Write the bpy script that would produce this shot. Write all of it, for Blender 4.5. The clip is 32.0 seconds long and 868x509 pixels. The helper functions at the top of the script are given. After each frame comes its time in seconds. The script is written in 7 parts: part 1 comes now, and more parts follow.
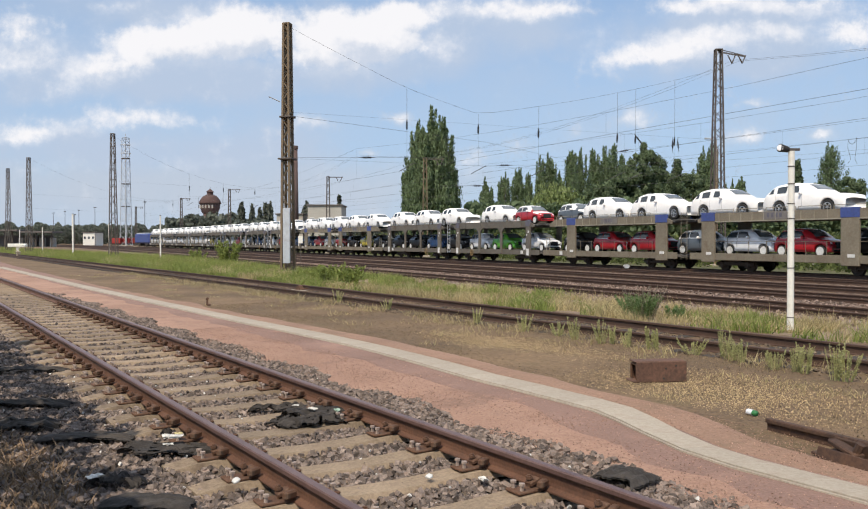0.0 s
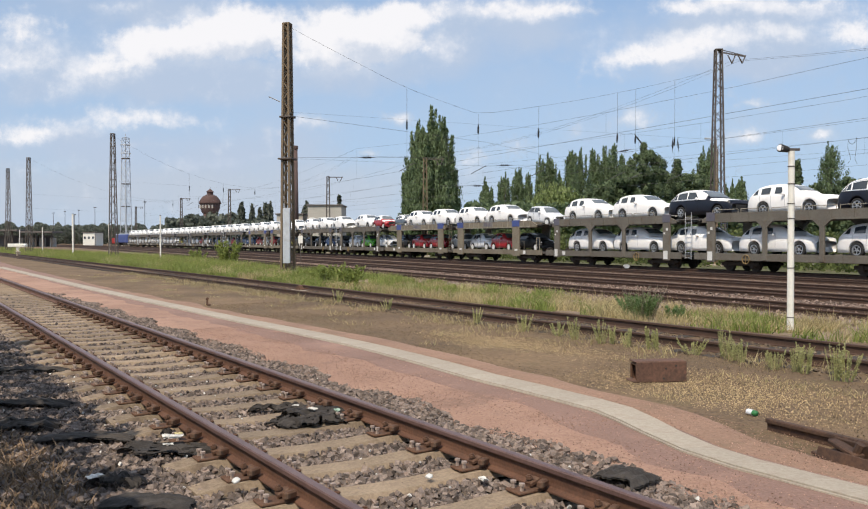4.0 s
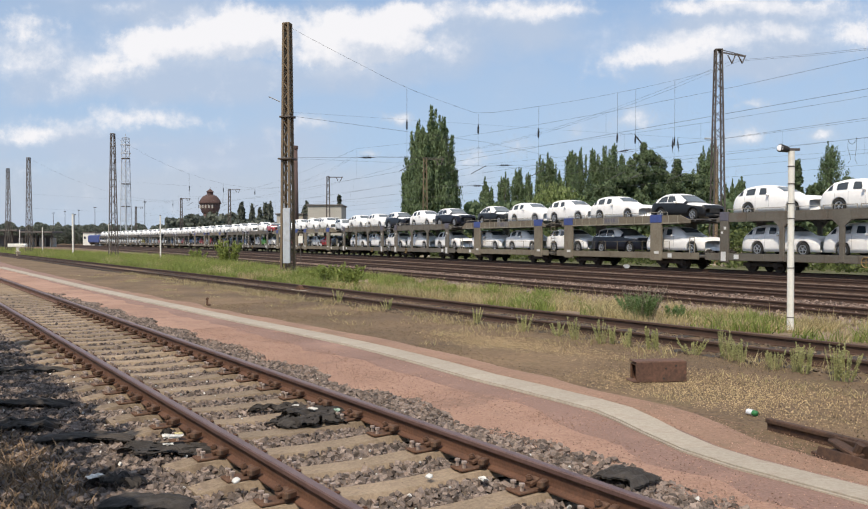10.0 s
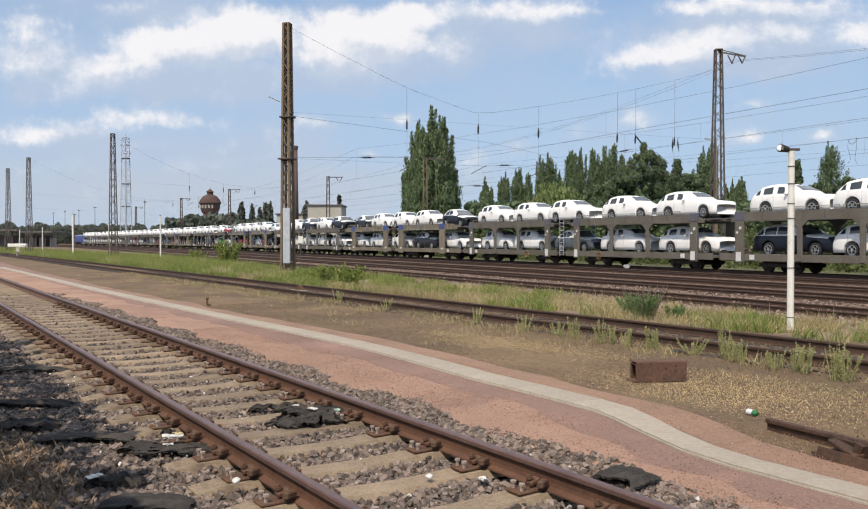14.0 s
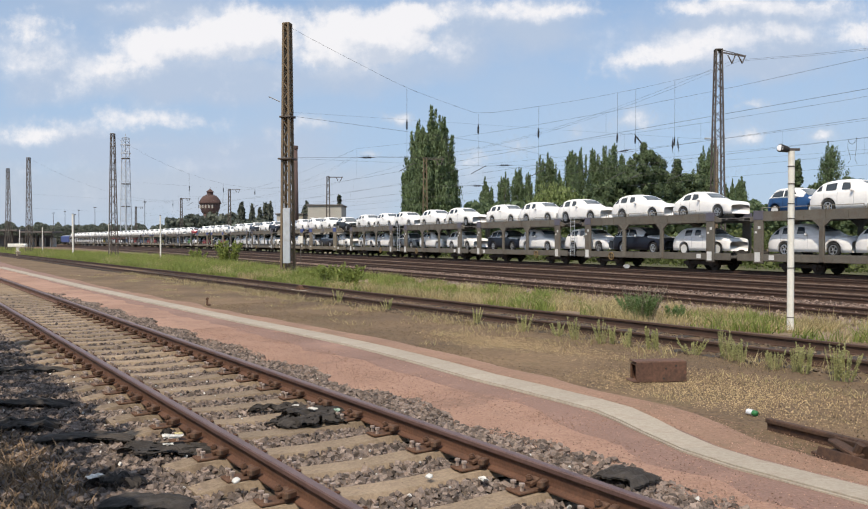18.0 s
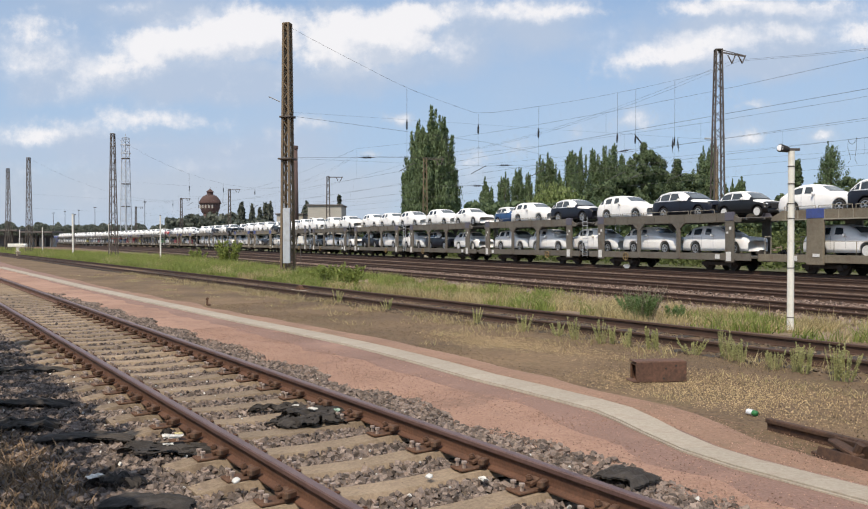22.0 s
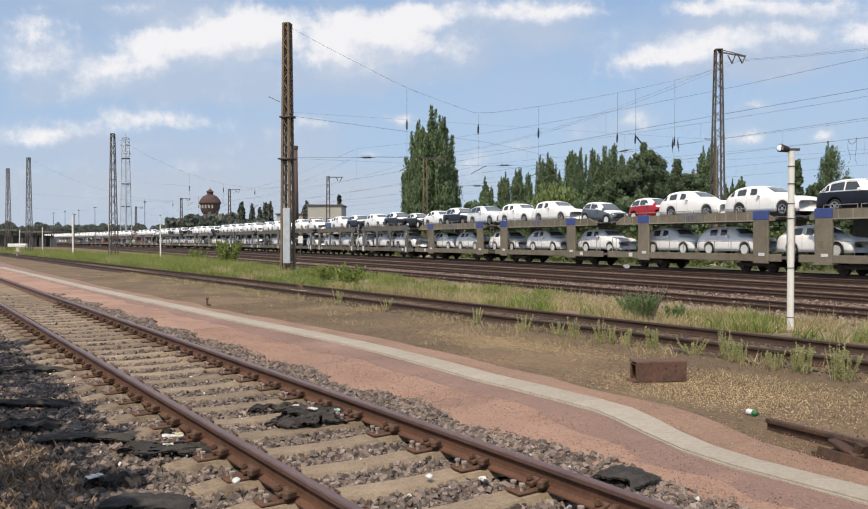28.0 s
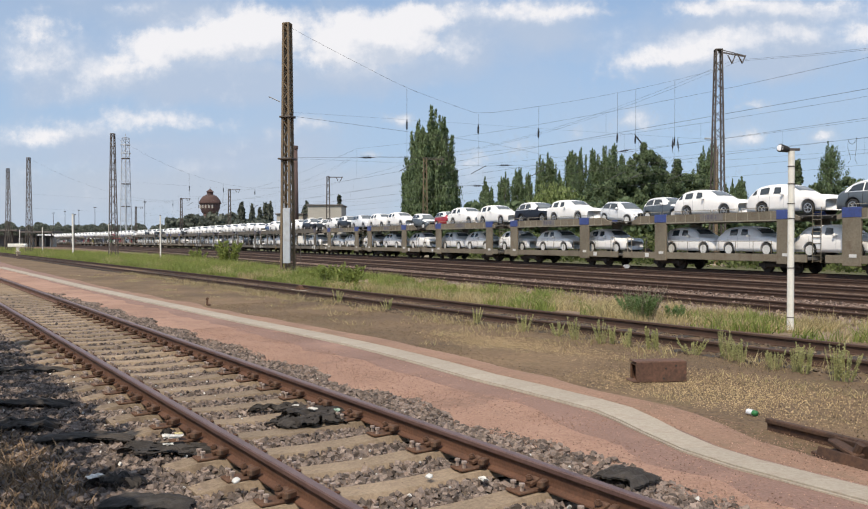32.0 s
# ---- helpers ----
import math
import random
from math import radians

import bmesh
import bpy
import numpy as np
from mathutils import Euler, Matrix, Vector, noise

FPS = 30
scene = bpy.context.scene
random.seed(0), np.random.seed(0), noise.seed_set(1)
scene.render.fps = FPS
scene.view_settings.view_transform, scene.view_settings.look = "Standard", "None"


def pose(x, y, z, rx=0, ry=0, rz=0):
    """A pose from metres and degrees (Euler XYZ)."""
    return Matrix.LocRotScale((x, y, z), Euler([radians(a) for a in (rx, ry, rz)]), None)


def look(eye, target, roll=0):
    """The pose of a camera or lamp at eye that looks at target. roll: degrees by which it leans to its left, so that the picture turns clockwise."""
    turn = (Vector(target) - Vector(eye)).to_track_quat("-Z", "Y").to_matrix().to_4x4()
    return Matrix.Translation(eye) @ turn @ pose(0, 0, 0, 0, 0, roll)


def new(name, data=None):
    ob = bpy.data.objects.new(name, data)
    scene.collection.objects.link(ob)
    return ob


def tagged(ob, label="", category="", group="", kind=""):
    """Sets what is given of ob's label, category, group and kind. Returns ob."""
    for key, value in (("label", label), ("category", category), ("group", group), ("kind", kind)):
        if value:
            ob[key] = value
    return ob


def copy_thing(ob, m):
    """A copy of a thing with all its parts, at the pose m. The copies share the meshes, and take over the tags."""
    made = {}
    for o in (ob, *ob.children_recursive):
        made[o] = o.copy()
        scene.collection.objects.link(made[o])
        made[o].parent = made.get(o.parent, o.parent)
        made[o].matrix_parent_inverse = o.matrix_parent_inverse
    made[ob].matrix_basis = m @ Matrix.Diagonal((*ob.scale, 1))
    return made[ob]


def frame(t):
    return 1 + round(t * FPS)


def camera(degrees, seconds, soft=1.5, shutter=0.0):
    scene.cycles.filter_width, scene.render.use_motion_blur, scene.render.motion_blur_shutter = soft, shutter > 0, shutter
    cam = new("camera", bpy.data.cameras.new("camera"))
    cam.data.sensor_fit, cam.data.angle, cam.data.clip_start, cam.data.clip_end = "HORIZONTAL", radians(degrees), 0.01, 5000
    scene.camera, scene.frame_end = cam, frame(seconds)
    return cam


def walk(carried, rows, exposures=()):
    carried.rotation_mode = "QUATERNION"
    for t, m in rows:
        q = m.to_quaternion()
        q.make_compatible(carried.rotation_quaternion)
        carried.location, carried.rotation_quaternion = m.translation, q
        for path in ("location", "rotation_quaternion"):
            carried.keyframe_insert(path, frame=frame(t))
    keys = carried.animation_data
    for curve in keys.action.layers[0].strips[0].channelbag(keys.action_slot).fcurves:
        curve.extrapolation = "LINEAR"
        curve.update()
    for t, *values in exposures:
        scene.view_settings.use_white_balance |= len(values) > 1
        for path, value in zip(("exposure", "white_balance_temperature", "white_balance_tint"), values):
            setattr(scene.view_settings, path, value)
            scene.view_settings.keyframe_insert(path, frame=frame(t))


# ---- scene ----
# World: x runs along the near track (to the right), y away from the camera, z up, metres.
FOV = 54.56
EYE_Z = 1.71
cam = camera(FOV, 32.0, 1.15)
CAM_POSE = pose(0, 0, EYE_Z, 89.06, 0, 57.2)
walk(cam, [(0.0, CAM_POSE), (32.0, CAM_POSE)], [(0.0, 0.01), (14.0, -0.02), (32.0, -0.05)])

# ---- light ----
SUN_AZ = radians(145)    # compass of the sun, counted from +y towards +x
SUN_EL = radians(53.5)
world = bpy.data.worlds.new("sky")
scene.world = world
world.use_nodes = True
wn = world.node_tree
sky = wn.nodes.new("ShaderNodeTexSky")
sky.sky_type = "NISHITA"
sky.sun_disc = False
sky.sun_elevation = SUN_EL
sky.sun_rotation = SUN_AZ
sky.air_density, sky.dust_density, sky.ozone_density = 1.0, 0.05, 2.6
# pale summer haze towards the horizon
w_tc, w_xyz = wn.nodes.new("ShaderNodeTexCoord"), wn.nodes.new("ShaderNodeSeparateXYZ")
w_fac, w_mix = wn.nodes.new("ShaderNodeMapRange"), wn.nodes.new("ShaderNodeMix")
w_mix.data_type, w_fac.interpolation_type = "RGBA", "SMOOTHSTEP"
wn.links.new(w_tc.outputs["Generated"], w_xyz.inputs[0])
wn.links.new(w_xyz.outputs[2], w_fac.inputs[0])
for k, v in ((1, 0.0), (2, 0.45), (3, 0.88), (4, 0.25)):
    w_fac.inputs[k].default_value = v
wn.links.new(w_fac.outputs[0], w_mix.inputs[0])
wn.links.new(sky.outputs[0], w_mix.inputs[6])
w_mix.inputs[7].default_value = (2.82, 3.79, 5.30, 1)
# unseen cumulus overhead and behind the view, added as fill light for shaded sides
w_cloud, w_cover, w_high, w_both, w_add = (wn.nodes.new(k) for k in ("ShaderNodeTexNoise", "ShaderNodeMapRange", "ShaderNodeMapRange", "ShaderNodeMath", "ShaderNodeMix"))
w_cloud.inputs["Scale"].default_value, w_cloud.inputs["Detail"].default_value = 2.6, 7.0
wn.links.new(w_tc.outputs["Generated"], w_cloud.inputs["Vector"])
for node, src, lo, hi in ((w_cover, w_cloud.outputs[0], 0.42, 0.60), (w_high, w_xyz.outputs[2], 0.27, 0.40)):
    node.interpolation_type = "SMOOTHSTEP"
    wn.links.new(src, node.inputs[0])
    for k, v in ((1, lo), (2, hi), (3, 0.0), (4, 1.0)):
        node.inputs[k].default_value = v
w_both.operation = "MULTIPLY"
wn.links.new(w_cover.outputs[0], w_both.inputs[0])
wn.links.new(w_high.outputs[0], w_both.inputs[1])
w_add.data_type = "RGBA"
wn.links.new(w_both.outputs[0], w_add.inputs[0])
wn.links.new(w_mix.outputs[2], w_add.inputs[6])
w_add.inputs[7].default_value = (6.5, 6.9, 7.5, 1)
wn.links.new(w_add.outputs[2], wn.nodes["Background"].inputs[0])
wn.nodes["Background"].inputs[1].default_value = 0.14
sun = new("sun", bpy.data.lights.new("sun", "SUN"))
sun.data.energy = 4.3
sun.data.angle = radians(0.6)
sun.data.color = (1.0, 0.885, 0.735)
sdir = Vector((math.sin(SUN_AZ) * math.cos(SUN_EL), math.cos(SUN_AZ) * math.cos(SUN_EL), math.sin(SUN_EL)))
sun.matrix_basis = look(sdir * 200, (0, 0, 0))
scene.view_settings.exposure = 0.0

# ---- the course of the main-line tracks ----
HEAD = radians(174.04)
ARC_AT, ARC_R = 150.0, 1600.0
ARC_LEN = ARC_R * (math.pi - HEAD)


def course(s, off):
    """The point at s metres along the main line and off metres from the camera's side, and the heading."""
    if s <= ARC_AT:
        h, q = HEAD, Vector((math.cos(HEAD), math.sin(HEAD))) * s
    else:
        k = min(s - ARC_AT, ARC_LEN)
        h = HEAD + k / ARC_R
        q = Vector((math.cos(HEAD), math.sin(HEAD))) * ARC_AT
        q += Vector((math.sin(h) - math.sin(HEAD), math.cos(HEAD) - math.cos(h))) * ARC_R
        q += Vector((math.cos(h), math.sin(h))) * (s - ARC_AT - k)
    return q + Vector((math.sin(h), -math.cos(h))) * off, h


# ---- materials ----
def nodes_of(name):
    m = bpy.data.materials.new(name)
    m.use_nodes = True
    n = m.node_tree
    return m, n, n.nodes["Principled BSDF"]


def noise_of(n, scale, detail=4.0, rough=0.6, vec=None):
    t = n.nodes.new("ShaderNodeTexNoise")
    t.inputs["Scale"].default_value = scale
    t.inputs["Detail"].default_value = detail
    t.inputs["Roughness"].default_value = rough
    if vec:
        n.links.new(vec, t.inputs["Vector"])
    return t


def ramp_of(n, fac, stops):
    r = n.nodes.new("ShaderNodeValToRGB")
    while len(r.color_ramp.elements) < len(stops):
        r.color_ramp.elements.new(0.5)
    for e, (p, c) in zip(r.color_ramp.elements, stops):
        e.position, e.color = p, (*c, 1)
    n.links.new(fac, r.inputs[0])
    return r


def mix_of(n, fac, a, b, kind="MIX"):
    m = n.nodes.new("ShaderNodeMix")
    m.data_type, m.blend_type = "RGBA", kind
    for sock, v in ((m.inputs[0], fac), (m.inputs[6], a), (m.inputs[7], b)):
        if isinstance(v, bpy.types.NodeSocket):
            n.links.new(v, sock)
        elif isinstance(v, (int, float)):
            sock.default_value = v
        else:
            sock.default_value = (*v, 1)
    return m.outputs[2]


def surface(name, a, b, rough=0.8, metal=0.0, coarse=1.5, fine=25.0, bump=0.3, dist=0.01, dirt=None, dirt_amount=0.5, vary=0.0, island=0.0):
    """Two-tone weathered surface: coarse patches and fine grain between colours a and b, an optional dirt colour, relief."""
    m, n, p = nodes_of(name)
    tc = n.nodes.new("ShaderNodeTexCoord")
    vec = tc.outputs["Object"]
    n1, n2 = noise_of(n, coarse, 5, 0.6, vec), noise_of(n, fine, 4, 0.65, vec)
    f = n.nodes.new("ShaderNodeMath")
    f.operation = "MULTIPLY_ADD"
    n.links.new(n2.outputs[0], f.inputs[0])
    f.inputs[1].default_value = 0.5
    h = n.nodes.new("ShaderNodeMath")
    h.operation = "MULTIPLY"
    n.links.new(n1.outputs[0], h.inputs[0])
    h.inputs[1].default_value = 0.5
    n.links.new(h.outputs[0], f.inputs[2])
    col = ramp_of(n, f.outputs[0], ((0.32, a), (0.68, b))).outputs[0]
    if dirt:
        n3 = noise_of(n, coarse * 2.3, 6, 0.7, vec)
        r3 = ramp_of(n, n3.outputs[0], ((0.52, (0, 0, 0)), (0.70, (dirt_amount,) * 3)))
        col = mix_of(n, r3.outputs[0], col, dirt)
    for amount, node, out in ((vary, "ShaderNodeObjectInfo", "Random"), (island, "ShaderNodeNewGeometry", "Random Per Island")):
        if amount:
            oi = n.nodes.new(node)
            rr = ramp_of(n, oi.outputs[out], ((0.0, (1 - amount,) * 3), (1.0, (1 + amount * 0.5,) * 3)))
            col = mix_of(n, 1.0, col, rr.outputs[0], "MULTIPLY")
    n.links.new(col, p.inputs["Base Color"])
    p.inputs["Roughness"].default_value = rough
    p.inputs["Metallic"].default_value = metal
    if bump:
        bp = n.nodes.new("ShaderNodeBump")
        bp.inputs["Strength"].default_value = bump
        bp.inputs["Distance"].default_value = dist
        n.links.new(n2.outputs[0], bp.inputs["Height"])
        n.links.new(bp.outputs[0], p.inputs["Normal"])
    return m


def paint(name, c, rough=0.3, coat=0.35):
    m, n, p = nodes_of(name)
    tc = n.nodes.new("ShaderNodeTexCoord")
    t = noise_of(n, 3.0, 5, 0.6, tc.outputs["Object"])
    r = ramp_of(n, t.outputs[0], ((0.3, tuple(0.88 * v for v in c)), (0.7, c)))
    n.links.new(r.outputs[0], p.inputs["Base Color"])
    p.inputs["Roughness"].default_value = rough
    p.inputs["Coat Weight"].default_value = coat
    return m


DIRT = surface("dirt", (0.052, 0.033, 0.018), (0.255, 0.168, 0.092), 0.95, 0, 0.45, 15, 0.9, 0.03, (0.11, 0.085, 0.035), 0.7)
PINK = surface("pink_gravel", (0.215, 0.122, 0.085), (0.47, 0.293, 0.21), 0.95, 0, 0.5, 38, 0.9, 0.016, (0.175, 0.108, 0.082), 0.85)
BALLAST = surface("ballast_bed", (0.06, 0.044, 0.03), (0.20, 0.152, 0.107), 0.95, 0, 1.2, 22, 0.9, 0.04)
BROWN_BALLAST = surface("rusty_ballast", (0.075, 0.048, 0.033), (0.25, 0.172, 0.122), 0.95, 0, 0.30, 9, 0.9, 0.06, (0.32, 0.235, 0.175), 0.7)
STONE = surface("ballast_stone", (0.085, 0.066, 0.055), (0.32, 0.252, 0.21), 0.9, 0, 6, 60, 0.4, 0.004, (0.20, 0.115, 0.07), 0.45, island=0.7)
CONCRETE = surface("concrete", (0.285, 0.243, 0.187), (0.47, 0.413, 0.335), 0.9, 0, 1.5, 35, 0.5, 0.006, (0.24, 0.18, 0.13), 0.6, vary=0.07)
SLEEPER = surface("sleeper_concrete", (0.165, 0.121, 0.079), (0.37, 0.28, 0.19), 0.9, 0, 2.5, 40, 0.5, 0.006, (0.135, 0.094, 0.066), 0.85, vary=0.25)
RAIL_SIDE = surface("rusty_rail", (0.07, 0.032, 0.019), (0.165, 0.08, 0.046), 0.72, 0.0, 3, 50, 0.3, 0.002, (0.05, 0.028, 0.02), 0.5)
RAIL_OLD = surface("old_dark_rail", (0.032, 0.017, 0.011), (0.088, 0.047, 0.029), 0.7, 0.0, 3, 50, 0.3, 0.002)
RAIL_TOP = surface("rail_head_steel", (0.10, 0.058, 0.05), (0.19, 0.115, 0.10), 0.42, 0.25, 3, 60, 0.05, 0.001)
RUST = surface("rust", (0.06, 0.032, 0.02), (0.15, 0.072, 0.038), 0.85, 0.0, 6, 60, 0.4, 0.002, (0.12, 0.09, 0.065), 0.7)
RUBBER = surface("black_rubber_sheet", (0.017, 0.014, 0.012), (0.05, 0.042, 0.036), 0.9, 0, 3, 30, 0.4, 0.01, (0.10, 0.088, 0.075), 0.4)
MAST = surface("weathered_mast_steel", (0.10, 0.075, 0.05), (0.24, 0.18, 0.11), 0.75, 0.2, 2, 20, 0.2, 0.003, (0.16, 0.09, 0.05), 0.6)
MAST_DARK = surface("dark_mast_steel", (0.06, 0.05, 0.045), (0.13, 0.11, 0.095), 0.75, 0.2, 2, 20, 0.2, 0.003)
GALV = surface("grey_sheet_metal", (0.42, 0.45, 0.48), (0.62, 0.65, 0.68), 0.5, 0.3, 1.5, 20, 0.1, 0.002, (0.35, 0.33, 0.3), 0.6)
WHITE = surface("white_post_paint", (0.66, 0.65, 0.58), (0.82, 0.80, 0.73), 0.6, 0, 3, 40, 0.1, 0.001, (0.5, 0.47, 0.40), 0.5)
WAGON = surface("wagon_grey_brown", (0.125, 0.105, 0.075), (0.235, 0.205, 0.15), 0.7, 0.0, 0.8, 12, 0.1, 0.004, (0.12, 0.08, 0.05), 0.6, vary=0.12)
WAGON_GREY = surface("wagon_dark_grey_brown", (0.085, 0.076, 0.062), (0.165, 0.15, 0.122), 0.7, 0.0, 0.8, 12, 0.1, 0.004, (0.10, 0.065, 0.04), 0.6, vary=0.12)
WAGON_RIB = surface("wagon_rib", (0.22, 0.20, 0.155), (0.34, 0.31, 0.25), 0.7, 0.0, 0.8, 12, 0.1, 0.004)
WAGON_PANEL = surface("faded_grey_panel", (0.13, 0.12, 0.115), (0.20, 0.185, 0.17), 0.7, 0.0, 2, 15, 0.1, 0.003)
DULL_BLUE = surface("dull_blue", (0.085, 0.085, 0.115), (0.12, 0.115, 0.145), 0.7, 0, 1.5, 12, 0.1, 0.002, (0.1, 0.09, 0.085), 0.6)
WAGON_DARK = surface("wagon_underframe", (0.02, 0.018, 0.016), (0.06, 0.05, 0.04), 0.85, 0, 1.5, 12, 0.2, 0.005)
DECK = surface("deck_plate", (0.09, 0.085, 0.08), (0.19, 0.18, 0.165), 0.75, 0.0, 1.5, 12, 0.2, 0.005)
WAGON_BLUE = surface("wagon_blue", (0.035, 0.06, 0.20), (0.06, 0.09, 0.28), 0.6, 0, 1.5, 12, 0.1, 0.002, (0.05, 0.05, 0.08), 0.5)
PLATE = surface("white_plate", (0.5, 0.5, 0.48), (0.72, 0.72, 0.70), 0.6, 0, 3, 20, 0.1, 0.002)
TYRE = surface("tyre", (0.012, 0.012, 0.012), (0.03, 0.03, 0.03), 0.85, 0, 5, 40, 0.1, 0.002)
RIM = surface("rim_alloy", (0.45, 0.46, 0.48), (0.62, 0.63, 0.65), 0.35, 0.7, 5, 40, 0.0)
LAMP_WHITE = surface("white_lens", (0.75, 0.76, 0.78), (0.88, 0.88, 0.9), 0.2, 0, 5, 40, 0.0)
WRAP = surface("white_wrap_film", (0.82, 0.805, 0.78), (0.91, 0.90, 0.875), 0.42, 0, 1.2, 5, 0.3, 0.03)
WIRE = surface("dark_wire", (0.09, 0.09, 0.09), (0.15, 0.145, 0.14), 0.6, 0.3, 2, 20, 0.0)
BARK = surface("bark", (0.07, 0.055, 0.04), (0.16, 0.13, 0.10), 0.95, 0, 2, 15, 0.5, 0.02)


def leafy(name, a, b, island=0.5, trans=0.45):
    m = surface(name, a, b, 0.6, 0, 0.25, 3, 0.0, island=island)
    n = m.node_tree
    p = n.nodes["Principled BSDF"]
    p.inputs["Specular IOR Level"].default_value = 0.25
    tl, mx = n.nodes.new("ShaderNodeBsdfTranslucent"), n.nodes.new("ShaderNodeMixShader")
    n.links.new(p.inputs["Base Color"].links[0].from_socket, tl.inputs[0])
    mx.inputs[0].default_value = trans
    n.links.new(p.outputs[0], mx.inputs[1])
    n.links.new(tl.outputs[0], mx.inputs[2])
    n.links.new(mx.outputs[0], n.nodes["Material Output"].inputs[0])
    return m


POPLAR = leafy("poplar_leaves", (0.125, 0.185, 0.085), (0.235, 0.31, 0.16), 0.25, 0.4)
DEEP_LEAF = leafy("dark_tree_leaves", (0.095, 0.145, 0.072), (0.195, 0.25, 0.13), 0.25, 0.4)
WILLOW = leafy("willow_leaves", (0.20, 0.26, 0.09), (0.35, 0.42, 0.17))
# distance haze put into the base colour: paler and greyer than the leaves
HAZED_LEAF = leafy("hazed_tree_leaves", (0.13, 0.15, 0.12), (0.20, 0.22, 0.175))
GRASS = leafy("green_grass", (0.17, 0.22, 0.05), (0.37, 0.42, 0.125), 0.4)
DRY_GRASS = leafy("dry_grass", (0.38, 0.31, 0.15), (0.66, 0.555, 0.31), 0.45)
WEED = leafy("weed_leaves", (0.085, 0.115, 0.035), (0.19, 0.22, 0.08))

m_glass, n_glass, p_glass = nodes_of("car_glass")
p_glass.inputs["Base Color"].default_value = (0.035, 0.045, 0.055, 1)
p_glass.inputs["Roughness"].default_value = 0.06
p_glass.inputs["Specular IOR Level"].default_value = 0.6
GLASS = m_glass
SEAM_PALE = surface("film_joint", (0.42, 0.42, 0.42), (0.55, 0.55, 0.55), 0.6, 0, 3, 20, 0.0)
OCHRE = surface("worn_ochre_paint", (0.16, 0.105, 0.04), (0.32, 0.22, 0.09), 0.7, 0, 3, 20, 0.1, 0.002)
OLD_SLEEPER = surface("old_brown_sleeper", (0.085, 0.055, 0.038), (0.20, 0.138, 0.098), 0.9, 0, 1.5, 14, 0.3, 0.006)
SCREEN = surface("windscreen_glass", (0.10, 0.115, 0.12), (0.17, 0.185, 0.19), 0.10, 0, 0.8, 3, 0.0)
SCREEN.node_tree.nodes["Principled BSDF"].inputs["Specular IOR Level"].default_value = 0.9
NAVY = paint("navy_paint", (0.005, 0.006, 0.014), 0.35, 0.0)
BLACK = paint("black_paint", (0.007, 0.007, 0.008), 0.35, 0.0)
GREYP = paint("grey_paint", (0.10, 0.12, 0.14))
REDP = paint("red_paint", (0.42, 0.012, 0.02))
GREENP = paint("green_paint", (0.10, 0.42, 0.03))
BLUEP = paint("blue_paint", (0.015, 0.07, 0.20))
YELLOWP = paint("yellow_paint", (0.55, 0.45, 0.04))
WHITEP = paint("white_paint", (0.80, 0.81, 0.82))


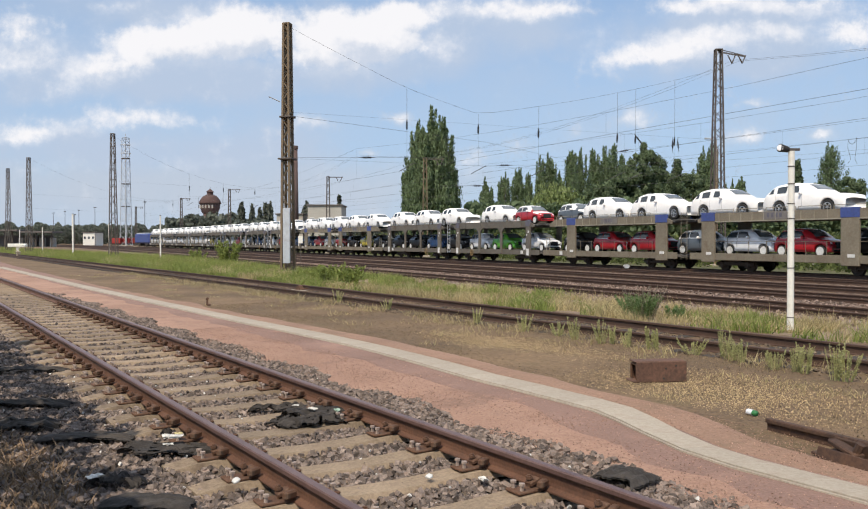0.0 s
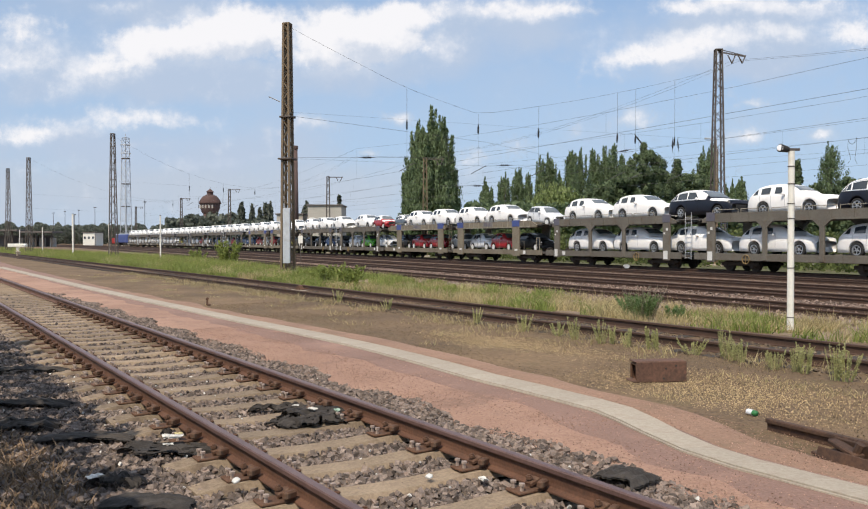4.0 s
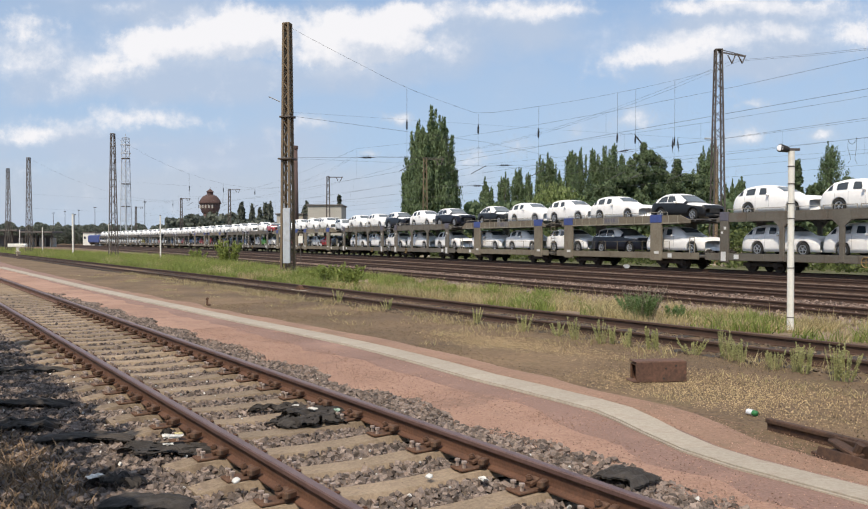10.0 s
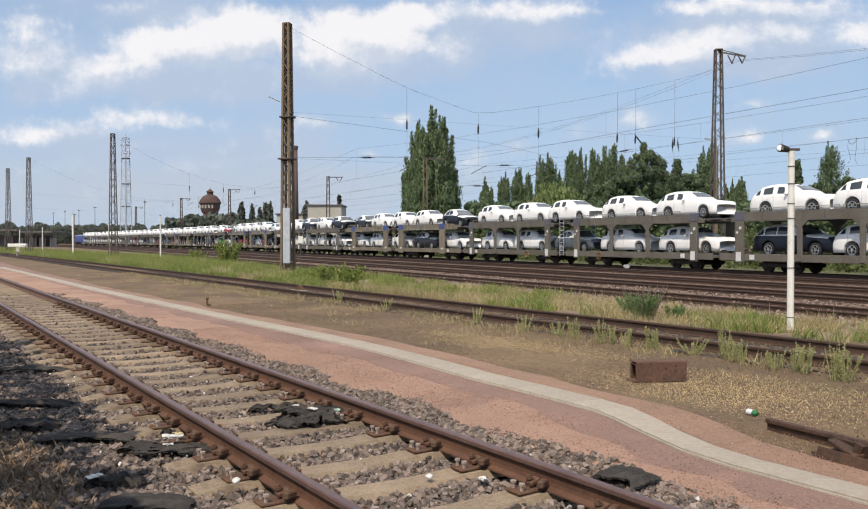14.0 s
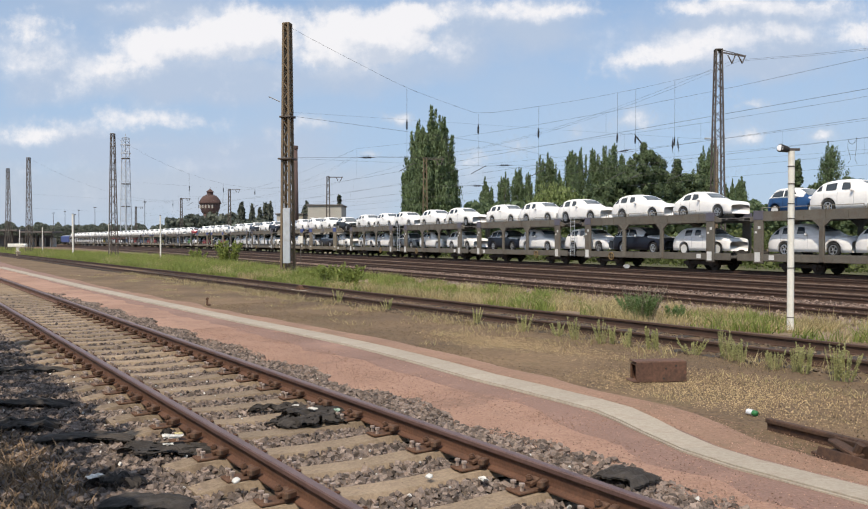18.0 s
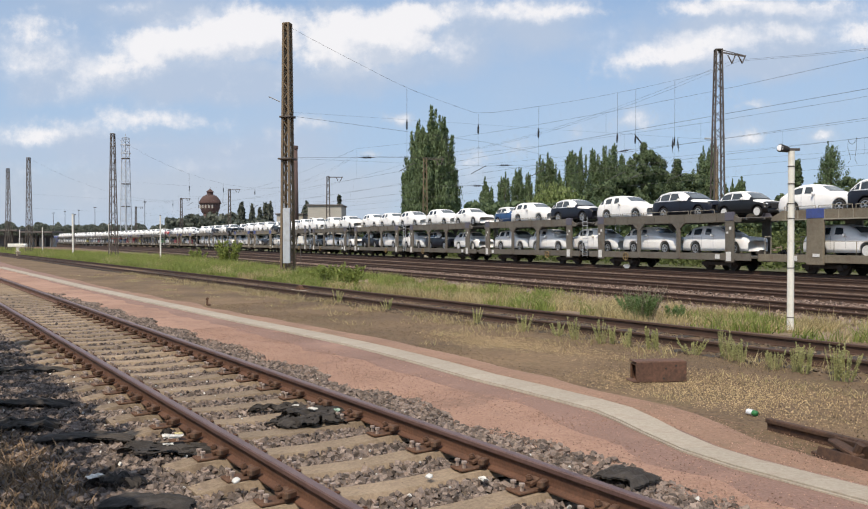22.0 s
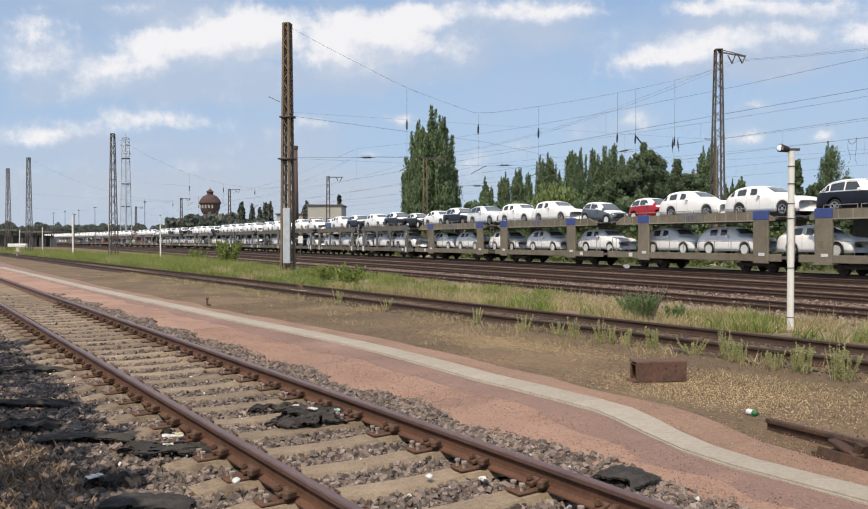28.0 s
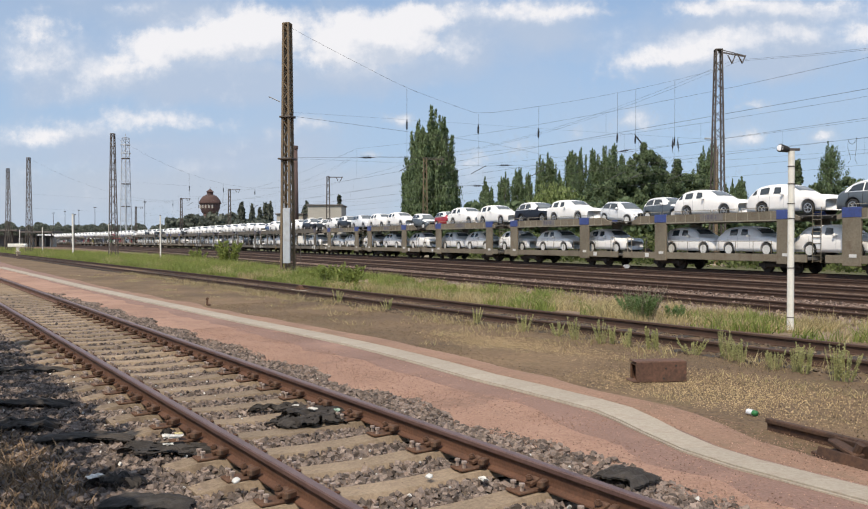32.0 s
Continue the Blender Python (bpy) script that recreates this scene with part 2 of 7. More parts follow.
# ---- mesh helpers ----
class Shape:
    """Collects vertices and faces for one mesh."""

    def __init__(self):
        self.v, self.f = [], []

    def add(self, vs, fs):
        k = len(self.v)
        self.v += [tuple(p) for p in vs]
        self.f += [tuple(i + k for i in f) for f in fs]
        return self

    def box(self, c, s, m=None, bevel=0.0):
        x, y, z = (v / 2 for v in s)
        b = min(bevel, x * 0.9, y * 0.9, z * 0.9)
        if b <= 0:
            vs = [Vector((i * x, j * y, k * z)) for i in (-1, 1) for j in (-1, 1) for k in (-1, 1)]
            fs = [(0, 1, 3, 2), (4, 6, 7, 5), (0, 4, 5, 1), (2, 3, 7, 6), (0, 2, 6, 4), (1, 5, 7, 3)]
        else:
            vs, fs = [], []
            for zz, ins in ((-z, b), (-z + b, 0), (z - b, 0), (z, b)):
                for px, py in ((-x + b, -y), (x - b, -y), (x, -y + b), (x, y - b), (x - b, y), (-x + b, y), (-x, y - b), (-x, -y + b)):
                    vs.append(Vector((px * (1 - ins / x), py * (1 - ins / y), zz)))
            for r in range(3):
                for i in range(8):
                    j = (i + 1) % 8
                    fs.append((r * 8 + i, r * 8 + j, r * 8 + 8 + j, r * 8 + 8 + i))
            fs += [tuple(range(7, -1, -1)), tuple(range(24, 32))]
        c = Vector(c)
        if m is not None:
            vs = [m @ v for v in vs]
        return self.add([v + c for v in vs], fs)

    def rod(self, a, b, r, n=6, r2=None, cap=True):
        a, b = Vector(a), Vector(b)
        w = (b - a)
        if w.length < 1e-6:
            return self
        w.normalize()
        u = w.cross(Vector((0, 0, 1)) if abs(w.z) < 0.9 else Vector((1, 0, 0))).normalized()
        t = w.cross(u)
        r2 = r if r2 is None else r2
        vs = []
        for p, q in ((a, r), (b, r2)):
            for i in range(n):
                g = 2 * math.pi * i / n
                vs.append(p + (u * math.cos(g) + t * math.sin(g)) * q)
        fs = [(i, (i + 1) % n, n + (i + 1) % n, n + i) for i in range(n)]
        if cap:
            fs += [tuple(range(n - 1, -1, -1)), tuple(range(n, 2 * n))]
        return self.add(vs, fs)

    def bar(self, a, b, w, d):
        """A flat bar of section w x d from a to b."""
        a, b = Vector(a), Vector(b)
        z = (b - a).normalized()
        x = z.cross(Vector((0, 1, 0)) if abs(z.y) < 0.9 else Vector((1, 0, 0))).normalized()
        y = z.cross(x)
        vs = [p + x * i * w / 2 + y * j * d / 2 for p in (a, b) for i, j in ((-1, -1), (1, -1), (1, 1), (-1, 1))]
        return self.add(vs, [(0, 1, 5, 4), (1, 2, 6, 5), (2, 3, 7, 6), (3, 0, 4, 7), (3, 2, 1, 0), (4, 5, 6, 7)])

    def sweep(self, profile, line, ends=True):
        """A closed (across, up) profile carried along a line of (point, heading)."""
        n = len(profile)
        vs = []
        for p, h in line:
            c, s = math.sin(h), -math.cos(h)
            vs += [(p[0] + c * a, p[1] + s * a, p[2] + b) for a, b in profile]
        fs = [(k * n + i, k * n + (i + 1) % n, k * n + n + (i + 1) % n, k * n + n + i) for k in range(len(line) - 1) for i in range(n)]
        if ends:
            fs += [tuple(range(n - 1, -1, -1)), tuple(range((len(line) - 1) * n, len(line) * n))]
        return self.add(vs, fs)

    def lathe(self, prof, n=16, c=(0, 0, 0), cap=True):
        vs = [(c[0] + r * math.cos(2 * math.pi * i / n), c[1] + r * math.sin(2 * math.pi * i / n), c[2] + z) for r, z in prof for i in range(n)]
        fs = [(k * n + i, k * n + (i + 1) % n, k * n + n + (i + 1) % n, k * n + n + i) for k in range(len(prof) - 1) for i in range(n)]
        if cap:
            fs += [tuple(range(n - 1, -1, -1)), tuple(range((len(prof) - 1) * n, len(prof) * n))]
        return self.add(vs, fs)

    def mesh(self, name, material, smooth=False):
        me = bpy.data.meshes.new(name)
        me.from_pydata(self.v, [], self.f)
        for mm in (material if isinstance(material, (list, tuple)) else [material]):
            me.materials.append(mm)
        if smooth:
            me.polygons.foreach_set("use_smooth", [True] * len(me.polygons))
        me.update()
        return me


def part(name, shape, material, parent, label="", smooth=False, at=None):
    """Links a shape (or a ready mesh) as one mesh object under a thing or a part."""
    ob = new(name, shape if isinstance(shape, bpy.types.Mesh) else shape.mesh(name, material, smooth))
    ob.parent = parent
    if at is not None:
        ob.matrix_basis = at
    return tagged(ob, label) if label else ob


def thing(name, label, category, m=None, group="", kind="", shape=None, material=None, smooth=False):
    ob = new(name, shape.mesh(name, material, smooth) if shape else None)
    if m is not None:
        ob.matrix_basis = m
    return tagged(ob, label, category, group, kind)


def scatter_mesh(name, base_v, base_f, place, material, normals=None):
    """Many small copies of one base shape in one mesh; place gives 3x3 matrices and offsets, normals one soft normal a copy."""
    mats, offs = place
    nv = len(base_v)
    vs = (np.einsum("nij,kj->nki", mats, np.asarray(base_v)) + offs[:, None, :]).reshape(-1, 3)
    k = (np.arange(len(offs)) * nv)[:, None, None]
    fs = (np.asarray(base_f)[None] + k).reshape(-1, len(base_f[0]))
    me = bpy.data.meshes.new(name)
    me.from_pydata(vs.tolist(), [], fs.tolist())
    me.materials.append(material)
    me.update()
    if normals is not None:
        me.polygons.foreach_set("use_smooth", [True] * len(me.polygons))
        me.normals_split_custom_set_from_vertices(np.repeat(normals, nv, axis=0).tolist())
    return me


def turns(n, rng, sx, sy, sz, full=True):
    """Random rotations times scales."""
    a = rng.uniform(0, 2 * np.pi, n)
    q = rng.normal(size=(n, 4))
    if not full:
        q = np.c_[np.cos(a / 2), np.zeros(n), np.zeros(n), np.sin(a / 2)] + rng.normal(size=(n, 4)) * 0.06
    q /= np.linalg.norm(q, axis=1)[:, None]
    w, x, y, z = q.T
    r = np.stack([np.stack([1 - 2 * (y * y + z * z), 2 * (x * y - w * z), 2 * (x * z + w * y)], 1),
                  np.stack([2 * (x * y + w * z), 1 - 2 * (x * x + z * z), 2 * (y * z - w * x)], 1),
                  np.stack([2 * (x * z - w * y), 2 * (y * z + w * x), 1 - 2 * (x * x + y * y)], 1)], 1)
    return r * np.stack([sx, sy, sz], 1)[:, None, :]


# ---- ground ----
LOW = -0.20     # level of the main-line yard below the near ground


def ground_z(y):
    k = min(max((y - 13.2) / 2.5, 0.0), 1.0)
    return LOW * k * k * (3 - 2 * k)


def build_ground():
    sh = Shape()
    ys = [-1500, -300, -60, -20] + [-8 + 0.8 * i for i in range(50)] + [40, 60, 120, 300, 800, 1500, 3000]
    xs = [-3000, -1200, -500, -250, -120, -80, -60] + [-50 + 2.0 * i for i in range(36)] + [30, 60, 150, 400, 1200]
    for x in xs:
        for y in ys:
            r = math.hypot(x, y)
            w = 0.02 * noise.noise((x * 0.7, y * 0.7, 0)) if 5.2 < y < 40 and r < 90 else 0
            sh.v.append((x, y, ground_z(y) - (0.05 if y < 5 else 0) + w))
    n = len(ys)
    for i in range(len(xs) - 1):
        for j in range(n - 1):
            sh.f.append((i * n + j, i * n + n + j, i * n + n + j + 1, i * n + j + 1))
    thing("ground", "bare brown earth with dry patches round the tracks", "ground", kind="structure", shape=sh, material=DIRT)


build_ground()


def strip(name, label, edge_a, edge_b, z, material, category="ground"):
    """A laid surface between two edges given as lists of (x, y)."""
    sh = Shape()
    for (ax, ay), (bx, by) in zip(edge_a, edge_b):
        for k in range(5):
            x, y = ax + (bx - ax) * k / 4, ay + (by - ay) * k / 4
            sh.v.append((x, y, ground_z(y) + (z if 0 < k < 4 else z - 0.03) + 0.012 * noise.noise((x * 1.3, y * 1.3, 3))))
    for i in range(len(edge_a) - 1):
        for k in range(4):
            sh.f.append((i * 5 + k, i * 5 + k + 1, i * 5 + 6 + k, i * 5 + 5 + k))
    return thing(name, label, category, kind="structure", shape=sh, material=material)


# near ballast bed, pink gravel path
bx = [12 - 1.0 * i for i in range(60)] + [-50 - 10 * i for i in range(40)]
strip("ballast_bed", "grey crushed-stone ballast under the rusty siding", [(x, -2.5) for x in bx], [(x, 4.62 + 0.10 * noise.noise((x * 0.8, 0, 0))) for x in bx], -0.022, BALLAST, "ballast")


# ---- railway tracks ----
def rail_profile(h=0.16):
    half = [(-0.0625, 0.0), (-0.0625, 0.012), (-0.014, 0.028), (-0.009, 0.05), (-0.009, h - 0.055), (-0.014, h - 0.042), (-0.0335, h - 0.033)]
    return half + [(-x, z) for x, z in reversed(half)]


def head_profile(h=0.16):
    return [(-0.034, h - 0.036), (-0.034, h - 0.010), (-0.026, h - 0.001), (-0.012, h), (0.012, h), (0.026, h - 0.001), (0.034, h - 0.010), (0.034, h - 0.036)]


def rails(track, line, z0, side_mat=RAIL_SIDE, top_mat=RAIL_TOP):
    for off in (-0.7535, 0.7535):
        pts = [((p[0] + math.sin(h) * off, p[1] - math.cos(h) * off, z0), h) for p, h in line]
        r = part("rail", Shape().sweep(rail_profile(), pts), side_mat, track)
        part("rail_head", Shape().sweep(head_profile(), pts), top_mat, r, "worn steel running surface")


near_track = thing("railway_track", "rusty siding rails on concrete sleepers", "railway track", kind="structure")
rails(near_track, [((12, 2.953), math.pi), ((-450, 2.953), math.pi)], 0.04)
second_track = thing("railway_track", "weed-grown rusty siding on dark sleepers", "railway track", kind="structure")
rails(second_track, [((30, 11.35), math.pi), ((-480, 11.35), math.pi)], 0.0, RAIL_OLD, RAIL_OLD)
MAIN_OFF = (19.0, 23.5, 27.9, 32.9, 38.0)
for off in MAIN_OFF:
    tr = thing("railway_track", "dark rusty main-line track in brown ballast", "railway track", group="main-line tracks", kind="structure")
    line = [course(-70 + 8 * i, off) for i in range(90)]
    rails(tr, line, -0.19, RAIL_OLD, RAIL_OLD)
    sh = Shape()
    for i in range(520):
        p, h = course(-60 + 0.65 * i, off)
        sh.box((p.x, p.y, -0.215), (0.25, 2.5, 0.07), Matrix.Rotation(h, 3, "Z"))
    tagged(part("sleeper", sh, OLD_SLEEPER, tr), kind="stuff")
sh = Shape()
prof = [(16.6, -0.02), (17.2, 0.035), (41, 0.035), (42.5, -0.05)]
for i in range(120):
    for o, z in prof:
        p, h = course(-80 + 6 * i, o)
        sh.v.append((p.x, p.y, LOW + z - 0.03))
for i in range(119):
    for k in range(3):
        sh.f.append((i * 4 + k, i * 4 + k + 1, i * 4 + k + 5, i * 4 + k + 4))
thing("yard_ballast", "brown rust-stained ballast of the main-line tracks", "ballast", kind="structure", shape=sh, material=BROWN_BALLAST)

# ---- car models ----
CAR_KINDS = {
    # length, width, height, wheelbase, front overhang, wheel radius, hood and belt height, then along the car from the nose:
    # windscreen foot and head, roof end; tail height; side windows and the smaller gaps left in a film wrap (start, end, lean, lean)
    "suv": dict(L=5.05, W=1.97, H=1.74, WB=2.99, FO=0.92, R=0.375, hood=1.08, belt=1.10, ws=1.50, rs=2.46, re=4.38, prof=((0, 0.82), (0.03, 0.93), (0.10, 1.005), (0.42, 1.06), (0.95, 1.095), (1.32, 1.125), (1.46, 1.16), (1.95, 1.44), (2.38, 1.63), (2.72, 1.70), (3.2, 1.735), (3.7, 1.715), (4.15, 1.645), (4.42, 1.57), (4.68, 1.36), (4.88, 1.12), (4.99, 0.98), (5.05, 0.74)),
                win=((2.42, 3.33, 0.34, 0.0), (3.41, 4.18, 0.0, 0.04), (4.26, 4.78, 0.04, -0.24)), gap=((2.62, 3.14, 0.12, 0.0), (3.46, 4.06, 0.0, 0.02), (4.30, 4.60, 0.03, -0.10))),
    "crossover": dict(L=4.66, W=1.90, H=1.65, WB=2.82, FO=0.88, R=0.36, hood=1.02, belt=1.04, ws=1.38, rs=2.32, re=3.70, prof=((0, 0.76), (0.03, 0.86), (0.10, 0.93), (0.42, 0.99), (0.95, 1.03), (1.25, 1.06), (1.38, 1.09), (1.9, 1.36), (2.28, 1.545), (2.6, 1.615), (2.95, 1.64), (3.4, 1.595), (3.8, 1.48), (4.15, 1.29), (4.42, 1.10), (4.58, 0.98), (4.66, 0.74)),
                win=((2.26, 3.08, 0.34, 0.0), (3.15, 3.95, 0.0, -0.16)), gap=((2.40, 2.95, 0.14, 0.0), (3.12, 3.72, 0.0, -0.10))),
    "compact_suv": dict(L=4.58, W=1.87, H=1.66, WB=2.70, FO=0.84, R=0.35, hood=1.03, belt=1.05, ws=1.16, rs=2.02, re=3.92, prof=((0, 0.78), (0.03, 0.88), (0.10, 0.965), (0.40, 1.02), (0.85, 1.06), (1.10, 1.085), (1.24, 1.12), (1.65, 1.40), (2.02, 1.575), (2.30, 1.635), (2.75, 1.66), (3.30, 1.64), (3.75, 1.575), (4.02, 1.47), (4.28, 1.22), (4.45, 1.05), (4.54, 0.95), (4.58, 0.74)),
                win=((1.96, 2.82, 0.30, 0.0), (2.90, 3.64, 0.0, 0.04), (3.72, 4.16, 0.03, -0.16)), gap=((2.14, 2.66, 0.12, 0.0), (2.94, 3.48, 0.0, 0.02))),
    "hatchback": dict(L=3.55, W=1.64, H=1.49, WB=2.42, FO=0.60, R=0.30, hood=0.96, belt=0.96, ws=0.86, rs=1.60, re=3.05, prof=((0, 0.60), (0.05, 0.72), (0.16, 0.82), (0.4, 0.89), (0.74, 0.95), (0.88, 0.99), (1.25, 1.24), (1.58, 1.405), (1.85, 1.465), (2.3, 1.49), (2.8, 1.46), (3.1, 1.39), (3.3, 1.18), (3.45, 0.98), (3.52, 0.86), (3.55, 0.66)),
                win=((1.55, 2.42, 0.26, 0.0), (2.50, 3.22, 0.0, -0.06)), gap=((1.62, 2.30, 0.2, 0.0), (2.55, 3.1, 0.0, 0.0))),
}


def smooth_step(a, b, x):
    k = min(max((x - a) / (b - a), 0.0), 1.0)
    return k * k * (3 - 2 * k)


def car_top(c, x):
    """Height of the car's top at x metres behind its nose: a smooth line through the profile."""
    q = c["prof"]
    i = max(k for k in range(len(q) - 1) if q[k][0] <= x + 1e-6)

    def slope(k):
        if k in (0, len(q) - 1):
            return 0.0 if k else 2.5
        return (q[k + 1][1] - q[k - 1][1]) / (q[k + 1][0] - q[k - 1][0])
    (x0, z0), (x1, z1) = q[i], q[i + 1]
    h = x1 - x0
    s = min(max((x - x0) / h, 0.0), 1.0)
    m1 = slope(i + 1) if i + 2 < len(q) else (z1 - z0) / h
    return ((1 + 2 * s) * z0 + s * h * slope(i)) * (1 - s) ** 2 + (s * s * (3 - 2 * s)) * z1 + h * m1 * s * s * (s - 1)


def car_half(c, x):
    L, W = c["L"], c["W"] / 2
    f = 1 - 0.13 * (1 - min(x / 0.70, 1.0)) ** 2 - 0.12 * (1 - min((L - x) / 0.5, 1.0)) ** 2
    return W * (f - 0.09 * (1 - min(x / 0.14, 1.0)) ** 2)


def arch(c, x):
    z = 0.24
    for wx in (c["FO"], c["FO"] + c["WB"]):
        r = c["R"] + 0.07
        if abs(x - wx) < r:
            z = max(z, c["R"] + math.sqrt(r * r - (x - wx) ** 2))
    return z


def ring(c, x, puff=0.0):
    """Half outline at x: (across, up) from the sill to the middle of the top."""
    w, top = car_half(c, x), car_top(c, x)
    zb = min(arch(c, x), top - 0.12)
    belt = min(c["belt"], top - 0.10)
    cabin = smooth_step(0.0, 0.48, top - c["hood"])
    wr = w * (1 - 0.24 * cabin)
    tz = top - 0.05
    q = [(w * 0.96, zb), (w * 0.995, max(zb + 0.02, 0.45)), (w, max(zb + 0.05, 0.70)), (w * 0.985, max(zb + 0.08, belt - 0.03)),
         (w * 0.965 - 0.0 * cabin, max(zb + 0.09, belt + 0.02 * cabin)), (w * (0.93 - 0.15 * cabin), max(zb + 0.10, tz - 0.06 * cabin)), (w * (0.80 - 0.12 * cabin), max(zb + 0.11, top - 0.02)), (w * 0.42, top), (0, top + 0.012)]
    return [(a + puff, b + (puff if i > 4 else 0)) for i, (a, b) in enumerate(q)]


def car_stations(c):
    xs = {0.0, 0.03, 0.1, 0.2, 0.3, c["ws"], c["rs"], c["re"], c["L"] - 0.02, c["L"] - 0.1, c["L"]}
    for wx in (c["FO"], c["FO"] + c["WB"]):
        r = c["R"] + 0.07
        xs |= {wx + r * k for k in (-1.001, -0.98, -0.85, -0.6, -0.3, 0, 0.3, 0.6, 0.85, 0.98, 1.001)}
    k = 0.3
    while k < c["L"]:
        xs.add(k)
        k += 0.11 if c["ws"] - 0.2 < k < c["rs"] + 0.1 else 0.2
    xs = sorted(x for x in xs if 0 <= x <= c["L"])
    return [x for i, x in enumerate(xs) if i == 0 or x - xs[i - 1] > 0.006]


def skin(c, xs, lo, puff, close=True):
    sh = Shape()
    n = None
    for x in xs:
        half = ring(c, x, puff)[lo:]
        full = [(a, b) for a, b in half] + [(-a, b) for a, b in reversed(half[:-1])]
        n = len(full)
        sh.v += [(c["L"] / 2 - x, a, b) for a, b in full]
    for i in range(len(xs) - 1):
        for k in range(n - 1):
            sh.f.append((i * n + k, i * n + k + 1, i * n + n + k + 1, i * n + n + k))
    if close:
        sh.f.append(tuple(range(n)))
        sh.f.append(tuple(range(len(xs) * n - 1, (len(xs) - 1) * n - 1, -1)))
        if lo == 0:
            for i in range(len(xs) - 1):
                sh.f.append((i * n, i * n + n, i * n + 2 * n - 1, i * n + n - 1))
    return sh


def side_pane(c, x0, x1, side, lean0=0.0, lean1=0.0, lo=0.10, hi=0.90):
    sh = Shape()
    m = 5
    for i in range(m):
        for k in range(3):
            f = lo + (hi - lo) * k / 2
            x = x0 + (x1 - x0) * i / (m - 1) + (lean0 * (1 - i / (m - 1)) + lean1 * i / (m - 1)) * k / 2
            q = ring(c, x, 0.020)
            a = q[4][0] + (q[5][0] - q[4][0]) * f
            b = q[4][1] + (q[5][1] - q[4][1]) * f
            sh.v.append((c["L"] / 2 - x, side * a, b))
    for i in range(m - 1):
        for k in range(2):
            sh.f.append((i * 3 + k, i * 3 + k + 1, i * 3 + k + 4, i * 3 + k + 3)[::-side])
    return sh


def door_seams(c, side):
    """Narrow joints of the two doors, from sill to window line."""
    sh = Shape()
    for x in (c["win"][0][0] + 0.02, c["win"][0][1] + 0.04, c["win"][1][1] - 0.05):
        q = ring(c, x, 0.006)[1:5]
        for w in (-0.012, 0.012):
            sh.v += [(c["L"] / 2 - x + w, side * a, b) for a, b in q]
        o = len(sh.v) - 8
        for i in range(3):
            sh.f.append((o + i, o + i + 1, o + i + 5, o + i + 4)[::side])
    return sh


def top_pane(c, x0, x1, frac):
    sh = Shape()
    m = 6
    for i in range(m):
        x = x0 + (x1 - x0) * i / (m - 1)
        q = ring(c, x, 0.0)
        w = q[5][0] * frac
        for k in range(5):
            y = -w + 2 * w * k / 4
            z = car_top(c, x) + 0.030 - 0.02 * abs(y / w) ** 3
            sh.v.append((c["L"] / 2 - x, y, z))
    for i in range(m - 1):
        for k in range(4):
            sh.f.append((i * 5 + k, i * 5 + 5 + k, i * 5 + 6 + k, i * 5 + k + 1))
    return sh


WHEELS = {}


def wheel_meshes(r, cover):
    key = (r, cover)
    if key not in WHEELS:
        ty = Shape().lathe([(r * 0.64, -0.02), (r * 0.64, -0.115), (r * 0.93, -0.115), (r, -0.08), (r, 0.08), (r * 0.93, 0.115), (r * 0.64, 0.115)], 20)
        rm = Shape()
        if cover:
            rm.lathe([(r * 0.10, -0.117), (r * 0.76, -0.121), (r * 0.78, -0.10), (r * 0.1, -0.05)], 16)
        else:
            rm.lathe([(r * 0.57, -0.02), (r * 0.57, -0.118), (r * 0.67, -0.118), (r * 0.67, -0.02)], 18, cap=False)
            for k in range(5):
                g = k * 2 * math.pi / 5 + 0.3
                rm.bar((0, 0, -0.09), (r * 0.62 * math.cos(g), r * 0.62 * math.sin(g), -0.10), 0.07, 0.03)
            rm.lathe([(r * 0.02, -0.12), (r * 0.17, -0.11), (r * 0.17, -0.03)], 10)
        WHEELS[key] = (ty.mesh("tyre", TYRE, True), rm.mesh("rim", PLATE if cover else RIM))
    return WHEELS[key]


SKINS = {}


